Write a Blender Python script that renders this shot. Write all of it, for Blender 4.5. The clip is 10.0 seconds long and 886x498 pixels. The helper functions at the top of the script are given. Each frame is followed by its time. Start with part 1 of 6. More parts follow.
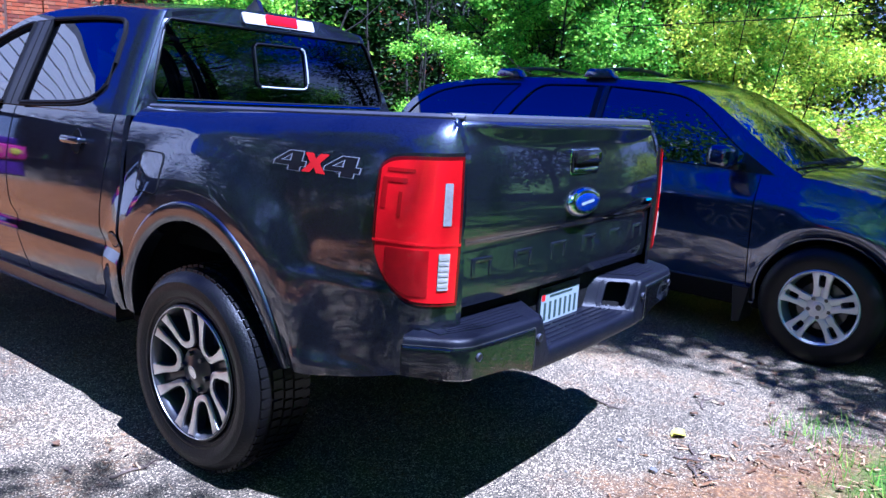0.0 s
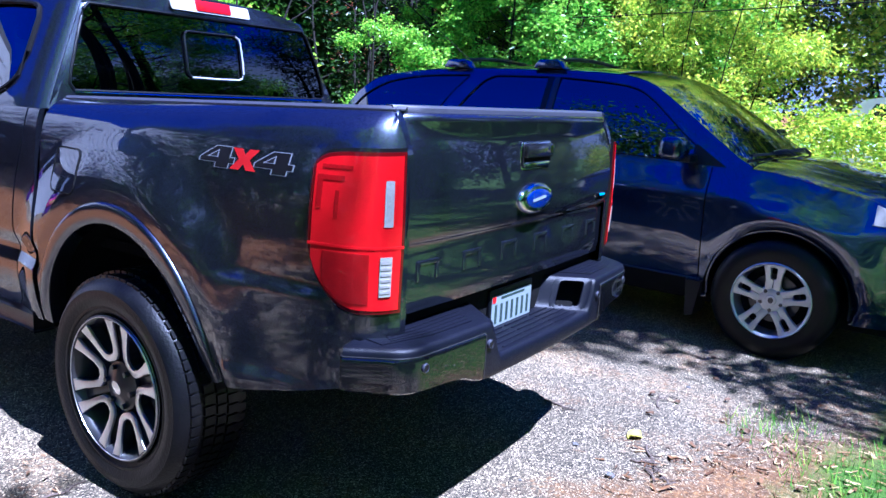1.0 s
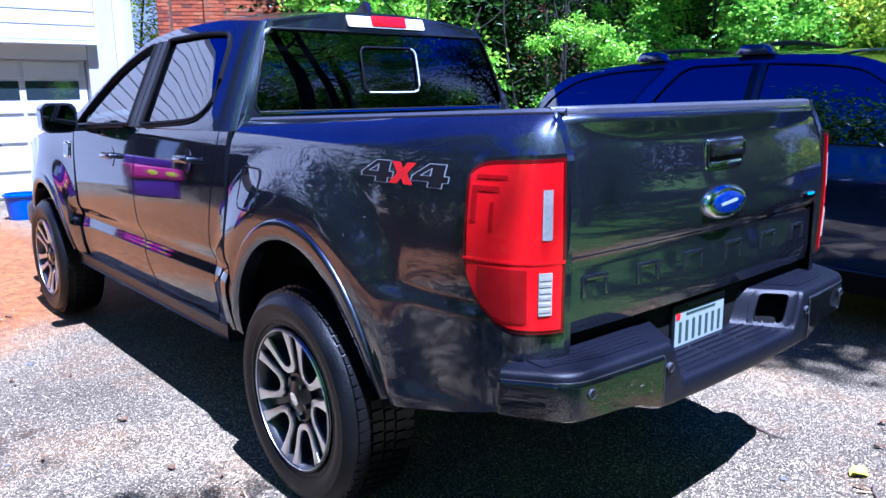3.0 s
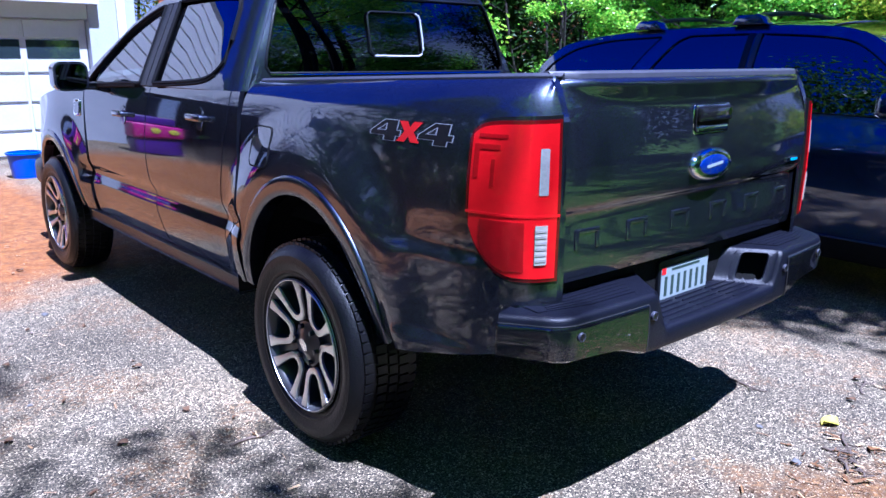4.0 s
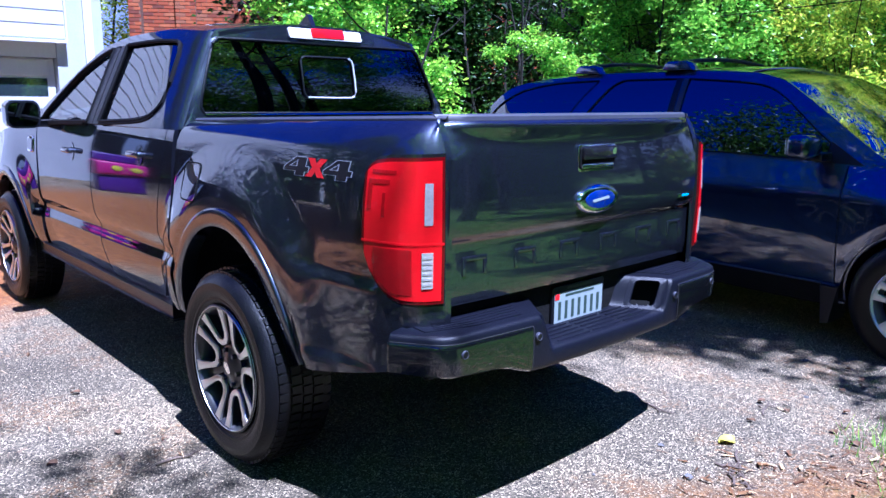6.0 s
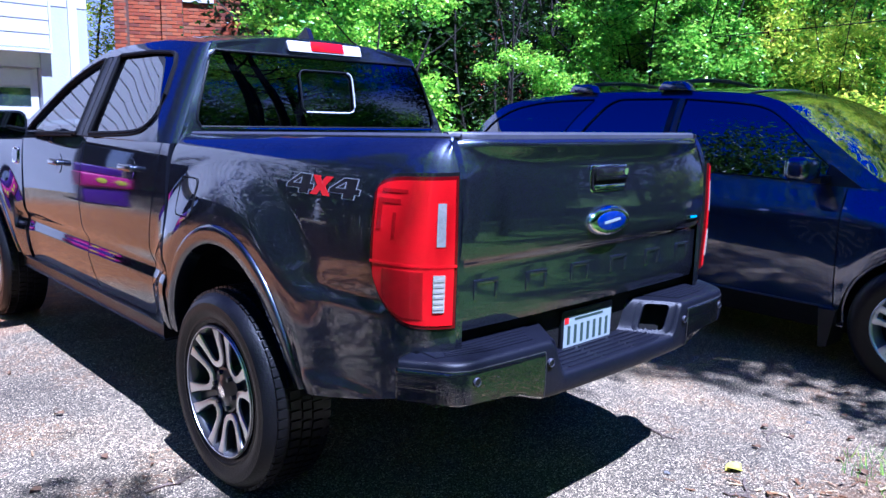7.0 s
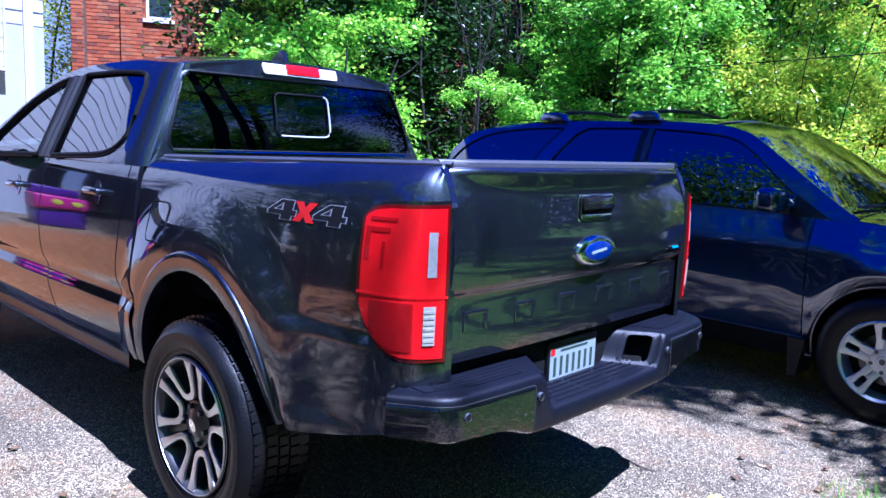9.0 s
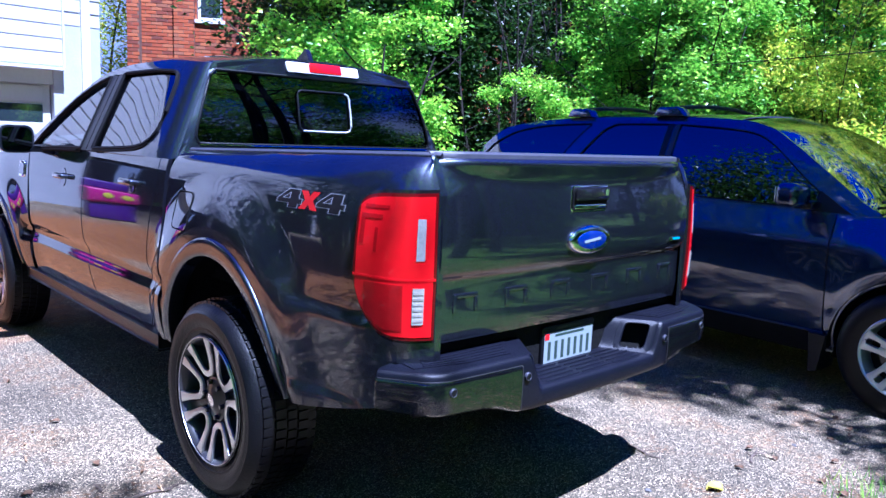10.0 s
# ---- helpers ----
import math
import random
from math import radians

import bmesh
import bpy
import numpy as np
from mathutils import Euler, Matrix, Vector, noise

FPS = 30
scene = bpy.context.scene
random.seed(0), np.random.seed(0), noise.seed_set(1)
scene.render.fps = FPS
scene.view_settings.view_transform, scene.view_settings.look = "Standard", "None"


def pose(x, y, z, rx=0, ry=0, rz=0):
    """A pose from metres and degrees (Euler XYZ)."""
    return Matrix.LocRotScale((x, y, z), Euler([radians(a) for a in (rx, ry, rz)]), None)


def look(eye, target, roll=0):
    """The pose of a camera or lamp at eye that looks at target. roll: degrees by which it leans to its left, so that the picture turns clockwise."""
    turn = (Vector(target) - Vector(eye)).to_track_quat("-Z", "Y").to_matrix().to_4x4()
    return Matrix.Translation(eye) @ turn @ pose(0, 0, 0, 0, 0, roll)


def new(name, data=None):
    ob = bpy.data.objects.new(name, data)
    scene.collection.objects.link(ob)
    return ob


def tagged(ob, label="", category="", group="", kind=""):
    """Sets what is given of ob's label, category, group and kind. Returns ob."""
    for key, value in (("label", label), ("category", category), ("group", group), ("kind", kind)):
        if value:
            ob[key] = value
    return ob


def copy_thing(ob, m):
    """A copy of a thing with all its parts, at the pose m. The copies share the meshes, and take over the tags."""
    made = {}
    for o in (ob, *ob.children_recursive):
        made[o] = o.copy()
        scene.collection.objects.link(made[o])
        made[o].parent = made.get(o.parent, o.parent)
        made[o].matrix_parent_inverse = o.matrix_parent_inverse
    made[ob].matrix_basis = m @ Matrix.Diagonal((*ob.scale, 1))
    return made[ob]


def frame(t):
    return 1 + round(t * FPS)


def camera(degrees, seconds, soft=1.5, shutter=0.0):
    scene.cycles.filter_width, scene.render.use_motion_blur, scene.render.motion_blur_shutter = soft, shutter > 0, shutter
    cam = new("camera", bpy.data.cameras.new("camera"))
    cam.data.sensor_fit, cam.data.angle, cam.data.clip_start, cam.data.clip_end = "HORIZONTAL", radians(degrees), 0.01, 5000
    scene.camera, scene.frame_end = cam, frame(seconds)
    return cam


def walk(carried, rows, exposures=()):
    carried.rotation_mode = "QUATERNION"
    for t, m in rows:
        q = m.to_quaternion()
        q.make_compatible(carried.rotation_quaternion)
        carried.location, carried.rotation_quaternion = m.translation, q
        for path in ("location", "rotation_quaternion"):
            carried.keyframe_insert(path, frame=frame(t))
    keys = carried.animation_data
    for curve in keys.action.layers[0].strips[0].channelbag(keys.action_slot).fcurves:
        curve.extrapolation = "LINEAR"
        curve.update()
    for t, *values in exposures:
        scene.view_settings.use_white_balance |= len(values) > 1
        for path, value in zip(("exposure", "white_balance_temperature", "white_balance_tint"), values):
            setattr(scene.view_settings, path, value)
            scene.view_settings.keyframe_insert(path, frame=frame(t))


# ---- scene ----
cam = camera(60.7, 10.0)
PATH = [
    (0, (-2.396, -2.269, 1.4), (-0.84, -1.074, 1.013), 3.3),
    (0.5, (-2.355, -2.219, 1.397), (-0.732, -1.127, 0.981), 4.1),
    (1, (-2.249, -2.194, 1.396), (-0.622, -1.1, 0.997), 3.2),
    (1.5, (-2.112, -2.182, 1.399), (-0.541, -0.997, 1.042), 1.9),
    (2, (-2.057, -2.178, 1.402), (-0.599, -0.861, 1.03), 0.3),
    (2.5, (-2.054, -2.183, 1.4), (-0.729, -0.734, 1.019), -0.2),
    (2.7, (-2.052, -2.178, 1.399), (-0.762, -0.699, 1.013), -0.5),
    (3.8, (-2.168, -2.258, 1.392), (-0.912, -0.773, 0.927), -0.4),
    (4, (-2.186, -2.291, 1.392), (-0.919, -0.821, 0.907), 0.1),
    (4.5, (-2.194, -2.391, 1.405), (-0.892, -0.947, 0.935), 1.2),
    (5, (-2.143, -2.525, 1.398), (-0.827, -1.082, 0.964), 2.0),
    (5.5, (-2.135, -2.619, 1.403), (-0.826, -1.165, 0.987), 0.7),
    (7, (-2.142, -2.482, 1.408), (-0.779, -1.059, 1.061), 1.4),
    (7.5, (-2.147, -2.389, 1.409), (-0.778, -0.972, 1.064), 2.1),
    (8, (-2.159, -2.31, 1.408), (-0.773, -0.907, 1.074), 1.9),
    (8.5, (-2.169, -2.306, 1.41), (-0.745, -0.934, 1.106), 1.8),
    (9, (-2.159, -2.373, 1.41), (-0.713, -1.02, 1.131), 2.3),
    (9.5, (-2.154, -2.491, 1.405), (-0.746, -1.097, 1.134), 3.0),
    (10, (-2.137, -2.593, 1.402), (-0.784, -1.149, 1.112), 2.3),
]
exposure_rows = [(0.0, 1.95, 4300, 30), (2.5, 2.06, 4350, 28), (4.2, 1.78, 4400, 30), (10.0, 1.93, 4350, 31)]
walk(cam, [(t, look(eye, target, roll)) for t, eye, target, roll in PATH], exposure_rows)

# ---- world and sun ----
SUN_FROM = Vector((-0.06, -0.47, 1.0)).normalized()
world = bpy.data.worlds.new("sky")
scene.world = world
world.use_nodes = True
wn = world.node_tree
sky = wn.nodes.new("ShaderNodeTexSky")
sky.sky_type = "NISHITA"
sky.sun_disc = False
sky.sun_elevation = math.asin(SUN_FROM.z)
sky.sun_rotation = math.atan2(SUN_FROM.x, SUN_FROM.y)
sky.ozone_density = 5.0
sky.dust_density = 0.1
sky.altitude = 1500
sat = wn.nodes.new("ShaderNodeHueSaturation")
sat.inputs["Saturation"].default_value = 1.15
tint = wn.nodes.new("ShaderNodeMix")
tint.data_type, tint.blend_type = "RGBA", "MULTIPLY"
tint.inputs["Factor"].default_value = 1.0
tint.inputs["B"].default_value = (0.56, 0.60, 1.85, 1)
wn.links.new(sky.outputs[0], tint.inputs["A"])
wn.links.new(tint.outputs["Result"], sat.inputs["Color"])
# pale haze low in the sky
dirn = wn.nodes.new("ShaderNodeTexCoord")
updown = wn.nodes.new("ShaderNodeSeparateXYZ")
low_sky = wn.nodes.new("ShaderNodeMapRange")
low_sky.inputs["From Min"].default_value = 0.33
low_sky.inputs["From Max"].default_value = 0.22
low_sky.inputs["To Max"].default_value = 0.9
haze = wn.nodes.new("ShaderNodeMix")
haze.data_type = "RGBA"
haze.inputs["B"].default_value = (6.0, 6.7, 7.6, 1)
wn.links.new(dirn.outputs["Generated"], updown.inputs[0])
wn.links.new(updown.outputs["Z"], low_sky.inputs["Value"])
wn.links.new(low_sky.outputs[0], haze.inputs["Factor"])
wn.links.new(sat.outputs[0], haze.inputs["A"])
wn.links.new(haze.outputs["Result"], wn.nodes["Background"].inputs[0])
wn.nodes["Background"].inputs[1].default_value = 0.025
sun = new("sun", bpy.data.lights.new("sun", "SUN"))
sun.data.energy = 5.0
sun.data.angle = radians(0.55)
sun.data.color = (1.0, 0.94, 0.83)
sun.matrix_world = look(SUN_FROM * 30, (0, 0, 0))


# ---- materials ----
def mat(name, base, rough=0.5, metal=0.0, coat=0.0, var=0.0, scale=8.0, bump=0.0, bscale=60.0, alt=None, spec=0.5, coat_rough=0.03):
    """Principled surface with colour variation at two scales and fine relief."""
    m = bpy.data.materials.new(name)
    m.use_nodes = True
    nt = m.node_tree
    b = nt.nodes["Principled BSDF"]
    b.inputs["Base Color"].default_value = (*base, 1)
    b.inputs["Roughness"].default_value = rough
    b.inputs["Metallic"].default_value = metal
    b.inputs["Coat Weight"].default_value = coat
    b.inputs["Coat Roughness"].default_value = coat_rough
    b.inputs["Specular IOR Level"].default_value = spec
    co = nt.nodes.new("ShaderNodeTexCoord")
    if var or alt:
        n1 = nt.nodes.new("ShaderNodeTexNoise")
        n1.inputs["Scale"].default_value = scale
        n1.inputs["Detail"].default_value = 6
        n2 = nt.nodes.new("ShaderNodeTexNoise")
        n2.inputs["Scale"].default_value = scale * 9
        n2.inputs["Detail"].default_value = 3
        for n in (n1, n2):
            nt.links.new(co.outputs["Object"], n.inputs["Vector"])
        add = nt.nodes.new("ShaderNodeMath")
        add.operation = "ADD"
        nt.links.new(n1.outputs["Fac"], add.inputs[0])
        nt.links.new(n2.outputs["Fac"], add.inputs[1])
        ramp = nt.nodes.new("ShaderNodeMapRange")
        ramp.inputs["From Min"].default_value = 0.7
        ramp.inputs["From Max"].default_value = 1.3
        nt.links.new(add.outputs[0], ramp.inputs["Value"])
        mix = nt.nodes.new("ShaderNodeMix")
        mix.data_type = "RGBA"
        second = alt or [c * (1 - var) for c in base]
        mix.inputs["A"].default_value = (*base, 1)
        mix.inputs["B"].default_value = (*second, 1)
        nt.links.new(ramp.outputs[0], mix.inputs["Factor"])
        nt.links.new(mix.outputs["Result"], b.inputs["Base Color"])
    if bump:
        nb = nt.nodes.new("ShaderNodeTexNoise")
        nb.inputs["Scale"].default_value = bscale
        nb.inputs["Detail"].default_value = 4
        nt.links.new(co.outputs["Object"], nb.inputs["Vector"])
        bp = nt.nodes.new("ShaderNodeBump")
        bp.inputs["Strength"].default_value = bump
        bp.inputs["Distance"].default_value = 0.01
        nt.links.new(nb.outputs["Fac"], bp.inputs["Height"])
        nt.links.new(bp.outputs[0], b.inputs["Normal"])
    return m


def glass(name, tint, alpha_mix, rough=0.0):
    """Tinted window glass: a mix of tinted see-through and a mirror-like gloss by Fresnel."""
    m = bpy.data.materials.new(name)
    m.use_nodes = True
    nt = m.node_tree
    nt.nodes.remove(nt.nodes["Principled BSDF"])
    out = nt.nodes["Material Output"]
    tr = nt.nodes.new("ShaderNodeBsdfTransparent")
    tr.inputs["Color"].default_value = (*tint, 1)
    gl = nt.nodes.new("ShaderNodeBsdfGlossy")
    gl.inputs["Roughness"].default_value = rough
    fr = nt.nodes.new("ShaderNodeFresnel")
    fr.inputs["IOR"].default_value = alpha_mix
    mx = nt.nodes.new("ShaderNodeMixShader")
    nt.links.new(fr.outputs[0], mx.inputs[0])
    nt.links.new(tr.outputs[0], mx.inputs[1])
    nt.links.new(gl.outputs[0], mx.inputs[2])
    nt.links.new(mx.outputs[0], out.inputs["Surface"])
    return m


def paint(name, base, flake, rough=0.33, metal=0.85, coat_ior=1.85):
    """Metallic car paint with fine flakes, faint dust and a clear coat."""
    m = mat(name, base, rough, metal, coat=1.0, var=0.0, coat_rough=0.015)
    nt = m.node_tree
    b = nt.nodes["Principled BSDF"]
    b.inputs["Coat IOR"].default_value = coat_ior
    b.inputs["Specular Tint"].default_value = (0.04, 0.045, 0.06, 1)
    co = nt.nodes.new("ShaderNodeTexCoord")
    vo = nt.nodes.new("ShaderNodeTexVoronoi")
    vo.inputs["Scale"].default_value = 900
    nt.links.new(co.outputs["Object"], vo.inputs["Vector"])
    du = nt.nodes.new("ShaderNodeTexNoise")
    du.inputs["Scale"].default_value = 2.5
    du.inputs["Detail"].default_value = 8
    nt.links.new(co.outputs["Object"], du.inputs["Vector"])
    mix = nt.nodes.new("ShaderNodeMix")
    mix.data_type = "RGBA"
    mix.inputs["A"].default_value = (*base, 1)
    mix.inputs["B"].default_value = (*flake, 1)
    nt.links.new(vo.outputs["Color"], mix.inputs["Factor"])
    nt.links.new(mix.outputs["Result"], b.inputs["Base Color"])
    mr = nt.nodes.new("ShaderNodeMapRange")
    mr.inputs["From Min"].default_value = 0.35
    mr.inputs["From Max"].default_value = 0.75
    mr.inputs["To Min"].default_value = 0.02
    mr.inputs["To Max"].default_value = 0.065
    nt.links.new(du.outputs["Fac"], mr.inputs["Value"])
    nt.links.new(mr.outputs[0], b.inputs["Coat Roughness"])
    return m


M_TRUCK = paint("grey_paint", (0.014, 0.016, 0.024), (0.086, 0.095, 0.138), 0.34, 0.92, 1.98)
M_SUV = paint("blue_paint", (0.004, 0.008, 0.030), (0.034, 0.066, 0.20), 0.30, 0.9, 2.15)
M_BLACK = mat("black_plastic", (0.005, 0.0055, 0.008), 0.34, spec=0.36, var=0.35, scale=5, bump=0.15, bscale=350)
M_PILLAR = mat("satin_black", (0.010, 0.010, 0.012), 0.45, spec=0.3)
M_GLOSSBLACK = mat("gloss_black", (0.008, 0.008, 0.009), 0.12, coat=0.6)
M_DARK = mat("dark_underbody", (0.004, 0.004, 0.004), 0.85, spec=0.2, var=0.5, scale=3, bump=0.3)
# black plastic raised to lavender: the sky's sheen is put into the colour
M_CAP = mat("sky_sheen_plastic", (0.046, 0.047, 0.066), 0.5, var=0.25, scale=6, bump=0.1, bscale=300)
M_BUMPER = paint("dark_bumper_paint", (0.003, 0.003, 0.004), (0.007, 0.008, 0.010), 0.3, 0.4, 1.8)
M_RUBBER = mat("tyre_rubber", (0.005, 0.005, 0.006), 0.4, spec=0.28, var=0.4, scale=6, bump=0.2, bscale=120)
M_STEP = mat("weathered_step_plastic", (0.004, 0.0046, 0.010), 0.44, spec=0.26, var=0.3, scale=7, bump=0.15, bscale=350)
M_CHROME = mat("chrome", (0.82, 0.83, 0.85), 0.06, 1.0)
M_ALLOY = mat("machined_alloy", (0.78, 0.78, 0.80), 0.32, 1.0, coat=0.5, var=0.12, scale=20)
M_BRIGHT = mat("bright_trim", (0.62, 0.62, 0.65), 0.35, 0.3)
M_SEAL = mat("rubber_seal", (0.004, 0.004, 0.005), 0.7, spec=0.12)
M_ALLOYDARK = mat("dark_alloy", (0.060, 0.058, 0.060), 0.35, 0.6, coat=0.4)
M_SILVER = mat("silver_alloy", (0.66, 0.67, 0.70), 0.42, 0.75, coat=0.6, var=0.15, scale=15)
M_REDLENS = mat("red_lens", (0.60, 0.002, 0.003), 0.3, coat=0.45, var=0.12, scale=30, coat_rough=0.01, spec=0.25)
M_REDDARK = mat("dark_red_lens", (0.34, 0.002, 0.003), 0.25, coat=0.6, var=0.25, scale=40, coat_rough=0.01, spec=0.25)
M_REDEDGE = mat("red_lens_edge", (0.09, 0.001, 0.002), 0.25, coat=0.6, coat_rough=0.01, spec=0.25)
M_CLEARLENS = mat("clear_lens", (0.40, 0.38, 0.33), 0.12, 0.0, coat=1.0, var=0.25, scale=60)
M_DARKGLASS = glass("tinted_glass", (0.02, 0.024, 0.03), 2.15)
M_SIDEGLASS = glass("side_glass", (0.10, 0.13, 0.13), 2.9)
M_PLATE = mat("plate_white", (0.25, 0.29, 0.29), 0.4, var=0.06, scale=30)
M_INK = mat("plate_ink", (0.03, 0.05, 0.04), 0.5)
M_BADGEBLUE = mat("badge_blue", (0.008, 0.02, 0.16), 0.15, coat=1.0)
M_CYAN = mat("cyan_enamel", (0.04, 0.35, 0.62), 0.25, coat=0.5)
M_REDDECAL = mat("red_decal", (0.62, 0.010, 0.010), 0.45, spec=0.3)
M_GREYDECAL = mat("grey_decal", (0.012, 0.012, 0.016), 0.4, spec=0.4)
M_WHITEDECAL = mat("pale_decal", (0.26, 0.27, 0.31), 0.45, spec=0.3)
M_SEAT = mat("seat_cloth", (0.035, 0.035, 0.04), 0.9, var=0.3, scale=20, bump=0.3)


# ---- mesh helpers ----
def mesh_ob(name, bm, material, smooth=False):
    me = bpy.data.meshes.new(name)
    bm.to_mesh(me)
    bm.free()
    for m in material if isinstance(material, (list, tuple)) else [material]:
        me.materials.append(m)
    if smooth:
        me.shade_smooth()
        me.set_sharp_from_angle(angle=radians(38))
    return new(name, me)


def part(name, bm, material, parent, label="", smooth=False):
    ob = mesh_ob(name, bm, material, smooth)
    ob.parent = parent
    return tagged(ob, label)


def thing(name, label, category, m=None, group="", kind=""):
    ob = new(name)
    ob.matrix_basis = m or Matrix()
    return tagged(ob, label, category, group, kind)


def box(x0, y0, z0, x1, y1, z1, bev=0.0, seg=2, bm=None):
    bm = bm or bmesh.new()
    r = bmesh.ops.create_cube(bm, size=1.0)
    for v in r["verts"]:
        v.co = Vector(((x0 + x1) / 2 + v.co.x * (x1 - x0), (y0 + y1) / 2 + v.co.y * (y1 - y0), (z0 + z1) / 2 + v.co.z * (z1 - z0)))
    if bev:
        es = list({e for v in r["verts"] for e in v.link_edges})
        bmesh.ops.bevel(bm, geom=es, offset=bev, segments=seg, affect="EDGES", profile=0.5)
    return bm


def lathe(profile, axis="x", n=48, bm=None):
    """Turns (along, radius) pairs round an axis."""
    bm = bm or bmesh.new()
    rings = []
    for a, r in profile:
        ring = []
        for i in range(n):
            c, s = math.cos(2 * math.pi * i / n), math.sin(2 * math.pi * i / n)
            p = {"x": (a, r * c, r * s), "y": (r * s, a, r * c), "z": (r * c, r * s, a)}[axis]
            ring.append(bm.verts.new(p))
        rings.append(ring)
    for r0, r1 in zip(rings, rings[1:]):
        for i in range(n):
            bm.faces.new((r0[i], r0[(i + 1) % n], r1[(i + 1) % n], r1[i]))
    return bm


def prism(outline, depth, to, bev=0.0, bm=None, seg=2):
    """An outline of (u, v) pairs given depth; to(u, v, d) places a point."""
    bm = bm or bmesh.new()
    n = len(outline)
    a = [bm.verts.new(to(u, v, 0)) for u, v in outline]
    b = [bm.verts.new(to(u, v, depth)) for u, v in outline]
    fa = bm.faces.new(a)
    fb = bm.faces.new(list(reversed(b)))
    for i in range(n):
        bm.faces.new((a[i], b[i], b[(i + 1) % n], a[(i + 1) % n]))
    bmesh.ops.recalc_face_normals(bm, faces=bm.faces)
    if bev:
        bmesh.ops.bevel(bm, geom=list(fb.edges), offset=bev, segments=seg, affect="EDGES", profile=0.5)
    return bm


def tube(path, radii, n=8, bm=None):
    """A round tube along points, with a radius at each."""
    bm = bm or bmesh.new()
    pts = [Vector(p) for p in path]
    rings = []
    for i, p in enumerate(pts):
        d = (pts[min(i + 1, len(pts) - 1)] - pts[max(i - 1, 0)]).normalized()
        side = d.cross(Vector((0, 0, 1)) if abs(d.z) < 0.9 else Vector((1, 0, 0))).normalized()
        up = side.cross(d)
        r = radii[i] if isinstance(radii, (list, tuple)) else radii
        rings.append([bm.verts.new(p + r * (math.cos(2 * math.pi * k / n) * side + math.sin(2 * math.pi * k / n) * up)) for k in range(n)])
    for a, b in zip(rings, rings[1:]):
        for k in range(n):
            bm.faces.new((a[k], a[(k + 1) % n], b[(k + 1) % n], b[k]))
    bm.faces.new(rings[0])
    bm.faces.new(list(reversed(rings[-1])))
    bmesh.ops.recalc_face_normals(bm, faces=bm.faces)
    return bm


def lerp(t, pairs):
    """Straight interpolation in a table of (key, value)."""
    if t <= pairs[0][0]:
        return pairs[0][1]
    for (a, va), (b, vb) in zip(pairs, pairs[1:]):
        if t <= b:
            return va + (vb - va) * (t - a) / (b - a)
    return pairs[-1][1]


def smooth_table(pairs):
    """Monotone-tangent Hermite interpolation, as a function."""
    ks = [p[0] for p in pairs]
    vs = [p[1] for p in pairs]
    n = len(ks)
    d = [(vs[i + 1] - vs[i]) / (ks[i + 1] - ks[i]) for i in range(n - 1)]
    m = [d[0]] + [0 if d[i - 1] * d[i] <= 0 else 2 * d[i - 1] * d[i] / (d[i - 1] + d[i]) for i in range(1, n - 1)] + [d[-1]]

    def f(t):
        if t <= ks[0]:
            return vs[0]
        if t >= ks[-1]:
            return vs[-1]
        i = max(k for k in range(n - 1) if ks[k] <= t)
        h = ks[i + 1] - ks[i]
        s = (t - ks[i]) / h
        return vs[i] * (1 + 2 * s) * (1 - s) ** 2 + m[i] * h * s * (1 - s) ** 2 + vs[i + 1] * s * s * (3 - 2 * s) + m[i + 1] * h * s * s * (s - 1)
    return f


def sheet(rows, inward=None, depth=0.02, bm=None, facing=None):
    """A skin of quads through rows of points; its edge folds in by depth along inward, with a sharp turn."""
    bm = bm or bmesh.new()
    vs = [[bm.verts.new(p) for p in row] for row in rows]
    nr, nc = len(vs), len(vs[0])
    skin = []
    for i in range(nr - 1):
        for j in range(nc - 1):
            quad = []
            for v in (vs[i][j], vs[i][j + 1], vs[i + 1][j + 1], vs[i + 1][j]):
                if not any((v.co - q.co).length < 1e-6 for q in quad):
                    quad.append(v)
            if len(quad) > 2:
                skin.append(bm.faces.new(quad))
                skin[-1].smooth = True
    out = Vector(facing) if facing is not None else -Vector(inward) if inward is not None else None
    if out is not None:
        total = 0.0
        for f in skin:
            f.normal_update()
            total += f.normal.dot(out) * f.calc_area()
        if total < 0:
            bmesh.ops.reverse_faces(bm, faces=skin)
    if inward is not None:
        off = Vector(inward) * depth
        loop = [vs[0][j] for j in range(nc)] + [vs[i][-1] for i in range(1, nr)] + [vs[-1][j] for j in range(nc - 2, -1, -1)] + [vs[i][0] for i in range(nr - 2, 0, -1)]
        a = [bm.verts.new(v.co) for v in loop]
        b = [bm.verts.new(v.co + off) for v in loop]
        for k in range(len(loop)):
            q = (k + 1) % len(loop)
            if (a[k].co - a[q].co).length > 1e-6:
                bm.faces.new((a[k], a[q], b[q], b[k]))
    return bm


def spaced(a, b, n):
    return [a + (b - a) * i / (n - 1) for i in range(n)]


def ellipse(cx, cy, a, b, n=32):
    return [(cx + a * math.cos(2 * math.pi * i / n), cy + b * math.sin(2 * math.pi * i / n)) for i in range(n)]


def rounded(x0, y0, x1, y1, r, n=4):
    pts = []
    for cx, cy, a0 in ((x1 - r, y1 - r, 0), (x0 + r, y1 - r, 90), (x0 + r, y0 + r, 180), (x1 - r, y0 + r, 270)):
        for i in range(n + 1):
            a = radians(a0 + 90 * i / n)
            pts.append((cx + r * math.cos(a), cy + r * math.sin(a)))
    return pts

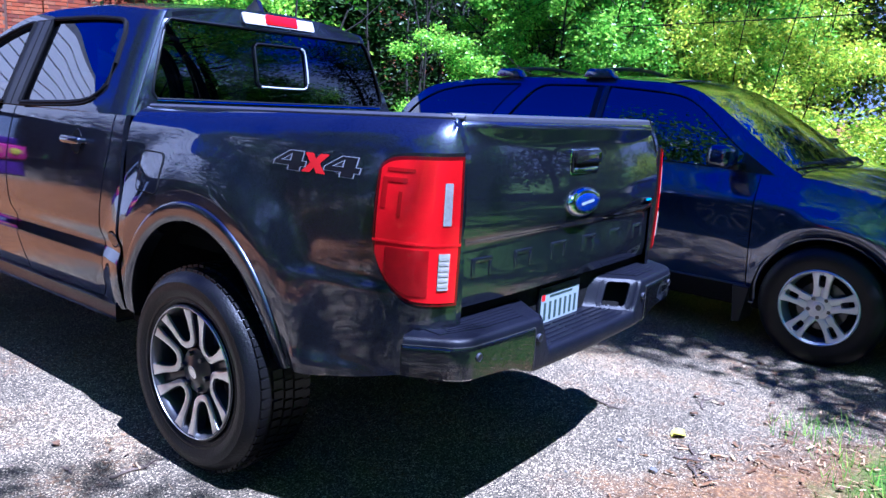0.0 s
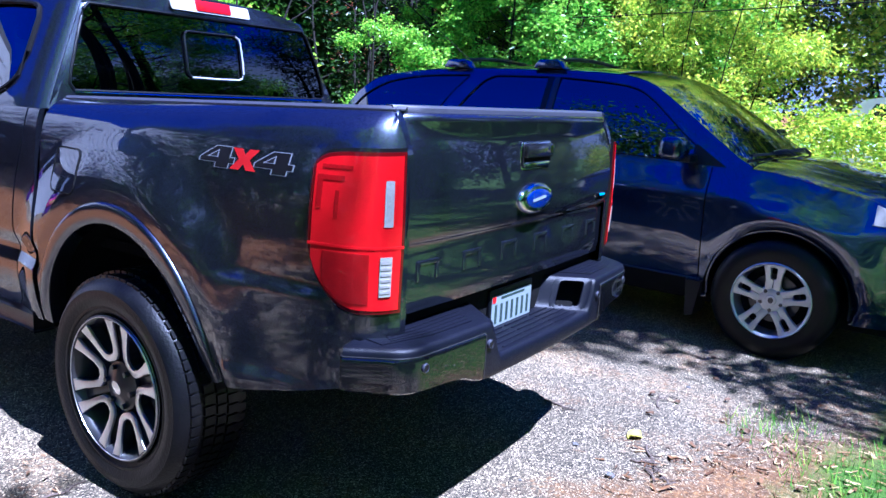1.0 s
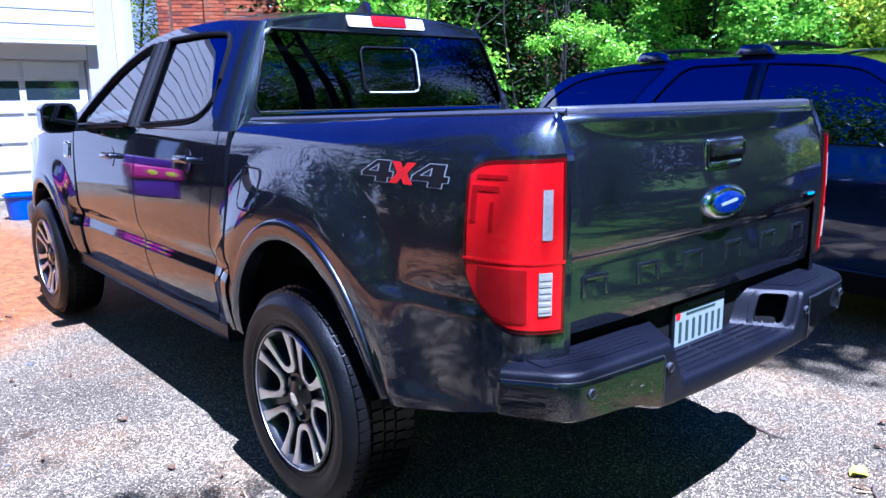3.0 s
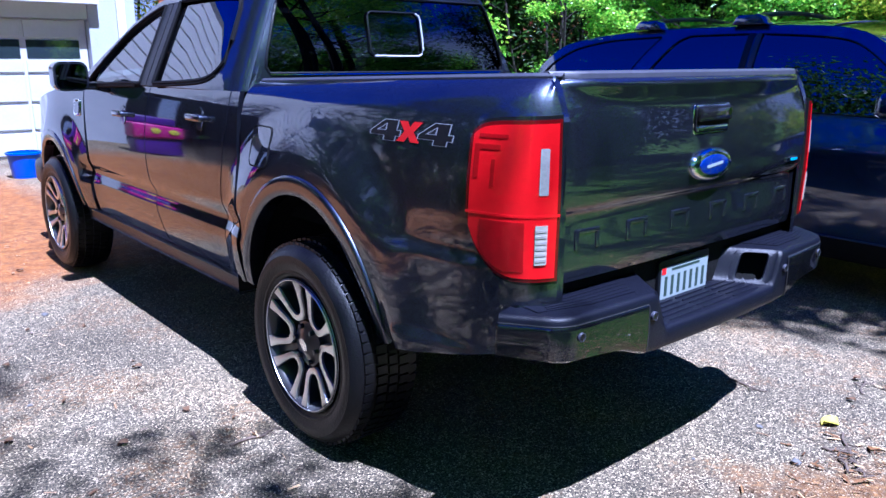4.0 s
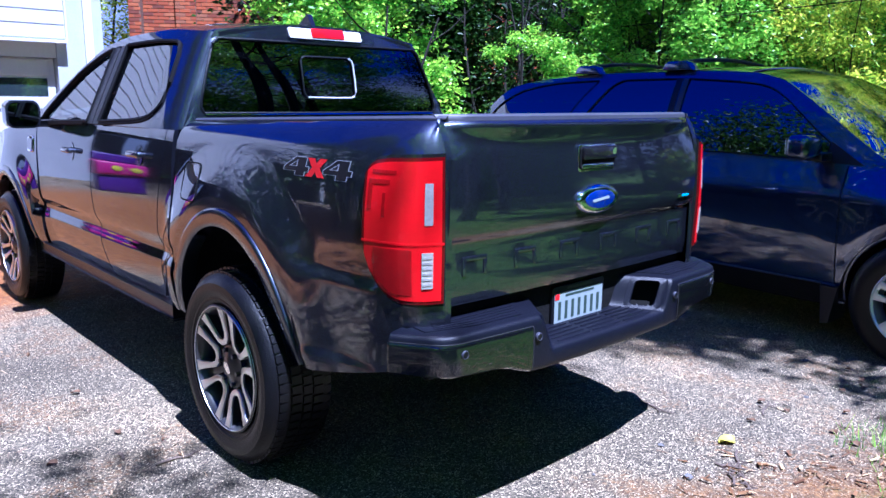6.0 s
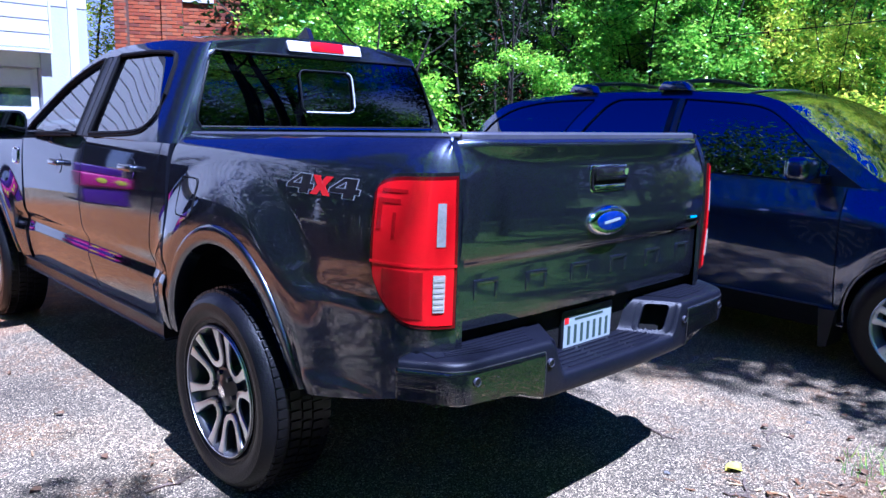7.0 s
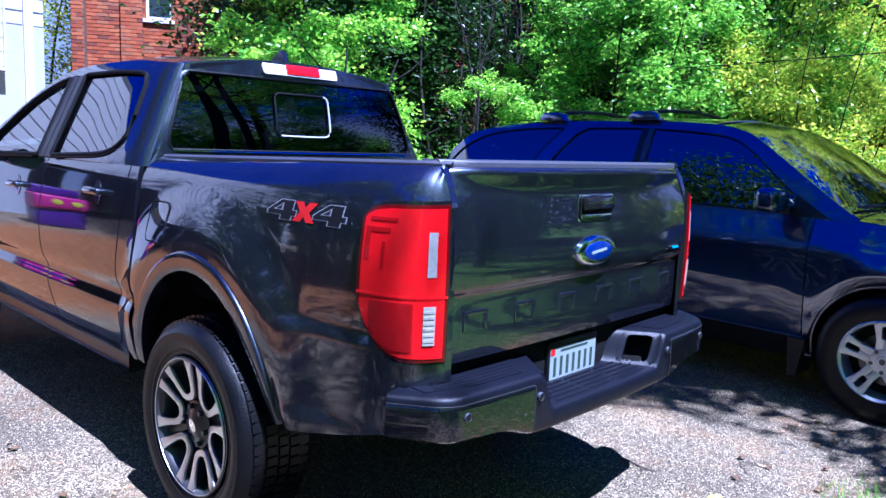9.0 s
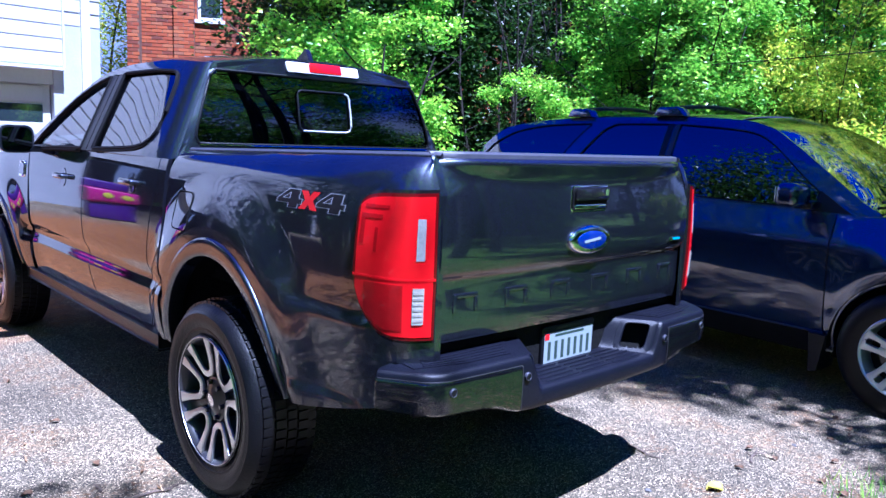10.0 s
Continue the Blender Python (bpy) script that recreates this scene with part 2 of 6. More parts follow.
# ---- ground ----
def lie(x, y):
    """Height of the ground: the drive falls a little towards the second car. An unseen soil bank beside the garage is
    added for the door reflections.
    """
    s = min(1, max(0, (x - 0.85) / 1.6))
    p, q = min(1, max(0, (y - 5.0) / 4.5)), min(1, max(0, (-1.4 - x) / 1.0))
    return -0.08 * s * s * (3 - 2 * s) + 0.25 * p * p * (3 - 2 * p) * q * q * (3 - 2 * q)


def ground_material():
    m = bpy.data.materials.new("drive_and_verge")
    m.use_nodes = True
    nt = m.node_tree
    b = nt.nodes["Principled BSDF"]
    b.inputs["Roughness"].default_value = 0.9
    b.inputs["Specular IOR Level"].default_value = 0.25
    co = nt.nodes.new("ShaderNodeTexCoord")
    def noise_tex(scale, detail=5, rough=0.6):
        n = nt.nodes.new("ShaderNodeTexNoise")
        n.inputs["Scale"].default_value = scale
        n.inputs["Detail"].default_value = detail
        n.inputs["Roughness"].default_value = rough
        nt.links.new(co.outputs["Object"], n.inputs["Vector"])
        return n
    def ramp(src, stops):
        r = nt.nodes.new("ShaderNodeValToRGB")
        while len(r.color_ramp.elements) < len(stops):
            r.color_ramp.elements.new(0.5)
        for e, (p, c) in zip(r.color_ramp.elements, stops):
            e.position, e.color = p, (*c, 1)
        nt.links.new(src, r.inputs["Fac"])
        return r
    def mixer(fac, a, bb):
        x = nt.nodes.new("ShaderNodeMix")
        x.data_type = "RGBA"
        nt.links.new(fac, x.inputs["Factor"])
        for k, v in (("A", a), ("B", bb)):
            nt.links.new(v, x.inputs[k])
        return x.outputs["Result"]
    # worn asphalt: pale stone chips in dark binder
    vo = nt.nodes.new("ShaderNodeTexVoronoi")
    vo.inputs["Scale"].default_value = 205
    nt.links.new(co.outputs["Object"], vo.inputs["Vector"])
    sep = nt.nodes.new("ShaderNodeSeparateColor")
    nt.links.new(vo.outputs["Color"], sep.inputs[0])
    chips = ramp(sep.outputs[0], [(0.0, (0.022, 0.020, 0.017)), (0.5, (0.110, 0.094, 0.064)), (0.82, (0.215, 0.182, 0.120)), (0.93, (0.46, 0.385, 0.255)), (1.0, (0.82, 0.69, 0.46))])
    big = ramp(noise_tex(0.9, 7).outputs["Fac"], [(0.3, (0.56, 0.53, 0.50)), (0.5, (1.0, 0.96, 0.90)), (0.7, (1.5, 1.38, 1.18))])
    mul = nt.nodes.new("ShaderNodeMix")
    mul.data_type = "RGBA"
    mul.blend_type = "MULTIPLY"
    mul.inputs["Factor"].default_value = 1.0
    nt.links.new(chips.outputs[0], mul.inputs["A"])
    nt.links.new(big.outputs[0], mul.inputs["B"])
    # rusty leaf litter and soil, by areas of the plan
    soil = ramp(noise_tex(11, 10, 0.8).outputs["Fac"], [(0.3, (0.05, 0.016, 0.005)), (0.47, (0.22, 0.068, 0.010)), (0.66, (0.46, 0.175, 0.026))])
    litter_c = ramp(noise_tex(34, 9, 0.8).outputs["Fac"], [(0.3, (0.035, 0.015, 0.006)), (0.5, (0.18, 0.078, 0.020)), (0.68, (0.48, 0.24, 0.070))])
    grass = ramp(noise_tex(60, 6).outputs["Fac"], [(0.3, (0.02, 0.05, 0.005)), (0.7, (0.095, 0.18, 0.014))])
    xyz = nt.nodes.new("ShaderNodeSeparateXYZ")
    nt.links.new(co.outputs["Object"], xyz.inputs[0])
    def math_node(op, a, bb=None):
        n = nt.nodes.new("ShaderNodeMath")
        n.operation = op
        for i, v in enumerate((a, bb)):
            if v is None:
                continue
            if isinstance(v, (int, float)):
                n.inputs[i].default_value = v
            else:
                nt.links.new(v, n.inputs[i])
        return n.outputs[0]
    def area(line, edge, blur, wob):
        """1 past a line of the plan (ax + by > c), with a ragged edge."""
        ax, by, c = line
        d = math_node("ADD", math_node("MULTIPLY", xyz.outputs[0], ax), math_node("MULTIPLY", xyz.outputs[1], by))
        w = math_node("MULTIPLY", math_node("SUBTRACT", wob, 0.5), edge)
        d = math_node("SUBTRACT", math_node("ADD", d, w), c)
        r = nt.nodes.new("ShaderNodeMapRange")
        r.inputs["From Min"].default_value = -blur
        r.inputs["From Max"].default_value = blur
        nt.links.new(d, r.inputs["Value"])
        return r.outputs[0]
    wob = noise_tex(3.2, 8, 0.7).outputs["Fac"]
    verge_soil = area((-0.42, -0.9, 1.10), 0.9, 0.16, wob)
    verge_grass = area((-0.15, -0.98, 1.78), 1.0, 0.14, wob)
    left_soil = math_node("MULTIPLY", math_node("MULTIPLY", area((-0.45, 0.9, 3.05), 1.2, 0.35, wob), area((0.15, -1.0, -8.2), 1.0, 0.5, wob)), area((-1.0, 0.0, 0.25), 0.5, 0.2, wob))
    far_soil = math_node("MULTIPLY", area((1.0, 0.05, 5.2), 1.0, 0.3, wob), area((0.0, 1.0, -1.7), 1.0, 0.3, wob))
    fine = noise_tex(14, 8, 0.8).outputs["Fac"]
    specks = ramp(fine, [(0.58, (0, 0, 0)), (0.66, (1, 1, 1))])
    x_on = area((1.0, 0.0, 0.0), 0.6, 0.25, wob)
    vs_ = math_node("MULTIPLY", verge_soil, x_on)
    vg_ = math_node("MAXIMUM", math_node("MULTIPLY", verge_grass, x_on), area((0.0, -1.0, 2.85), 0.8, 0.3, wob))
    col = mixer(math_node("MULTIPLY", left_soil, math_node("ADD", math_node("MULTIPLY", specks.outputs[0], 0.2), 0.78)), mul.outputs["Result"], soil.outputs[0])
    patchy = math_node("ADD", math_node("MULTIPLY", specks.outputs[0], 0.40), 0.58)
    col = mixer(math_node("MULTIPLY", vs_, patchy), col, litter_c.outputs[0])
    # thin drifts of leaf litter over the whole drive
    drift = ramp(noise_tex(1.7, 6, 0.65).outputs["Fac"], [(0.50, (0, 0, 0)), (0.59, (1, 1, 1))])
    bits = ramp(noise_tex(46, 7, 0.75).outputs["Fac"], [(0.50, (0, 0, 0)), (0.56, (1, 1, 1))])
    col = mixer(math_node("MULTIPLY", math_node("MULTIPLY", drift.outputs[0], bits.outputs[0]), 0.55), col, litter_c.outputs[0])
    col = mixer(vg_, col, grass.outputs[0])
    col = mixer(far_soil, col, litter_c.outputs[0])
    nt.links.new(col, b.inputs["Base Color"])
    bp = nt.nodes.new("ShaderNodeBump")
    bp.inputs["Strength"].default_value = 0.8
    bp.inputs["Distance"].default_value = 0.006
    nt.links.new(math_node("ADD", vo.outputs["Distance"], noise_tex(40, 5).outputs["Fac"]), bp.inputs["Height"])
    nt.links.new(bp.outputs[0], b.inputs["Normal"])
    return m


def axis_steps():
    near = spaced(-12, 16, 113)
    return [-900, -300, -100, -50, -25] + near + [25, 45, 100, 300, 900]


def build_ground():
    bm = sheet([[(x, y, lie(x, y) + (0.006 * noise.noise(Vector((x * 1.3, y * 1.3, 0))) if abs(x) < 12 and abs(y) < 12 else 0)) for y in axis_steps()] for x in axis_steps()])
    bmesh.ops.recalc_face_normals(bm, faces=bm.faces)
    if sum(f.normal.z for f in bm.faces) < 0:
        bmesh.ops.reverse_faces(bm, faces=bm.faces)
    ob = mesh_ob("ground", bm, ground_material())
    tagged(ob, "worn grey asphalt driveway with soil and grassy verge", "ground", kind="structure")


build_ground()

# ---- pickup truck ----
ARCHES = ((0.042, 0.40, 0.443, 0.535), (3.22, 0.38, 0.47, 0.50))
plan_w = smooth_table([(-1.0, 0.70), (-0.985, 0.748), (-0.962, 0.782), (-0.925, 0.806), (-0.87, 0.823), (-0.79, 0.836), (-0.68, 0.845), (-0.5, 0.853), (-0.3, 0.858), (0.0, 0.862), (0.2, 0.864),
                       (0.5, 0.866), (1.5, 0.872), (2.6, 0.87), (3.2, 0.86), (3.6, 0.84), (3.85, 0.80), (4.05, 0.72), (4.2, 0.55)])
side_f = smooth_table([(0.40, 0.075), (0.5, 0.045), (0.6, 0.022), (0.75, 0.006), (0.92, 0.0), (1.05, 0.004), (1.15, 0.012), (1.24, 0.026), (1.29, 0.044), (1.32, 0.066), (1.338, 0.088), (1.352, 0.115)])


def side_x(y, z):
    """Half width of the body at a point of its side."""
    w = plan_w(y) - 0.006
    x = w - side_f(z) * max(0.0, min(1.0, (w - 0.69) / 0.08))
    if y < -0.45:
        x += 0.020 * (math.exp(-((z - 0.565) / 0.022) ** 2) if z > 0.565 else 1.0) * min(1.0, (-0.45 - y) / 0.05, max(0.0, (y + 0.93) / 0.2))
    # crisp blister over the rear wheel, softer flare over the front one
    q = max(0.0, min(1.0, (1.10 - math.hypot((y - 0.05) / 0.68, (z - 0.40) / 0.79)) / 0.30))
    x += 0.040 * q * q * (3 - 2 * q)
    yc, zc, a, b = ARCHES[1]
    rho = math.hypot((y - yc) / a, (z - zc) / b)
    x += 0.040 * math.exp(-((rho - 1.12) / 0.36) ** 2) if rho > 1.12 else 0.040
    # ledge low behind the wheel
    if y < -0.42:
        f = max(0.0, min(1.0, (0.872 - z) / 0.035))
        x += 0.013 * f * f * (3 - 2 * f) * min(1.0, (-0.42 - y) / 0.10) * max(0.0, min(1.0, (y + 0.97) / 0.12))
    # pressed feature line low on the doors
    if 0.5 < y < 2.7:
        x -= 0.024 * math.exp(-((z - 0.735) / 0.045) ** 2)
    return x


def arch_z(y, low, grow=1.12):
    z = low
    for yc, zc, a, b in ARCHES:
        q = (y - yc) / (a * grow)
        if abs(q) < 1:
            z = max(z, zc + b * grow * math.sqrt(1 - q * q))
    return z


def columns(y0, y1, step=0.035):
    """Stations along a side panel, closer near an arch's feet and the rear corner."""
    ys = set(spaced(y0, y1, max(3, int(abs(y1 - y0) / step) + 1)))
    for yc, zc, a, b in ARCHES:
        for k in range(41):
            y = yc + a * 1.12 * math.cos(math.pi * k / 40)
            if min(y0, y1) < y < max(y0, y1):
                ys.add(y)
        for e in (-1.1205, 1.1205):
            if min(y0, y1) < yc + a * e < max(y0, y1):
                ys.add(yc + a * e)
    if min(y0, y1) < -0.9:
        ys |= {-0.995, -0.99, -0.98, -0.97, -0.96, -0.945, -0.93}
    return sorted(ys)


def bed_drop(y):
    """The top of the load bed falls gently towards the cab."""
    return 0.028 * max(0.0, min(1.5, y + 0.95)) if y < 0.55 else 0.0


def column_panel(y0, y1, low, top, s, n=58):
    rows = []
    for y in columns(y0, y1):
        zb, zt = arch_z(y, low(y)), top(y)
        k = 1 - max(0.0, min(1.0, (plan_w(y) - 0.69) / 0.13))
        rows.append([(s * side_x(y, z), y + k * 0.052 * max(0.0, (z - 1.235) / 0.117) ** 1.25, z - bed_drop(y) * max(0.0, (z - 1.16) / 0.192)) for z in spaced(zb, zt, n)])
    return sheet(rows, (-s, 0, 0), 0.025)


def skew_panel(rear, front, zb, zt, s, n=20, nz=48):
    """A panel between two seams whose y is a function of z."""
    rows = []
    for u in spaced(0, 1, n):
        row = []
        for z in spaced(zb, zt, nz):
            y = rear(z) + (front(z) - rear(z)) * u
            row.append((s * side_x(y, z), y, z))
        rows.append(row)
    return sheet(rows, (-s, 0, 0), 0.02)


seam_c = smooth_table([(0.48, 0.80), (0.56, 0.735), (0.66, 0.735), (0.8, 0.73), (1.0, 0.69), (1.15, 0.645), (1.28, 0.63)])
seam_b = smooth_table([(0.48, 1.46), (0.56, 1.48), (0.75, 1.545), (0.95, 1.57), (1.1, 1.545), (1.28, 1.49)])
seam_a = smooth_table([(0.48, 2.52), (0.9, 2.53), (1.28, 2.56)])

# glasshouse
cab_w = smooth_table([(0.605, 0.752), (0.61, 0.768), (0.625, 0.786), (0.65, 0.802), (0.70, 0.817), (0.78, 0.826), (0.88, 0.833), (1.2, 0.84), (1.6, 0.842), (2.2, 0.84), (2.7, 0.83)])
lean_t = smooth_table([(1.27, 0.0), (1.30, 0.012), (1.35, 0.034), (1.5, 0.102), (1.6, 0.148), (1.68, 0.187), (1.73, 0.222)])
rail_z = smooth_table([(0.60, 1.695), (1.0, 1.72), (1.4, 1.715), (1.7, 1.685), (2.0, 1.585), (2.3, 1.44), (2.62, 1.285)])


def cab_x(y, z):
    return cab_w(y) - lean_t(z)


def cab_y(y, z):
    """The back of the cab leans forward with height; the lean fades out along the rear door."""
    q = max(0.0, min(1.0, (1.25 - y) / 0.45))
    return y + 0.17 * (z - 1.35) * q * q * (3 - 2 * q)


belt = 1.268
win_r_lo = smooth_table([(0.765, 1.47), (0.772, 1.41), (0.79, 1.37), (0.82, 1.343), (0.87, 1.32), (0.95, 1.306), (1.1, 1.296), (1.3, 1.287), (1.45, 1.281)])
win_r_hi = smooth_table([(0.765, 1.60), (0.772, 1.63), (0.79, 1.648), (0.83, 1.658), (1.1, 1.668), (1.45, 1.665)])
win_f_lo = smooth_table([(1.62, 1.278), (2.0, 1.268), (2.47, 1.25)])
win_f_hi = smooth_table([(1.62, 1.655), (1.75, 1.628), (2.0, 1.545), (2.25, 1.41), (2.40, 1.315), (2.47, 1.262)])


def cab_strip(y0, y1, lo, hi, s, n=14, nz=12, out=0.0):
    return [[(s * (cab_x(y, z) + out), cab_y(y, z), z) for z in spaced(lo(y), hi(y), nz)] for y in spaced(y0, y1, n)]


def belt_z(y):
    return belt


truck = thing("pickup_truck", "dark metallic grey crew-cab pickup truck parked on the driveway", "truck", pose(0.03, 0, 0))


def truck_sides():
    for s in (-1, 1):
        low_bed = smooth_table([(-1.0, 0.62), (-0.9, 0.595), (-0.5, 0.515), (0.5, 0.50)])
        part("bed_side", column_panel(-1.0, 0.52, low_bed, lambda y: 1.352, s), M_TRUCK, truck)
        part("rear_door", skew_panel(lambda z: seam_c(z) + 0.005, lambda z: seam_b(z) - 0.006, 0.485, belt, s), M_TRUCK, truck)
        part("front_door", skew_panel(lambda z: seam_b(z) + 0.006, lambda z: seam_a(z) - 0.005, 0.485, belt, s), M_TRUCK, truck)
        part("cab_corner", skew_panel(lambda z: 0.556, lambda z: seam_c(z) - 0.004, 0.485, belt, s, n=8), M_TRUCK, truck)
        top_f = smooth_table([(2.54, 1.262), (2.8, 1.235), (3.4, 1.17), (3.9, 1.09), (4.2, 1.0)])
        part("front_fender", column_panel(2.566, 4.15, lambda y: 0.47, top_f, s), M_TRUCK, truck)
        # frame of the windows
        bm = bmesh.new()
        inward = (-s, 0, 0)
        ys = [0.605, 0.608, 0.612, 0.62, 0.635, 0.655, 0.68, 0.71, 0.74, 0.765]
        sheet([[(s * cab_x(y, z), cab_y(y, z), z) for z in spaced(belt, rail_z(y), 16)] for y in ys], inward, 0.02, bm)
        sheet(cab_strip(0.765, 1.45, belt_z, win_r_lo, s, 30, 6), inward, 0.03, bm)
        sheet(cab_strip(0.765, 1.45, win_r_hi, rail_z, s, 30, 6), inward, 0.03, bm)
        sheet(cab_strip(1.62, 2.47, belt_z, win_f_lo, s, 20, 6), inward, 0.03, bm)
        sheet(cab_strip(1.62, 2.47, win_f_hi, rail_z, s, 20, 6), inward, 0.03, bm)
        sheet(cab_strip(2.47, 2.60, belt_z, rail_z, s, 5, 6), inward, 0.03, bm)
        sheet(cab_strip(1.45, 1.62, lambda y: 1.663, rail_z, s, 5, 4), inward, 0.03, bm)
        part("cab_side_frame", bm, M_TRUCK, truck)
        part("pillar_trim", sheet(cab_strip(1.453, 1.528, belt_z, lambda y: 1.66, s, 4, 12, 0.003), inward, 0.02), M_PILLAR, truck, "satin black pillar trim")
        part("pillar_trim", sheet(cab_strip(1.540, 1.617, belt_z, lambda y: 1.657, s, 4, 12, 0.003), inward, 0.02), M_PILLAR, truck, "satin black pillar trim")
        for a, b, lo, hi in ((0.765, 1.452, win_r_lo, win_r_hi), (1.618, 2.47, win_f_lo, win_f_hi)):
            g = part("side_window", sheet(cab_strip(a, b, lo, hi, s, 26, 10, -0.012), facing=(s, 0, 0)), M_SIDEGLASS, truck, "tinted side window glass")
            g.visible_shadow = False
            edge = [(s * (cab_x(y, lo(y)) + 0.002), cab_y(y, lo(y)), lo(y)) for y in spaced(a, b, 40)] + [(s * (cab_x(y, hi(y)) + 0.002), cab_y(y, hi(y)), hi(y)) for y in spaced(b, a, 40)]
            part("window_seal", tube(edge + [edge[0]], 0.010, 6), M_SEAL, g, smooth=True)
            part("belt_moulding", tube([(s * (cab_x(y, lo(y)) + 0.006), cab_y(y, lo(y)), lo(y) - 0.012) for y in spaced(a + 0.06, b - 0.02, 16)], 0.007, 6), M_SEAL, truck, smooth=True)
        # arch lips, wells
        for yc, zc, a, b in ARCHES:
            lo_ang = math.asin((0.50 - zc) / (b * 1.06))
            rows = []
            for t in spaced(lo_ang, math.pi - lo_ang, 61):
                row = []
                for k, dx in ((0.985, -0.055), (0.985, -0.002), (0.989, 0.006), (0.998, 0.009), (1.085, 0.010), (1.105, 0.009), (1.114, 0.006), (1.118, 0.001), (1.122, -0.006)):
                    y, z = yc - a * k * math.cos(t), zc + b * k * math.sin(t)
                    row.append((s * (side_x(y, z) + dx), y, z))
                rows.append(row)
            part("wheel_arch_lip", sheet(rows), M_TRUCK, truck, smooth=True)
            well = [[(s * x, yc - a * 1.05 * math.cos(t), zc + b * 1.05 * math.sin(t)) for x in (0.84, 0.45)] for t in spaced(0.12, math.pi - 0.12, 25)]
            bm = sheet(well)
            prism([(yc - a * 1.05 * math.cos(t), zc + b * 1.05 * math.sin(t)) for t in spaced(0.12, math.pi - 0.12, 25)], 0.02, lambda u, v, d: (s * (0.44 + d), u, v), bm=bm)
            part("wheel_well", bm, M_DARK, truck)
        part("sill", box(s * 0.79, 0.62, 0.43, s * 0.845, 2.66, 0.492, 0.012), M_BLACK, truck, "black plastic sill", smooth=True)
        # door handles with black recess
        for y, z in ((0.905, 1.148), (1.87, 1.115)):
            x = side_x(y, z)
            h = part("door_handle", prism(rounded(y - 0.078, z - 0.014, y + 0.078, z + 0.016, 0.0145, 5), 0.018, lambda u, v, d: (s * (x + 0.020 + d), u, v), 0.007, seg=3), M_TRUCK, truck, smooth=True)
            for e in (-0.058, 0.058):
                part("handle_mount", prism(rounded(y + e - 0.016, z - 0.011, y + e + 0.016, z + 0.012, 0.010, 4), 0.026, lambda u, v, d: (s * (x - 0.004 + d), u, v)), M_TRUCK, h, smooth=True)
            part("handle_cup", prism(ellipse(y, z - 0.006, 0.042, 0.050, 24), 0.004, lambda u, v, d: (s * (side_x(u, v) + d - 0.001), u, v), bm=None), M_GLOSSBLACK, h)
        # mirror
        mir = part("side_mirror", prism(rounded(0.895, 1.222, 1.075, 1.380, 0.045, 5), 0.12, lambda u, v, d: (s * u, 2.26 + d, v), 0.035, seg=4), M_TRUCK, truck, smooth=True)
        part("mirror_glass", prism(rounded(0.907, 1.234, 1.063, 1.368, 0.036, 5), 0.004, lambda u, v, d: (s * u, 2.2585 - d, v)), mat("mirror", (0.25, 0.27, 0.30), 0.02, 1.0) if s < 0 else bpy.data.materials["mirror"], mir)
        part("mirror_arm", box(s * 0.80, 2.30, 1.235, s * 0.90, 2.36, 1.262, 0.008), M_BLACK, mir, smooth=True)


def bed_text():
    """The four-by-four lettering on the left bed side: pale outline, grey and red fill."""
    four = [(0.0, 0.42), (0.42, 1.0), (0.86, 1.0), (0.86, 0.50), (1.0, 0.50), (1.0, 0.24), (0.86, 0.24), (0.86, 0.0), (0.50, 0.0), (0.50, 0.24), (0.0, 0.24)]
    hole = [(0.26, 0.50), (0.50, 0.50), (0.50, 0.80)]
    ex = [(0.0, 1.0), (0.36, 1.0), (0.5, 0.72), (0.64, 1.0), (1.0, 1.0), (0.70, 0.5), (1.0, 0.0), (0.64, 0.0), (0.5, 0.28), (0.36, 0.0), (0.0, 0.0), (0.30, 0.5)]

    def grown(poly, k):
        out = []
        n = len(poly)
        area = sum(poly[i][0] * poly[(i + 1) % n][1] - poly[(i + 1) % n][0] * poly[i][1] for i in range(n))
        sg = 1 if area > 0 else -1
        for i in range(n):
            p0, p1, p2 = Vector(poly[i - 1]), Vector(poly[i]), Vector(poly[(i + 1) % n])
            d1, d2 = (p1 - p0).normalized(), (p2 - p1).normalized()
            n1, n2 = Vector((d1.y, -d1.x)) * sg, Vector((d2.y, -d2.x)) * sg
            m = (n1 + n2)
            m = m / max(0.35, m.dot(n1)) if m.length > 1e-6 else n1
            out.append(tuple(p1 + m * k))
        return out
    word = new("bed_lettering")
    word.parent = truck
    tagged(word, "4x4 decal in grey and red with pale outline")
    for poly, y0, w, material in ((four, -0.350, 0.140, M_GREYDECAL), (ex, -0.478, 0.104, M_REDDECAL), (four, -0.575, 0.140, M_GREYDECAL)):
        def place(lift):
            def to(u, v, d):
                y = y0 - w * (u + 0.10 * (v - 0.5))
                z = 1.157 + 0.060 * v
                return (-(side_x(y, z) + lift + d), y, z)
            return to
        part("decal_outline", prism(grown(poly, 0.032), 0.0002, place(0.0009)), M_WHITEDECAL if material is M_GREYDECAL else M_INKGREY, word)
        if material is M_GREYDECAL:
            part("decal_fill", prism(grown(poly, 0.0), 0.0002, place(0.0012)), M_INKGREY, word)
            part("decal_line", prism(grown(hole, 0.03), 0.0002, place(0.0015)), M_WHITEDECAL, word)
            part("decal_hole", prism(grown(hole, -0.01), 0.0002, place(0.0018)), M_GREYDECAL, word)
        else:
            part("decal_fill", prism(grown(poly, 0.0), 0.0002, place(0.0012)), M_REDDECAL, word)


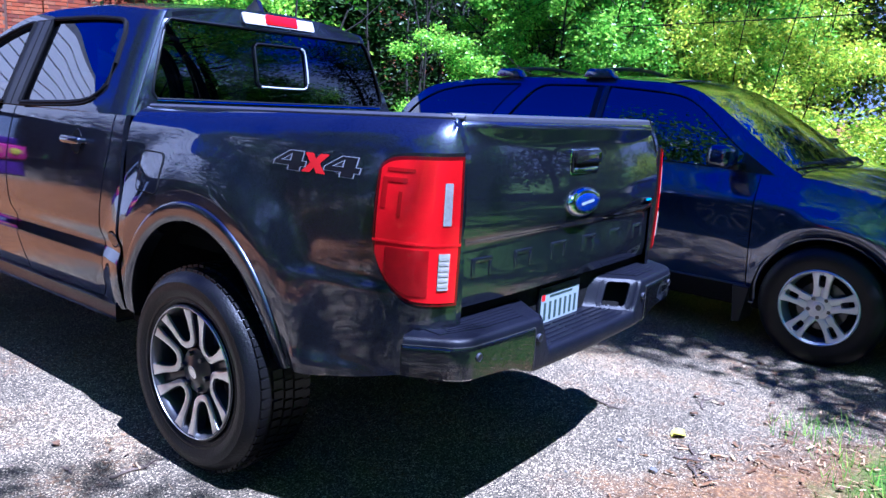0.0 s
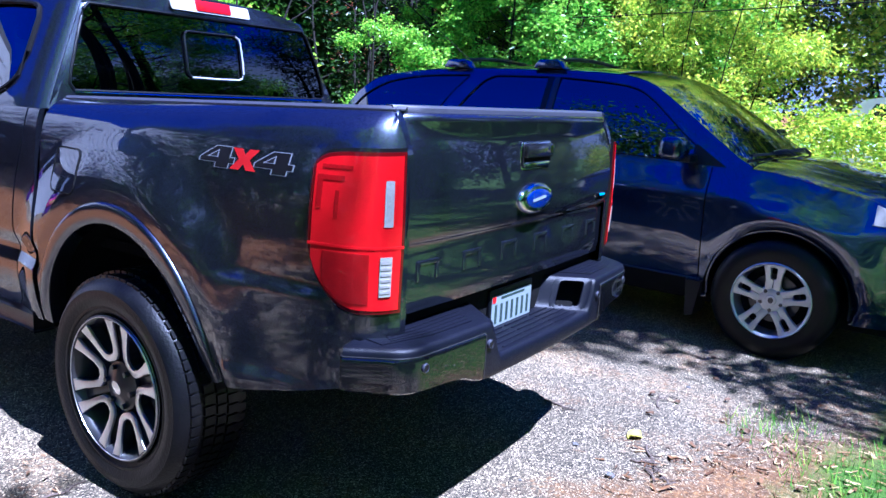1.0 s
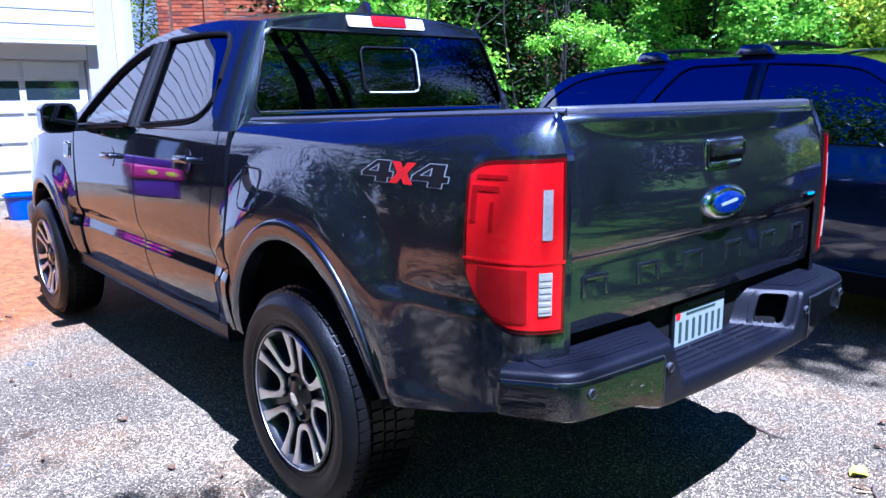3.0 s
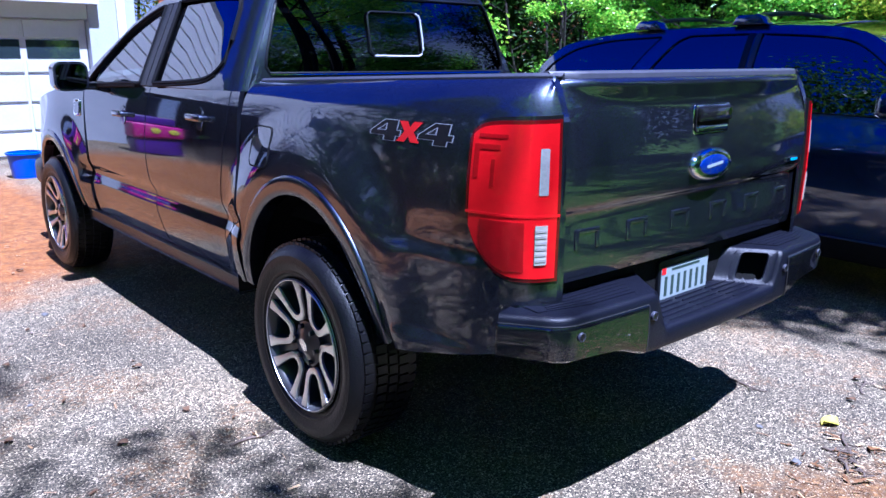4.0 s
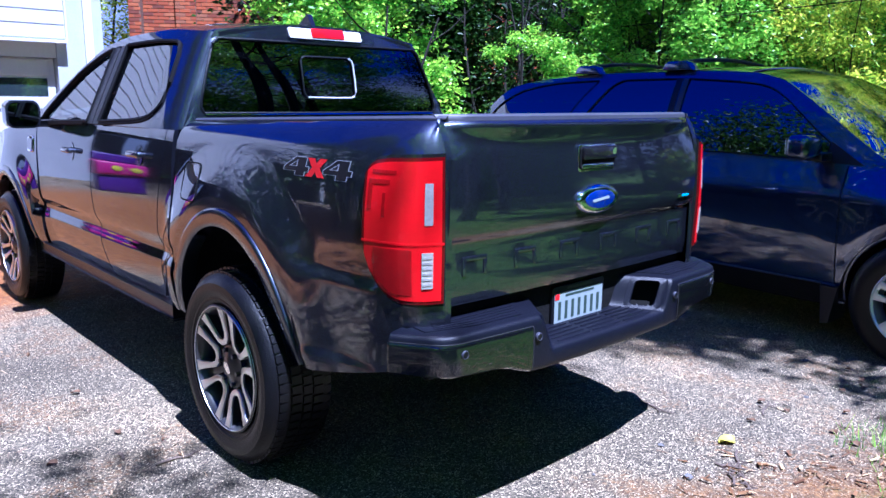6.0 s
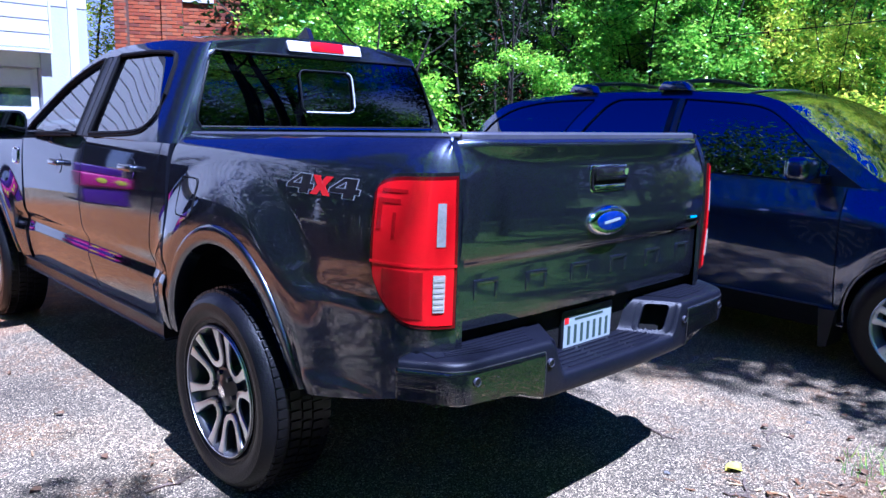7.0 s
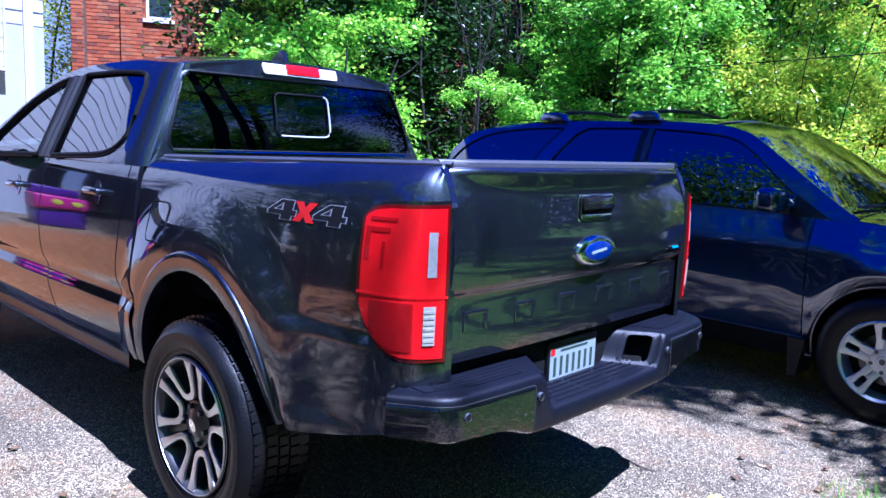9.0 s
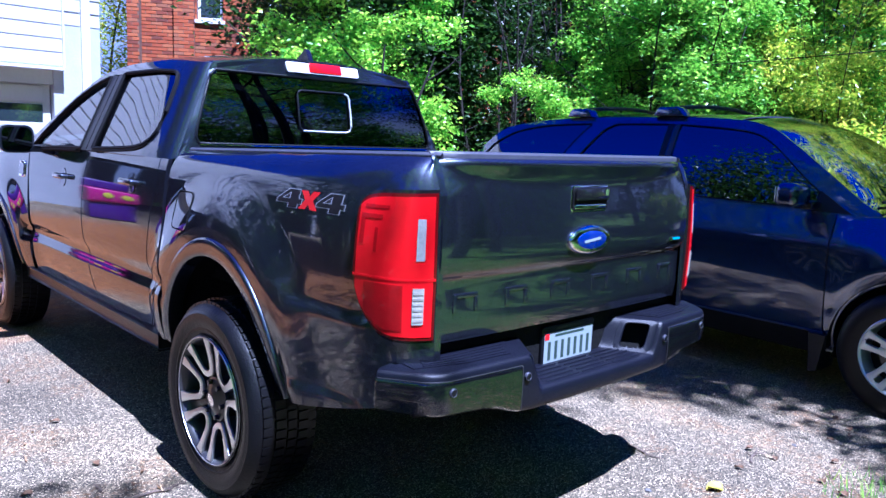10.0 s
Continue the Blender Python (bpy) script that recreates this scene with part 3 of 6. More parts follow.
M_INKGREY = mat("dark_decal", (0.006, 0.006, 0.008), 0.45, spec=0.3)


def tail_lamps():
    """Lamps wrap from the tailgate's edge round the rear corner."""
    ys = [-1.0, -0.992, -0.98, -0.965, -0.95, -0.93, -0.91, -0.885, -0.86, -0.835, -0.81, -0.79]
    top = smooth_table([(0, 1.246), (0.6, 1.240), (0.8, 1.233), (0.9, 1.220), (0.96, 1.200), (1.0, 1.160)])
    low = smooth_table([(0, 0.815), (0.45, 0.818), (0.58, 0.826), (0.68, 0.842), (0.78, 0.868), (0.88, 0.910), (0.96, 0.970), (1.0, 1.03)])
    for s in (-1, 1):
        pts = [(0.698, -1.002)] + [(plan_w(y), y) for y in ys[1:]]
        # arc length along the corner
        arc = [0.0]
        for p, q in zip(pts, pts[1:]):
            arc.append(arc[-1] + math.hypot(q[0] - p[0], q[1] - p[1]))
        us = [a / arc[-1] for a in arc]

        def at(u, z, out):
            i = max(k for k in range(len(us) - 1) if us[k] <= u + 1e-9)
            f = (u - us[i]) / (us[i + 1] - us[i])
            x = pts[i][0] + f * (pts[i + 1][0] - pts[i][0])
            y = pts[i][1] + f * (pts[i + 1][1] - pts[i][1])
            j0, j1 = max(0, i - 1), min(len(pts) - 1, i + 2)
            tx, ty = pts[j1][0] - pts[j0][0], pts[j1][1] - pts[j0][1]
            ln = math.hypot(tx, ty)
            nx, ny = ty / ln, -tx / ln
            k = side_f(z) * 0.9 * min(1.0, u * 1.6)
            bulge = 0.006 * math.exp(-((z - 1.03) / 0.15) ** 2)
            return (s * (x - k + nx * (out + bulge)), y + ny * (out + bulge), z)

        def skin(u0, u1, lo, hi, out, n=22, nz=20, depth=0.02):
            return sheet([[at(u, z, out) for z in spaced(lo(u), hi(u), nz)] for u in spaced(u0, u1, n)], (-s * 0.6, 0.8, 0), depth)
        body = part("tail_lamp", skin(0, 1, lambda u: low(u) - 0.010, lambda u: top(u) + 0.010, 0.002, 26), M_GLOSSBLACK, truck, "glossy red wraparound tail lamp")
        part("lens_border", skin(0.025, 0.975, low, top, 0.0100, 30), M_REDEDGE, body)
        part("red_lens", skin(0.06, 0.935, lambda u: low(u) + 0.010, lambda u: top(u) - 0.010, 0.0120, 30, depth=0.004), M_REDLENS, body)
        part("dark_lens_field", skin(0.36, 0.80, lambda u: max(low(u) + 0.022, 0.845), lambda u: max(0.980, low(u) + 0.024), 0.0137, depth=0.003), M_REDDARK, body)
        part("reversing_lens", skin(0.155, 0.27, lambda u: 0.865, lambda u: 0.972, 0.0155, 8, 10, 0.004), M_CLEARLENS, body, "clear reversing lens")
        for k in range(6):
            zf = 0.874 + 0.016 * k
            part("lens_flute", skin(0.165, 0.262, lambda u: zf, lambda u: zf + 0.007, 0.0170, 5, 3, 0.003), M_FLUTE, body)
        part("clear_light_bar", skin(0.160, 0.246, lambda u: 1.052, lambda u: 1.172, 0.0140, 6, 10, 0.004), M_BAR, body, "pale clear light strip")
        part("lens_rib", skin(0.03, 0.97, lambda u: max(low(u) + 0.01, 0.992), lambda u: max(low(u) + 0.014, 0.999), 0.0135, 20, 3, 0.004), M_REDLENS, body)
        for k, (u0, u1, z0, z1) in enumerate(((0.55, 0.86, 1.195, 1.205), (0.62, 0.90, 1.165, 1.178), (0.84, 0.90, 1.09, 1.17), (0.66, 0.70, 1.07, 1.14))):
            part("inner_reflector", skin(u0, u1, lambda u: z0, lambda u: z1, 0.0135, 6, 4, 0.002), M_REDDARK, body)


M_FLUTE = mat("lens_flute", (0.60, 0.57, 0.52), 0.15, 0.4, coat=1.0, var=0.4, scale=80)
M_BAR = mat("light_bar_lens", (0.40, 0.385, 0.38), 0.2, 0.0, coat=0.8, var=0.35, scale=90)
M_PALELENS = mat("pale_lens", (0.58, 0.56, 0.56), 0.15, 0.0, coat=1.0, var=0.1, scale=50)


gate_profile = smooth_table([(0.79, 0.012), (0.84, 0.004), (0.96, 0.005), (0.978, 0.004), (1.0, -0.006), (1.02, -0.012), (1.05, -0.015), (1.10, -0.016), (1.18, -0.011), (1.25, -0.004), (1.285, 0.0),
                             (1.330, 0.001), (1.338, 0.002), (1.344, 0.006), (1.350, 0.014), (1.355, 0.028), (1.358, 0.055)])


def gate_y(x, z):
    """Rear face of the tailgate, by its height and width."""
    y = -1.005 + 0.014 * (abs(x) / 0.69) ** 3
    y += gate_profile(z)
    # the lip stands out over a smile-shaped crease
    z0 = 1.252 + 0.066 * (abs(x) / 0.66) ** 2.5
    q = max(0.0, min(1.0, (z - z0) / max(0.012, 1.328 - z0)))
    y -= 0.017 * q ** 1.15 * max(0.0, 1 - (abs(x) / 0.68) ** 4)
    # the upper corners follow the rounded ends of the bed
    e = max(0.0, min(1.0, (abs(x) - 0.56) / 0.13))
    return y + 0.046 * e * e * max(0.0, (z - 1.235) / 0.117) ** 1.25


def tailgate():
    gate = part("tailgate", bmesh.new(), M_TRUCK, truck)
    zs = [0.79, 0.80, 0.82, 0.84, 0.88, 0.92, 0.955, 0.975, 0.985, 0.990, 0.994, 0.998, 1.005, 1.02, 1.05, 1.09, 1.13, 1.17, 1.20, 1.23, 1.25, 1.265, 1.272, 1.278, 1.284, 1.290, 1.296, 1.302, 1.308, 1.314, 1.320, 1.322, 1.325, 1.328, 1.332, 1.335, 1.338, 1.342, 1.346, 1.350, 1.3525, 1.355, 1.358]

    def corner(x, z):
        # the upper corners are rounded off
        u = max(0.0, min(1.0, (abs(x) - 0.645) / 0.045))
        return z if z < 1.27 else 1.27 + (z - 1.27) * 0.955 * (1 - 0.06 * (1 - math.sqrt(1 - u * u * 0.98)))
    xs = spaced(-0.645, 0.645, 55)
    xs = [-x for x in (0.69, 0.689, 0.686, 0.682, 0.676, 0.668, 0.658)] + xs + [0.658, 0.668, 0.676, 0.682, 0.686, 0.689, 0.69]
    bm = sheet([[(0.991 * x, gate_y(x, z), corner(x, z)) for z in zs] for x in xs], (0, 1, 0), 0.05)
    me = gate.data
    bm.to_mesh(me)
    bm.free()
    rows = []
    for x in spaced(-0.682, 0.682, 45):
        y = gate_y(x, 1.346) + 0.006
        rows.append([(x, y, 1.346), (x, y + 0.001, 1.358), (x, y + 0.006, 1.363), (x, max(y + 0.02, -0.915), 1.364)])
    part("tailgate_cap", sheet(rows, (0, 0.3, -1), 0.004), M_CAP, truck, "black plastic tailgate cap with sky sheen put into its colour", smooth=True)

    def on(lift):
        return lambda u, v, d: (u, gate_y(u, v) - lift - d, v)
    # handle
    han = part("tailgate_handle", prism(rounded(-0.105, 1.168, 0.105, 1.262, 0.016), 0.006, lambda u, v, d: (u, -1.012 - d, v), 0.003), M_CHROME, gate, "chrome-edged handle surround", smooth=True)
    part("handle_recess", prism(rounded(-0.097, 1.176, 0.097, 1.255, 0.012), 0.003, lambda u, v, d: (u, -1.0185 - d, v)), M_DARK, han)
    part("pull", prism(rounded(-0.094, 1.208, 0.094, 1.254, 0.010), 0.016, lambda u, v, d: (u, -1.018 - d, v), 0.006), M_GLOSSBLACK, han, smooth=True)
    part("pull_bar", prism(rounded(-0.090, 1.178, 0.090, 1.196, 0.008), 0.006, lambda u, v, d: (u, -1.018 - d, v), 0.003), M_CHROME, han, smooth=True)
    part("lock", prism(ellipse(0.072, 1.236, 0.010, 0.012, 16), 0.003, lambda u, v, d: (u, -1.034 - d, v)), M_CHROME, han)
    # oval badge
    bad = part("oval_badge", prism(ellipse(0, 1.072, 0.116, 0.052, 40), 0.024, lambda u, v, d: (u, -1.014 - d, v), 0.014, seg=4), M_CHROME, gate, "blue oval badge with chrome rim", smooth=True)
    part("badge_face", prism(ellipse(0, 1.072, 0.082, 0.032, 40), 0.004, lambda u, v, d: (u, -1.0375 - d, v), 0.002), M_BADGEBLUE, bad, smooth=True)
    part("badge_mark", prism(rounded(-0.046, 1.0675, 0.046, 1.0765, 0.004), 0.0015, lambda u, v, d: (u, -1.0415 - d, v + 0.006 * math.sin(u * 55))), M_PLATE, bad)
    part("side_badge", prism(rounded(0.545, 1.03, 0.64, 1.046, 0.004), 0.004, on(0.0)), M_CHROME, gate, "small chrome and cyan badge")
    part("side_badge_face", prism(rounded(0.58, 1.034, 0.632, 1.042, 0.002), 0.002, on(0.004)), M_CYAN, gate)
    # pressed marks along the lower panel, in place of the name
    for i in range(6):
        x = -0.565 + i * 0.226
        for a, b, c, d in ((x - 0.052, 0.878, x - 0.036, 0.938), (x - 0.036, 0.924, x + 0.05, 0.938), (x + 0.036, 0.878, x + 0.05, 0.924)):
            part("pressed_mark", prism(rounded(a, b, c, d, 0.003, 2), 0.0045, on(-0.001), 0.002), M_TRUCK, gate, smooth=True)


def bumper():
    bump = new("rear_bumper")
    bump.parent = truck

    def rear_line(x):
        return -1.125 + 0.02 * (abs(x) / 0.6) ** 2
    low = smooth_table([(0.0, 0.556), (0.30, 0.556), (0.36, 0.556), (0.42, 0.560), (0.47, 0.572), (0.53, 0.592), (0.6, 0.600), (0.86, 0.612)])

    def top(x):
        return 0.741 - 0.004 * max(0.0, (abs(x) - 0.5) / 0.36)

    def cheek(y):
        """Foot of the slope between the centre step and a wing."""
        return 0.318 - 0.72 * (y + 1.115)

    def height(x, y):
        t = max(0.0, min(1.0, (abs(x) - cheek(y)) / 0.070))
        return 0.626 + (top(x) - 0.626) * t * t * (3 - 2 * t)

    # plan of the shell: straight rear, a tight bend, a slanting end
    line = [(x, rear_line(x)) for x in spaced(0.0, 0.14, 6) + spaced(0.15, 0.45, 61) + spaced(0.465, 0.70, 18)]
    p0, p1, p2 = Vector((0.70, rear_line(0.70))), Vector((0.768, rear_line(0.75))), Vector((0.802, -1.034))
    line += [tuple(p0 * (1 - t) ** 2 + p1 * 2 * t * (1 - t) + p2 * t * t) for t in spaced(0.1, 1, 10)]
    line += [tuple(p2.lerp(Vector((0.862, -0.945)), t)) for t in spaced(0.15, 1, 7)]
    norms = []
    for i in range(len(line)):
        p, q = line[max(0, i - 1)], line[min(len(line) - 1, i + 1)]
        tx, ty = q[0] - p[0], q[1] - p[1]
        ln = math.hypot(tx, ty)
        norms.append((ty / ln, -tx / ln))
    rows = []
    for s in (-1, 1):
        for (x, y), (nx, ny) in (reversed(list(zip(line, norms))[1:]) if s < 0 else zip(line, norms)):
            zb, zt = low(x), height(x, y)
            prof = ((0.075, zb + 0.012), (0.03, zb), (0.010, zb + 0.003), (0.002, zb + 0.012), (0.0, zb + 0.022), (0.0, zt - 0.026), (0.002, zt - 0.012), (0.006, zt - 0.005), (0.013, zt - 0.001))
            row = [(s * (x - nx * o), y - ny * o, z) for o, z in prof]
            ax, ay = x - nx * 0.021, y - ny * 0.021
            bx, by = min(x, 0.80), max(-0.95, y + 0.015)
            for k in spaced(0, 1, 14):
                px, py = ax + (bx - ax) * k, ay + (by - ay) * k
                row.append((s * px, py, height(px, py) + 0.005 * k))
            rows.append(row)
    bm = sheet(rows, facing=(0, -1, 0.3))
    # openings of the tie-down pockets
    holes = []
    for f in bm.faces:
        c = f.calc_center_median()
        if -1.085 < c.y < -1.005 and 0.17 < (abs(c.x) - cheek(c.y)) / 0.070 < 0.86 and c.z > 0.632:
            holes.append(f)
    bmesh.ops.delete(bm, geom=holes, context="FACES")
    bm.faces.new([bm.verts.new(p) for p in rows[0]])
    bm.faces.new([bm.verts.new(p) for p in rows[-1]])
    part("bumper_shell", bm, M_STEP, bump, "weathered black plastic step bumper", smooth=True)
    for s in (-1, 1):
        # painted face of the wing, round the corner to the end
        rows = []
        for (x, y), (nx, ny) in zip(line, norms):
            if x < 0.422:
                continue
            zb = low(x) + 0.004
            rows.append([(s * (x + nx * (o + 0.004)), y + ny * (o + 0.004), z) for z, o in ((zb, -0.010), (zb + 0.007, -0.002), (zb + 0.03, 0.0), ((zb + 0.70) / 2, 0.001), (0.700, 0.0), (0.709, -0.001), (0.713, -0.004))])
        part("painted_panel", sheet(rows, (0, 1, 0), 0.008), M_BUMPER, bump, "glossy dark bumper panel", smooth=True)
        part("panel_edge", tube([(r[-1][0], r[-1][1], r[-1][2] + 0.0012) for r in rows], 0.0018, 5), M_ALLOYDARK, bump, smooth=True)
        part("panel_edge", tube([(p[0] - s * 0.001, p[1], p[2]) for p in rows[0]], 0.0018, 5), M_ALLOYDARK, bump, smooth=True)

        # tread pad with grooves on the wing's top
        def pad_at(x, k, lift=0.0):
            y0 = rear_line(x) + 0.046 + 0.035 * max(0.0, (x - 0.62) / 0.16)
            return (s * (x - 0.09 * k * max(0.0, (0.55 - x) / 0.12)), y0 + k * (-0.955 - y0), top(x) + 0.004 + 0.004 * k + lift)
        part("step_pad", sheet([[pad_at(x, k) for k in spaced(0, 1, 5)] for x in spaced(0.43, 0.78, 20)], (0, 0, -1), 0.012), M_STEP, bump, "ribbed black step pad", smooth=True)
        for k in (0.14, 0.32, 0.50, 0.68):
            part("pad_rib", tube([pad_at(x, k, 0.0008) for x in spaced(0.445, 0.75 - 0.03 * k, 10)], 0.0022, 5), M_STEP, bump, smooth=True)
        for x, z in ((0.706, 0.680), (0.400, 0.676)):
            y = rear_line(x)
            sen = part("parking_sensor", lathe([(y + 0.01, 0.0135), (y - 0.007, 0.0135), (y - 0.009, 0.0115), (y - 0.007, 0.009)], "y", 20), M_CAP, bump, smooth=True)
            sen.data.transform(Matrix.Translation((s * x, 0, z)))
            part("sensor_face", prism(ellipse(s * x, z, 0.009, 0.009, 16), 0.002, lambda u, v, d: (u, y - 0.007 - d, v)), M_BLACK, sen)

        # tie-down pocket sunk in the sloping cheek
        def on_cheek(y, f, lift):
            x = cheek(y) + 0.070 * f
            return (s * (x - 0.75 * lift), y - 0.5 * lift, height(x, y) + 0.45 * lift)
        pocket = part("tie_pocket", sheet([[on_cheek(y, f, -0.055) for f in spaced(0.10, 0.95, 6)] for y in spaced(-1.095, -0.995, 8)], (0, 0, -1), 0.003), M_DARK, bump)
        outer = [on_cheek(-1.094, f, -0.001) for f in spaced(0.09, 0.94, 6)] + [on_cheek(y, 0.94, -0.001) for y in spaced(-1.085, -1.004, 6)] + [on_cheek(-0.996, f, -0.001) for f in spaced(0.94, 0.09, 6)] + [on_cheek(y, 0.09, -0.001) for y in spaced(-1.004, -1.085, 6)]
        outer.append(outer[0])
        part("pocket_wall", sheet([[p, tuple(Vector(p) + Vector((s * 0.052, 0.030, -0.027)))] for p in outer]), M_DARK, pocket)
        part("pocket_floor", sheet([[on_cheek(y, 0.17, 0.0), Vector(on_cheek(y, 0.17, 0.0)) + Vector((s * 0.045, 0.008, -0.004))] for y in spaced(-1.085, -1.005, 6)], (0, 0, -1), 0.002), M_STEP, pocket)
        ring = []
        for k in range(49):
            a = 2 * math.pi * k / 48
            cx = math.copysign(abs(math.cos(a)) ** 0.35, math.cos(a))
            cy = math.copysign(abs(math.sin(a)) ** 0.35, math.sin(a))
            ring.append([on_cheek(-1.045 + cx * ry, 0.51 + cy * rf, lift) for ry, rf, lift in ((0.060, 0.50, -0.002), (0.056, 0.46, 0.0020), (0.039, 0.31, 0.0022), (0.036, 0.29, -0.003))])
        part("pocket_rim", sheet(ring), M_STEP, pocket, smooth=True)
        part("bumper_bracket", box(s * 0.42, -0.945, 0.62, s * 0.80, -0.90, 0.735), M_DARK, bump)
    for k in range(5):
        for x0, x1 in ((-0.27, -0.10), (-0.08, 0.08), (0.10, 0.27)):
            part("step_rib", tube([(x, -1.092 + 0.026 * k, 0.6275 + 0.0012 * k) for x in spaced(x0, x1, 4)], 0.0028, 5), M_STEP, bump, smooth=True)
    part("valance", box(-0.72, -0.952, 0.56, 0.72, -0.93, 0.80, 0.004), M_DARK, bump)
    # number plate with its frame
    plate = new("number_plate")
    plate.parent = truck
    tagged(plate, "white number plate in a black frame")
    part("plate_frame", prism(rounded(-0.150, 0.600, 0.150, 0.762, 0.012), 0.010, lambda u, v, d: (u, -0.954 - d, v), 0.003), M_BLACK, plate, smooth=True)
    part("plate_sheet", box(-0.139, -0.9665, 0.626, 0.139, -0.9645, 0.738, 0.0), M_PLATE, plate)
    for i in range(7):
        x = -0.111 + 0.037 * i
        part("plate_bar", box(x - 0.0075, -0.9675, 0.640, x + 0.0075, -0.9665, 0.706, 0.0), M_INK, plate)
    part("plate_bar", box(-0.08, -0.9675, 0.722, 0.085, -0.9665, 0.730), M_INK, plate)
    part("plate_sticker", box(-0.137, -0.9677, 0.715, -0.114, -0.9665, 0.736), M_REDDECAL, plate)
    part("frame_bar", box(-0.07, -0.9652, 0.606, 0.07, -0.9640, 0.616), M_ALLOYDARK, plate)
    part("frame_bar", box(-0.07, -0.9652, 0.746, 0.07, -0.9640, 0.754), M_ALLOYDARK, plate)


def cab_top():
    rows = []
    for y in [0.598, 0.605, 0.62, 0.65, 0.69] + spaced(0.75, 1.82, 18):
        w = cab_x(max(y, 0.606), rail_z(y)) - (0.004 if y < 0.61 else 0.0)
        crown = 0.062 - 0.02 * max(0, (0.75 - y) / 0.15)
        rows.append([(u * w, cab_y(y, rail_z(y)), rail_z(y) + crown * (1 - u * u) ** 0.8) for u in spaced(-1, 1, 31)])
    part("roof", sheet(rows, (0, 0, -1), 0.03), M_TRUCK, truck)
    # windscreen
    rows = []
    for y in spaced(1.82, 2.58, 14):
        w = cab_x(y, rail_z(y)) - 0.02
        rows.append([(u * w, y + 0.22 * (1 - u * u), rail_z(y) + 0.055 * (1 - u * u) - 0.005) for u in spaced(-1, 1, 21)])
    part("windscreen", sheet(rows, facing=(0, 0.5, 1)), M_SIDEGLASS, truck, "clear windscreen glass").visible_shadow = False
    # back of the cab: frame round the glass
    def back(x, z):
        return 0.597 + 0.17 * (z - 1.35) + 0.012 * (abs(x) / 0.7) ** 2.5 - 0.012 * math.sin((z - 1.3) / 0.4 * 3.1)
    gw = smooth_table([(1.335, 0.664), (1.35, 0.682), (1.5, 0.645), (1.6, 0.609), (1.655, 0.586), (1.668, 0.566)])
    bm = bmesh.new()
    for s in (-1, 1):
        sheet([[(s * (gw(z) + (cab_x(0.61, z) + 0.003 - gw(z)) * f), back(gw(z), z) * (1 - f) + (0.607 + 0.17 * (z - 1.35)) * f, z) for f in spaced(0, 1, 5)] for z in spaced(1.335, 1.668, 16)], (0, 1, 0), 0.02, bm)
    sheet([[(u * (cab_x(0.61, z) + 0.003), back(u * 0.7, z) + 0.0, z) for u in spaced(-1, 1, 31)] for z in spaced(1.22, 1.335, 6)], (0, 1, 0), 0.02, bm)
    sheet([[(u * (cab_x(0.61, z) + 0.003), back(u * 0.62, z), z + 0.05 * (1 - u * u) * (z - 1.668) / 0.034) for u in spaced(-1, 1, 31)] for z in spaced(1.668, 1.702, 5)], (0, 1, 0), 0.02, bm)
    part("cab_back", bm, M_TRUCK, truck)
    g = part("rear_window", sheet([[(u * gw(z), back(u * gw(z), z) + 0.006, z) for u in spaced(-1, 1, 25)] for z in spaced(1.335, 1.672, 14)], facing=(0, -1, 0)), M_DARKGLASS, truck, "dark tinted rear window")
    g.visible_shadow = False
    edge = [(-gw(z), back(gw(z), z) - 0.001, z) for z in spaced(1.337, 1.667, 14)] + [(u * gw(1.667), back(u * gw(1.667), 1.667) - 0.001, 1.667 + 0.0) for u in spaced(-0.95, 0.95, 20)] + [(gw(z), back(gw(z), z) - 0.001, z) for z in spaced(1.667, 1.337, 14)] + [(u * gw(1.337), back(u * gw(1.337), 1.337) - 0.001, 1.337) for u in spaced(0.95, -0.95, 20)]
    part("window_seal", tube(edge + [edge[0]], 0.006, 6), M_BLACK, g, smooth=True)
    part("lower_bright_line", tube([(u * 0.666, back(u * 0.666, 1.33) - 0.003, 1.330) for u in spaced(-1, 1, 24)], 0.0035, 6), M_CHROME, g, smooth=True)
    # sliding centre pane
    fr = [(x, back(x, z) - 0.004, z) for x, z in rounded(-0.158, 1.412, 0.143, 1.604, 0.028, 5)]
    part("slider_seal", tube(fr + [fr[0]], 0.0045, 6), M_BLACK, g, smooth=True)
    low = [(x, back(x, z) - 0.007, z) for x, z in [(-0.14, 1.410), (0.0, 1.408), (0.113, 1.409), (0.133, 1.417), (0.144, 1.437), (0.145, 1.49), (0.143, 1.574), (0.138, 1.592), (0.12, 1.602)]]
    part("slider_trim", tube(low, 0.0045, 6), M_BRIGHT, g, "bright slider trim", smooth=True)
    # high stop lamp with clear ends
    lamp = part("high_stop_lamp", prism(rounded(-0.208, 1.690, 0.215, 1.740, 0.010), 0.009, lambda u, v, d: (u, 0.640 - d + 0.35 * (v - 1.69), v - 0.003 * (u / 0.19) ** 2), 0.004), M_PALELENS, truck, "high stop lamp with clear ends", smooth=True)
    part("stop_lens", prism(rounded(-0.084, 1.695, 0.106, 1.739, 0.008), 0.003, lambda u, v, d: (u, 0.6305 - d + 0.35 * (v - 1.69), v), 0.002), M_REDLENS, lamp, smooth=True)
    # antenna fin
    fin = [(-0.09, 0.0), (-0.06, 0.055), (-0.045, 0.062), (-0.03, 0.05), (0.03, 0.015), (0.10, 0.0)]
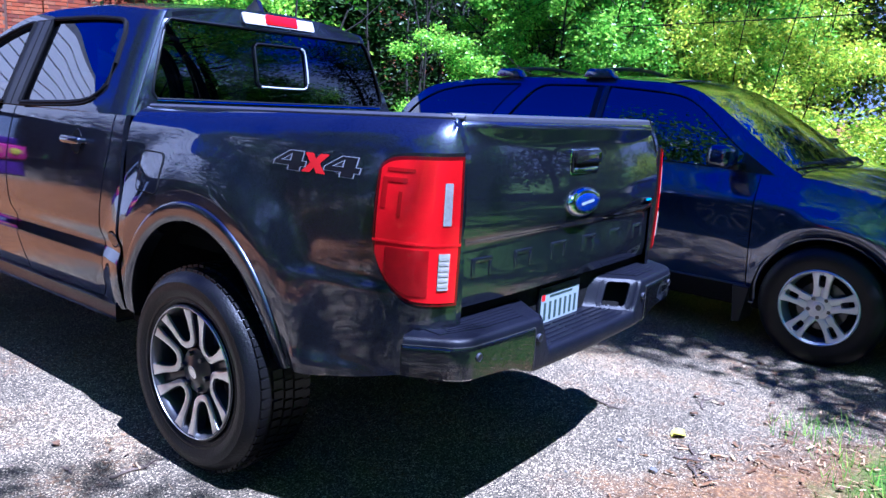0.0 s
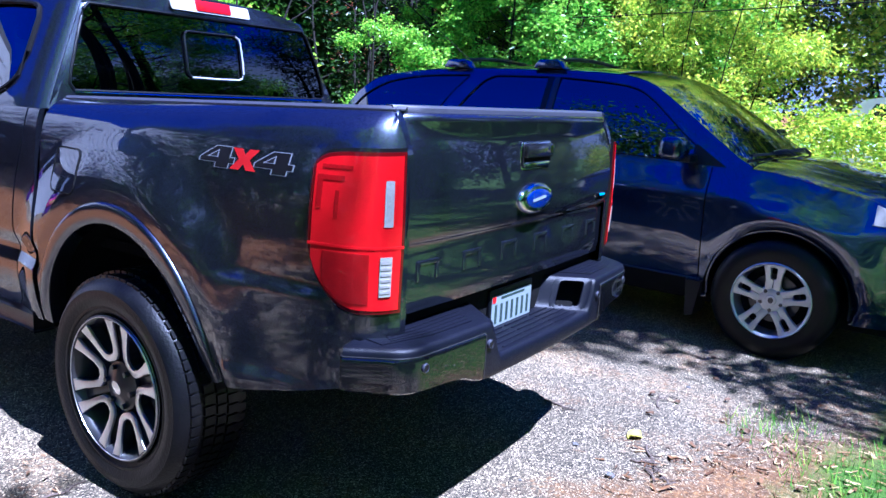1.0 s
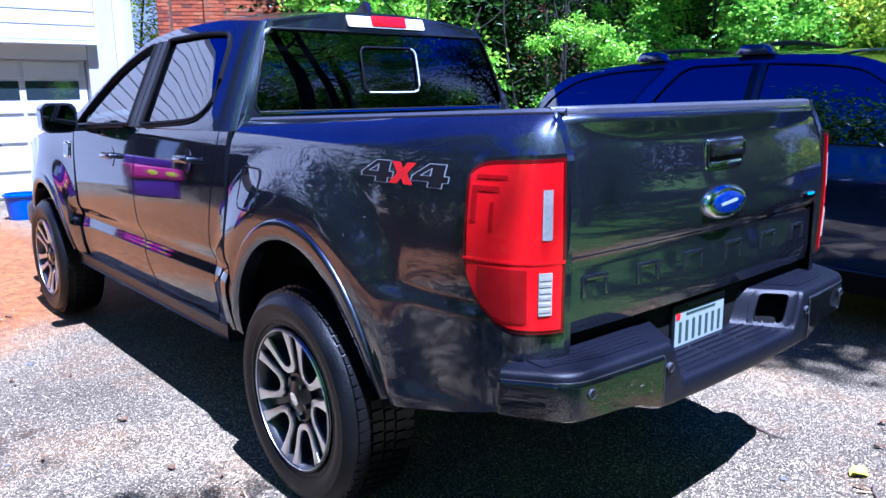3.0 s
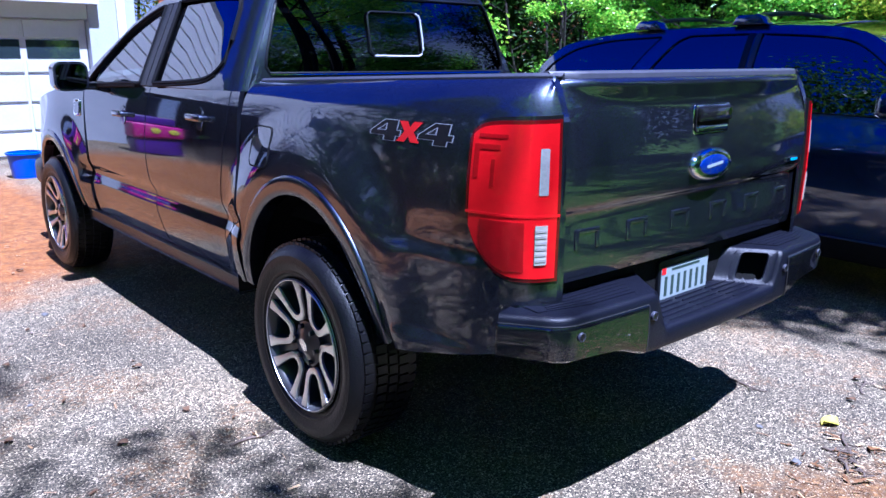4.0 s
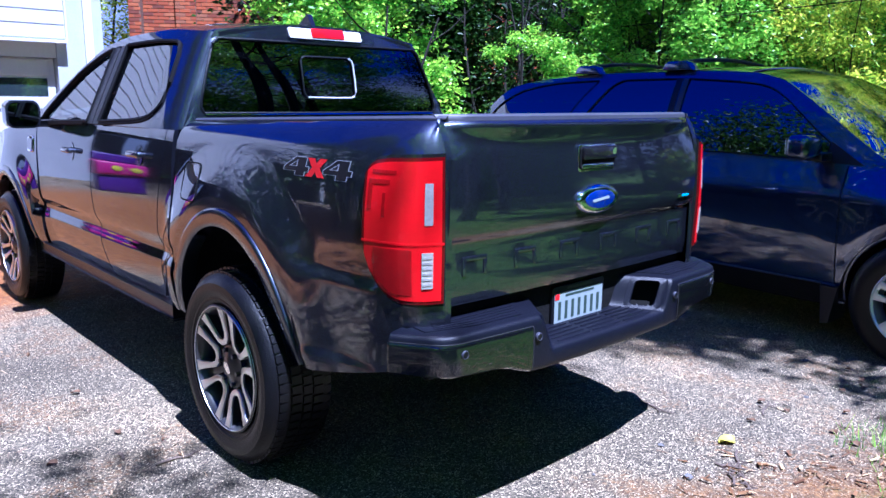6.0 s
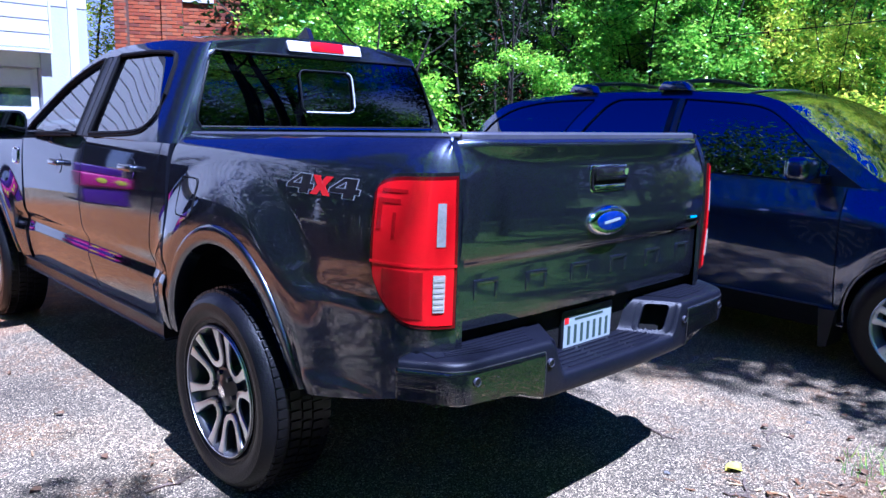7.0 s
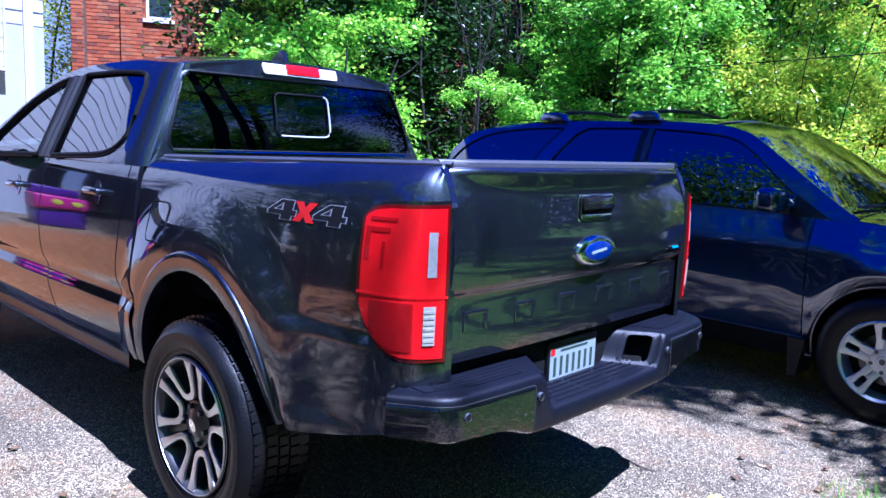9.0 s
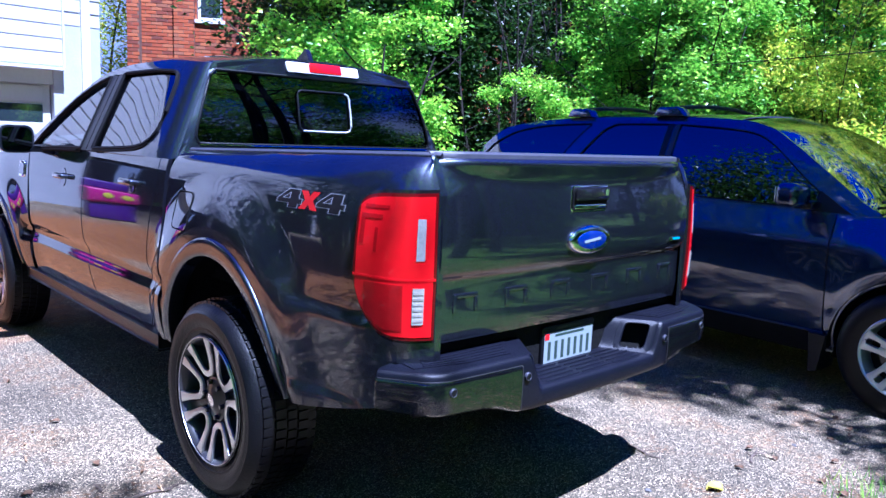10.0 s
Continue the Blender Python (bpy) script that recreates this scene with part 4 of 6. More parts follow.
    part("antenna_fin", prism(fin, 0.03, lambda u, v, d: (0.06 + d - 0.015, 0.93 + u, 1.770 + v), 0.006), M_GLOSSBLACK, truck, smooth=True)
    # bonnet, front
    top_f = smooth_table([(2.54, 1.262), (2.8, 1.235), (3.4, 1.17), (3.9, 1.09), (4.2, 1.0)])
    rows = []
    for y in spaced(2.50, 4.12, 22):
        w = side_x(y, top_f(y)) - 0.006
        rows.append([(u * w, y + 0.05 * (1 - u * u), top_f(y) + 0.006 + 0.045 * (1 - u ** 4)) for u in spaced(-1, 1, 23)])
    part("bonnet", sheet(rows, (0, 0, -1), 0.03), M_TRUCK, truck)
    part("front_panel", box(-0.70, 3.95, 0.45, 0.70, 4.19, 1.03, 0.05, 4), M_TRUCK, truck, smooth=True)
    part("grille", box(-0.48, 4.17, 0.72, 0.48, 4.215, 0.98, 0.015, 2), M_BLACK, truck, "black grille", smooth=True)
    part("front_bumper", box(-0.80, 3.95, 0.45, 0.80, 4.24, 0.66, 0.06, 4), M_BLACK, truck, smooth=True)
    # interior
    for x in (-0.38, 0.38):
        for y in (0.95, 1.85):
            part("seat", box(x - 0.25, y, 0.85, x + 0.25, y + 0.14, 1.42, 0.05, 3), M_SEAT, truck, smooth=True)
            part("headrest", box(x - 0.13, y - 0.02, 1.44, x + 0.13, y + 0.08, 1.60, 0.03, 3), M_SEAT, truck, smooth=True)
    part("dashboard", box(-0.72, 2.45, 0.95, 0.72, 2.85, 1.20, 0.05, 3), M_SEAT, truck, smooth=True)
    part("cab_floor", box(-0.78, 0.62, 0.52, 0.78, 2.85, 0.60), M_DARK, truck)
    # load bed
    part("bed_floor", box(-0.72, -0.93, 0.78, 0.72, 0.50, 0.82), M_DARK, truck)
    part("bulkhead", box(-0.76, 0.49, 0.78, 0.76, 0.515, 1.30), M_TRUCK, truck)
    def rail(y):
        return side_x(y, 1.352)
    for s in (-1, 1):
        part("bed_inner_wall", box(s * 0.70, -0.93, 0.80, s * 0.715, 0.50, 1.305), M_DARK, truck)
        part("bed_rail_cap", sheet([[(s * x, y, z - bed_drop(y)) for x, z in ((min(0.70, rail(y) - 0.004), 1.335), (min(0.702, rail(y) - 0.003), 1.356), (min(0.708, rail(y) - 0.002), 1.361), (rail(y) - 0.001, 1.361), (rail(y) + 0.008, 1.353))] for y in spaced(-0.965, 0.515, 40)], (0, 0, -1), 0.004), M_CAP, truck, "black plastic bed rail cap with sky sheen put into its colour", smooth=True)
    part("chassis", box(-0.50, -0.60, 0.46, 0.50, 3.9, 0.58, 0.02), M_DARK, truck)
    # unseen block, added to keep lit ground under the truck out of reflections
    part("underbody_block", box(-0.58, 0.55, 0.27, 0.58, 2.7, 0.50, 0.05), M_DARK, truck)
    part("tow_bar", box(-0.06, -1.02, 0.50, 0.06, -0.80, 0.55, 0.01), M_DARK, truck)
    for y in (0.0, 3.22):
        part("axle", lathe([(-0.8, 0.05), (0.8, 0.05)], "x", 12), M_DARK, truck).location = (0, y, 0.385)


def fuel_door():
    rows = [[(-(side_x(y, z) + 0.003), y, z) for z in spaced(1.005, 1.145, 8)] for y in spaced(0.24, 0.40, 8)]
    part("fuel_door", sheet(rows, (1, 0, 0), 0.006), M_TRUCK, truck)
    pts = [(-(side_x(y, z) + 0.002), y, z) for y, z in rounded(0.236, 1.0, 0.404, 1.15, 0.03, 4)]
    part("fuel_door_gap", tube(pts + [pts[0]], 0.003, 5), M_DARK, truck)
    # vent badge on the front fender
    part("fender_badge", prism(rounded(2.62, 1.06, 2.74, 1.16, 0.02), 0.006, lambda u, v, d: (-(side_x(u, v) + d), u, v), 0.003), M_CHROME, truck, "chrome-framed fender vent", smooth=True)
    part("fender_badge_core", prism(rounded(2.635, 1.075, 2.725, 1.145, 0.012), 0.003, lambda u, v, d: (-(side_x(u, v) + 0.0055 + d), u, v)), M_GLOSSBLACK, truck)


def truck_wheel():
    """One wheel facing -x with its outer face at x = 0."""
    w = new("wheel")
    w.parent = truck
    R, r = 0.385, 0.245
    tyre = part("tyre", lathe([(0.02, r - 0.004), (0.008, r + 0.006), (0.003, r + 0.022), (-0.002, r + 0.025), (-0.003, r + 0.031), (-0.002, r + 0.034), (-0.010, r + 0.055), (-0.012, r + 0.070), (-0.009, r + 0.085), (-0.010, r + 0.088), (-0.004, r + 0.098), (0.006, r + 0.108), (0.022, R - 0.020), (0.045, R - 0.012), (0.07, R - 0.009), (0.2, R - 0.009), (0.226, R - 0.011), (0.25, R - 0.03), (0.255, r + 0.08), (0.24, r)], "x", 72), M_RUBBER, w, smooth=True)
    bm = bmesh.new()
    rnd = random.Random(4)
    for k in range(66):
        a = 2 * math.pi * k / 66
        for j, (x0, x1) in enumerate(((0.026, 0.062), (0.070, 0.110), (0.118, 0.152), (0.160, 0.200), (0.206, 0.238))):
            b0 = bmesh.new()
            inner = R - 0.03 if j in (0, 4) else R - 0.012
            box(x0, -0.0145, inner, x1, 0.0125, R - (0.009 if j in (0, 4) else 0.0), 0.0, bm=b0)
            b0.transform(Matrix.Rotation(a + 0.03 * j + rnd.uniform(-0.004, 0.004), 4, "X"))
            me = bpy.data.meshes.new("t")
            b0.to_mesh(me)
            b0.free()
            bm.from_mesh(me)
            bpy.data.meshes.remove(me)
    part("tread", bm, M_RUBBER, tyre)
    bm = lathe([(0.0, r + 0.004), (-0.004, r - 0.004), (0.006, r - 0.014), (0.03, r - 0.022), (0.12, r - 0.034), (0.24, r - 0.02)], "x", 64)
    rim = part("rim", bm, M_ALLOYDARK, w, "dark grey and machined alloy rim", smooth=True)
    part("rim_edge", lathe([(0.004, r + 0.002), (-0.006, r - 0.002), (-0.006, r - 0.004), (0.004, r - 0.006)], "x", 64), M_ALLOY, rim, smooth=True)
    part("brake_disc", lathe([(0.10, 0.05), (0.10, 0.155), (0.12, 0.155)], "x", 40), M_ALLOYDARK, w, smooth=True)
    part("hub_back", lathe([(0.15, 0.0), (0.14, 0.2)], "x", 24), M_DARK, w)
    # six looped spokes with dark webs between them
    for k in range(6):
        base = math.pi / 2 + k * math.pi / 3

        def pol(rad, deg, turn=0.0):
            a = base + turn + radians(deg)
            return (rad * math.cos(a), rad * math.sin(a))

        def to(lift):
            def f(u, v, d):
                rad = math.hypot(u, v)
                return (0.036 - 0.032 * (rad / 0.225) ** 1.5 - d - lift, u, v)
            return f
        loop = [(0.236, -25), (0.19, -23.5), (0.14, -23.5), (0.112, -23), (0.093, -15), (0.088, 0), (0.093, 15), (0.112, 23), (0.14, 23.5), (0.19, 23.5), (0.236, 25), (0.236, 14.5), (0.19, 15.0), (0.14, 14.0), (0.118, 10.0), (0.110, 0), (0.118, -10.0), (0.14, -14.0), (0.19, -15.0), (0.236, -14.5)]
        part("spoke_face", prism([pol(*p) for p in loop], 0.010, to(-0.006), 0.003), M_ALLOY, rim, smooth=True)
        part("spoke_wall", prism([pol(r_, d_ * 1.02) for r_, d_ in loop], 0.034, to(-0.042)), M_ALLOYDARK, rim)
        web = [(0.05, -22), (0.10, -9), (0.16, -5), (0.233, -4), (0.233, 4), (0.16, 5), (0.10, 9), (0.05, 22)]
        part("web", prism([pol(r_, d_, math.pi / 6) for r_, d_ in web], 0.03, to(-0.056), 0.003), M_ALLOYDARK, rim, smooth=True)
    cap = part("centre_cap", lathe([(0.05, 0.086), (0.034, 0.084), (0.026, 0.05), (0.016, 0.034), (0.014, 0.0)], "x", 32), M_ALLOYDARK, rim, smooth=True)
    part("cap_badge", prism(ellipse(0, 0, 0.026, 0.017, 20), 0.002, lambda u, v, d: (0.0145 - d, u, v)), M_CHROME, rim)
    for k in range(6):
        a = math.pi / 6 + k * math.pi / 3
        part("wheel_nut", prism(ellipse(0.068 * math.cos(a), 0.068 * math.sin(a), 0.010, 0.010, 6), 0.02, lambda u, v, d: (0.034 - d, u, v), 0.002), M_ALLOYDARK, rim)
    return w


def truck_wheels():
    w = truck_wheel()
    w.matrix_basis = pose(-0.925, 0.0, 0.385, 38)
    copy_thing(w, pose(-0.915, 3.22, 0.385, 41))
    copy_thing(w, pose(0.925, 0.0, 0.385, 0, 0, 180))
    copy_thing(w, pose(0.915, 3.22, 0.385, 0, 0, 180))


truck_sides()
bed_text()
tail_lamps()
tailgate()
bumper()
cab_top()
fuel_door()
truck_wheels()

# ---- second car: dark blue SUV facing the other way ----
suv = thing("suv", "dark blue metallic SUV with roof bars, parked beside the truck", "car", pose(3.50, -1.42, -0.08, 0, 0, 177))
S_ARCH = ((0.0, 0.37, 0.415, 0.415), (-2.75, 0.37, 0.415, 0.415))
s_plan = smooth_table([(-3.9, 0.76), (-3.86, 0.85), (-3.78, 0.897), (-3.5, 0.937), (-2.75, 0.955), (-1.5, 0.96), (0.0, 0.955), (0.4, 0.935), (0.65, 0.88), (0.8, 0.80), (0.9, 0.66), (0.93, 0.5)])
s_in = smooth_table([(0.22, 0.125), (0.3, 0.092), (0.42, 0.060), (0.55, 0.036), (0.66, 0.022), (0.80, 0.009), (0.90, 0.002), (0.945, 0.0), (0.957, 0.003), (0.975, 0.010), (1.02, 0.029), (1.06, 0.046), (1.12, 0.071), (1.16, 0.086)])
s_line = smooth_table([(-3.9, 0.945), (-0.45, 0.945), (-0.22, 0.93), (-0.08, 0.875), (0.1, 0.84), (0.93, 0.80)])
s_lean = smooth_table([(1.0, 0.032), (1.08, 0.056), (1.14, 0.075), (1.2, 0.095), (1.3, 0.129), (1.4, 0.165), (1.5, 0.203), (1.57, 0.232), (1.63, 0.262), (1.68, 0.294), (1.72, 0.33)])
s_rail = smooth_table([(-3.86, 1.30), (-3.7, 1.46), (-3.45, 1.605), (-3.0, 1.67), (-2.2, 1.70), (-1.6, 1.70), (-1.25, 1.685), (-1.02, 1.638), (-0.85, 1.546), (-0.68, 1.437), (-0.505, 1.32), (-0.298, 1.185), (-0.22, 1.145)])
s_belt = smooth_table([(-3.9, 1.165), (-2.5, 1.155), (-1.2, 1.142), (-0.8, 1.130), (-0.36, 1.122), (-0.2, 1.130)])

s_top = smooth_table([(-0.462, 1.123), (-0.25, 1.133), (-0.09, 1.122), (0.05, 1.096), (0.25, 1.060), (0.45, 1.022), (0.55, 0.985), (0.7, 0.90), (0.93, 0.76)])


def suv_x(y, z):
    line = s_line(y)
    x = s_plan(y) - s_in(0.945 + (z - line) * (1.12 - 0.945) / (1.12 - line) if z > line else z * 0.945 / line)
    for yc, zc, a, b in S_ARCH:
        # flare round the wheel: a ridge that falls away to the lip
        rho = math.hypot((y - yc) / a, (z - zc) / b)
        w = max(0.25, min(1.0, (y - yc + 0.36) / 0.2)) if z > zc else 0.5
        if rho > 1.165:
            x += 0.030 * w * math.exp(-((rho - 1.165) / 0.26) ** 2)
        else:
            x += 0.030 * w - 0.050 * w * min(1.0, (1.165 - rho) / 0.165) ** 1.3
    return x


def suv_top(y, z):
    return s_plan(y) - s_lean(z)


def suv_low(y, low):
    z = low
    for yc, zc, a, b in S_ARCH:
        q = (y - yc) / a
        if abs(q) < 1:
            z = max(z, zc + b * math.sqrt(1 - q * q))
    return z


def suv_stations(y0, y1):
    ys = set(spaced(y0, y1, int(abs(y1 - y0) / 0.05) + 3))
    for yc, zc, a, b in S_ARCH:
        for k in range(33):
            y = yc + a * math.cos(math.pi * k / 32)
            if y0 < y < y1:
                ys.add(y)
    return sorted(ys)


def suv_wheel():
    w = new("wheel")
    w.parent = suv
    R, r = 0.368, 0.232
    tyre = part("tyre", lathe([(0.02, r - 0.004), (0.006, r + 0.006), (-0.004, r + 0.05), (0.002, r + 0.09), (0.02, R - 0.012), (0.04, R), (0.20, R), (0.225, R - 0.012), (0.245, r + 0.07), (0.23, r)], "x", 64), M_RUBBER, w, smooth=True)
    rim = part("rim", lathe([(0.002, r + 0.003), (-0.004, r - 0.004), (0.004, r - 0.016), (0.03, r - 0.022), (0.2, r - 0.03)], "x", 56), M_SILVER, w, "silver five-spoke alloy rim", smooth=True)
    part("hub_back", lathe([(0.12, 0.0), (0.11, 0.205)], "x", 24), M_DARK, w)
    part("brake_disc", lathe([(0.09, 0.05), (0.09, 0.15), (0.10, 0.15)], "x", 32), M_ALLOYDARK, w, smooth=True)
    for k in range(5):
        base = math.pi / 2 + k * 2 * math.pi / 5

        def pol(rad, ang):
            return (rad * math.cos(base + ang), rad * math.sin(base + ang))

        def to(u, v, d):
            rad = math.hypot(u, v)
            return (0.030 - 0.024 * (rad / 0.22) - d + 0.02, u, v)
        for sgn in (-1, 1):
            arm = [(0.07, 0.0), (0.128, 0.0), (0.132, 0.11), (0.150, 0.12), (0.200, 0.088), (0.204, 0.0), (0.226, 0.0), (0.226, 0.29), (0.17, 0.30), (0.125, 0.36), (0.095, 0.50), (0.07, 0.62)]
            part("spoke", prism([pol(r_, sgn * a_) for r_, a_ in arm], 0.026, to, 0.005), M_SILVER, rim, smooth=True)
        a = base + math.pi / 5
        part("wheel_nut", prism(ellipse(0.062 * math.cos(a), 0.062 * math.sin(a), 0.012, 0.012, 10), 0.004, lambda u, v, d: (0.020 - d, u, v)), M_ALLOYDARK, rim)
    part("hub_plate", lathe([(0.06, 0.09), (0.024, 0.088), (0.018, 0.075), (0.016, 0.034), (0.012, 0.03), (0.010, 0.0)], "x", 36), M_SILVER, rim, smooth=True)
    part("cap_badge", prism(ellipse(0, 0, 0.016, 0.018, 20), 0.002, lambda u, v, d: (0.0105 - d, u, v)), M_ALLOYDARK, rim)
    return w


def build_suv():
    for s in (-1, 1):
        inward = (-s, 0, 0)

        def block(y0, y1, low=0.29):
            rows = [[(s * suv_x(y, z), y, z) for z in spaced(suv_low(y, low), s_belt(y), 40)] for y in suv_stations(y0, y1)]
            return sheet(rows, inward, 0.02)
        part("rear_quarter", block(-3.9, -2.52), M_SUV, suv)
        part("rear_door", block(-2.512, -1.762), M_SUV, suv)
        part("front_door", block(-1.754, -0.47), M_SUV, suv)
        top = s_top
        rows = [[(s * suv_x(y, z), y, z) for z in spaced(suv_low(y, 0.29), top(y), 32)] for y in suv_stations(-0.462, 0.93)]
        part("front_fender", sheet(rows, inward, 0.02), M_SUV, suv)
        part("side_cladding", sheet([[(s * (suv_x(y, z) + 0.008), y, z) for z in spaced(0.27, 0.40, 5)] for y in spaced(-2.3, -0.46, 16)], inward, 0.03), M_DARK, suv, "black plastic lower cladding")
        part("cladding_strip", tube([(s * (suv_x(y, 0.405) + 0.008), y, 0.405) for y in spaced(-2.3, -0.46, 12)], 0.007, 6), M_ALLOYDARK, suv, smooth=True)
        for yc, zc, a, b in S_ARCH:
            rows = []
            for t in spaced(-0.12, math.pi + 0.12, 41):
                row = []
                for k, dx in ((0.985, -0.05), (0.985, 0.000), (0.995, 0.003), (1.015, 0.002), (1.03, -0.004)):
                    y, z = yc - a * k * math.cos(t), zc + b * k * math.sin(t)
                    row.append((s * (suv_x(y, max(z, 0.3)) + dx), y, z))
                rows.append(row)
            part("wheel_arch_lip", sheet(rows), M_SUV, suv, smooth=True)
            bm = sheet([[(s * x, yc - a * 1.02 * math.cos(t), zc + b * 1.02 * math.sin(t)) for x in (0.94, 0.55)] for t in spaced(-0.1, math.pi + 0.1, 20)])
            prism([(yc - a * 1.02 * math.cos(t), zc + b * 1.02 * math.sin(t)) for t in spaced(-0.1, math.pi + 0.1, 20)], 0.02, lambda u, v, d: (s * (0.54 + d), u, v), bm=bm)
            part("wheel_well", bm, M_DARK, suv)
            part("mud_flap", prism([(yc - a - 0.015, 0.40), (yc - a - 0.05, 0.17), (yc - a - 0.10, 0.16), (yc - a - 0.12, 0.40)], 0.22, lambda u, v, d: (s * (0.72 + d), u, v), 0.004), M_PILLAR, suv)
        # glasshouse side, with real openings
        f_lo = smooth_table([(-1.70, 1.16), (-1.2, 1.155), (-0.60, 1.142)])
        f_hi = smooth_table([(-1.70, 1.648), (-1.4, 1.63), (-1.2, 1.612), (-1.08, 1.585), (-0.95, 1.515), (-0.82, 1.415), (-0.68, 1.305), (-0.60, 1.25)])
        r_lo = smooth_table([(-2.72, 1.178), (-1.80, 1.163)])
        r_hi = smooth_table([(-2.72, 1.20), (-2.64, 1.27), (-2.45, 1.51), (-2.35, 1.61), (-2.25, 1.645), (-1.80, 1.65)])
        q_lo = smooth_table([(-3.80, 1.185), (-2.95, 1.18), (-2.88, 1.20), (-2.62, 1.52), (-2.52, 1.63)])
        q_hi = smooth_table([(-3.80, 1.20), (-3.7, 1.34), (-3.55, 1.47), (-3.3, 1.575), (-2.9, 1.63), (-2.52, 1.645)])

        def strip(y0, y1, lo, hi, out=0.0, n=24, nz=7):
            return [[(s * (suv_top(y, z) + out), y, z) for z in spaced(lo(y), hi(y), nz)] for y in spaced(y0, y1, n)]
        bm = bmesh.new()
        sheet(strip(-3.88, -3.80, s_belt, s_rail, 0, 4), inward, 0.02, bm)
        sheet(strip(-3.80, -2.72, s_belt, q_lo), inward, 0.02, bm)
        sheet(strip(-3.80, -2.52, q_hi, s_rail), inward, 0.02, bm)
        sheet(strip(-2.72, -2.52, r_hi, q_lo, 0, 14), inward, 0.02, bm)
        sheet(strip(-2.72, -1.80, s_belt, r_lo), inward, 0.02, bm)
        sheet(strip(-2.52, -1.80, r_hi, s_rail), inward, 0.02, bm)
        sheet(strip(-1.80, -1.70, s_belt, s_rail, 0, 4), inward, 0.02, bm)
        sheet(strip(-1.70, -0.60, s_belt, f_lo), inward, 0.02, bm)
        sheet(strip(-1.70, -0.60, f_hi, s_rail), inward, 0.02, bm)
        sheet(strip(-0.60, -0.23, s_belt, s_rail, 0, 10), inward, 0.02, bm)
        part("side_frame", bm, M_SUV, suv)
        part("sail_panel", sheet(strip(-0.592, -0.385, lambda y: s_belt(y) + 0.010, lambda y: s_belt(y) + 0.012 + 0.122 * (-0.385 - y) / 0.207, 0.004, 6, 5), inward, 0.006), M_PILLAR, suv, "black triangular sail panel")
        part("pillar_trim", sheet(strip(-1.742, -1.702, f_lo, lambda y: 1.65, 0.004, 3), inward, 0.01), M_ALLOYDARK, suv, "dark pillar trim")
        part("pillar_trim", sheet(strip(-1.80, -1.752, f_lo, lambda y: 1.652, 0.004, 3), inward, 0.01), M_BLACK, suv, "dark pillar trim")
        for y0, y1, lo, hi in ((-3.80, -2.52, q_lo, q_hi), (-2.72, -1.80, r_lo, r_hi), (-1.70, -0.60, f_lo, f_hi)):
            g = part("side_window", sheet(strip(y0, y1, lo, hi, -0.008, 26, 9), facing=(s, 0, 0)), M_SUVGLASS, suv, "dark tinted side glass")
            g.visible_shadow = False
            edge = [(s * (suv_top(y, lo(y)) + 0.001), y, lo(y)) for y in spaced(y0, y1, 26)] + [(s * (suv_top(y, hi(y)) + 0.001), y, hi(y)) for y in spaced(y1, y0, 26)]
            part("window_seal", tube(edge + [edge[0]], 0.0045, 6), M_SEAL, g, smooth=True)
        # mirror
        mir = part("side_mirror", box(s * 0.985, -0.715, 1.160, s * 1.20, -0.575, 1.305, 0.045, 5), M_SUV, suv, smooth=True)
        part("mirror_glass", box(s * 1.02, -0.721, 1.185, s * 1.165, -0.715, 1.28, 0.003), bpy.data.materials["mirror"], mir)
        part("mirror_foot", box(s * 0.87, -0.64, 1.145, s * 1.01, -0.57, 1.195, 0.012), M_BLACK, mir, smooth=True)
        for y in (-1.60, -2.38):
            part("door_handle", box(s * (suv_x(y, 0.93) + 0.008), y - 0.09, 0.915, s * (suv_x(y, 0.93) + 0.036), y + 0.09, 0.945, 0.010, 3), M_SUV, suv, smooth=True)
        lamp = part("headlamp", sheet([[(s * (suv_x(y, z) + 0.004), y, z) for z in spaced(0.895 - 0.10 * (y - 0.47), s_top(y) - 0.010, 8)] for y in spaced(0.47, 0.62, 8)], inward, 0.03), M_CLEARLENS, suv, "clear headlamp", smooth=True)
        part("lamp_bezel", tube([(s * (suv_x(y, 0.890) + 0.004), y, 0.893 - 0.10 * (y - 0.47)) for y in spaced(0.462, 0.62, 8)], 0.004, 6), M_ALLOYDARK, lamp, smooth=True)
    rows = []
    for y in spaced(-3.7, -1.25, 30):
        w = suv_top(y, s_rail(y))
        rows.append([(u * w, y, s_rail(y) + 0.05 * (1 - u * u) ** 0.8) for u in spaced(-1, 1, 25)])
    part("roof", sheet(rows, (0, 0, -1), 0.02), M_SUV, suv)
    rows = []
    for y in spaced(-1.22, -0.235, 22):
        w = suv_top(y, s_rail(y)) - 0.01
        rows.append([(u * w, y + 0.05 * (1 - u * u), s_rail(y) + lerp(y, [(-1.22, 0.048), (-0.235, 0.030)]) * (1 - u * u) - 0.004) for u in spaced(-1, 1, 25)])
    g = part("windscreen", sheet(rows, facing=(0, 0.5, 1)), M_SCREEN, suv, "windscreen reflecting the trees")
    g.visible_shadow = False
    rows = [[(u * suv_top(y, s_rail(y)), y - 0.06 * (1 - u * u), s_rail(y)) for u in spaced(-1, 1, 15)] for y in spaced(-3.7, -3.88, 6)]
    part("tailgate_glass", sheet(rows, facing=(0, -1, 0.5)), M_SUVGLASS, suv)
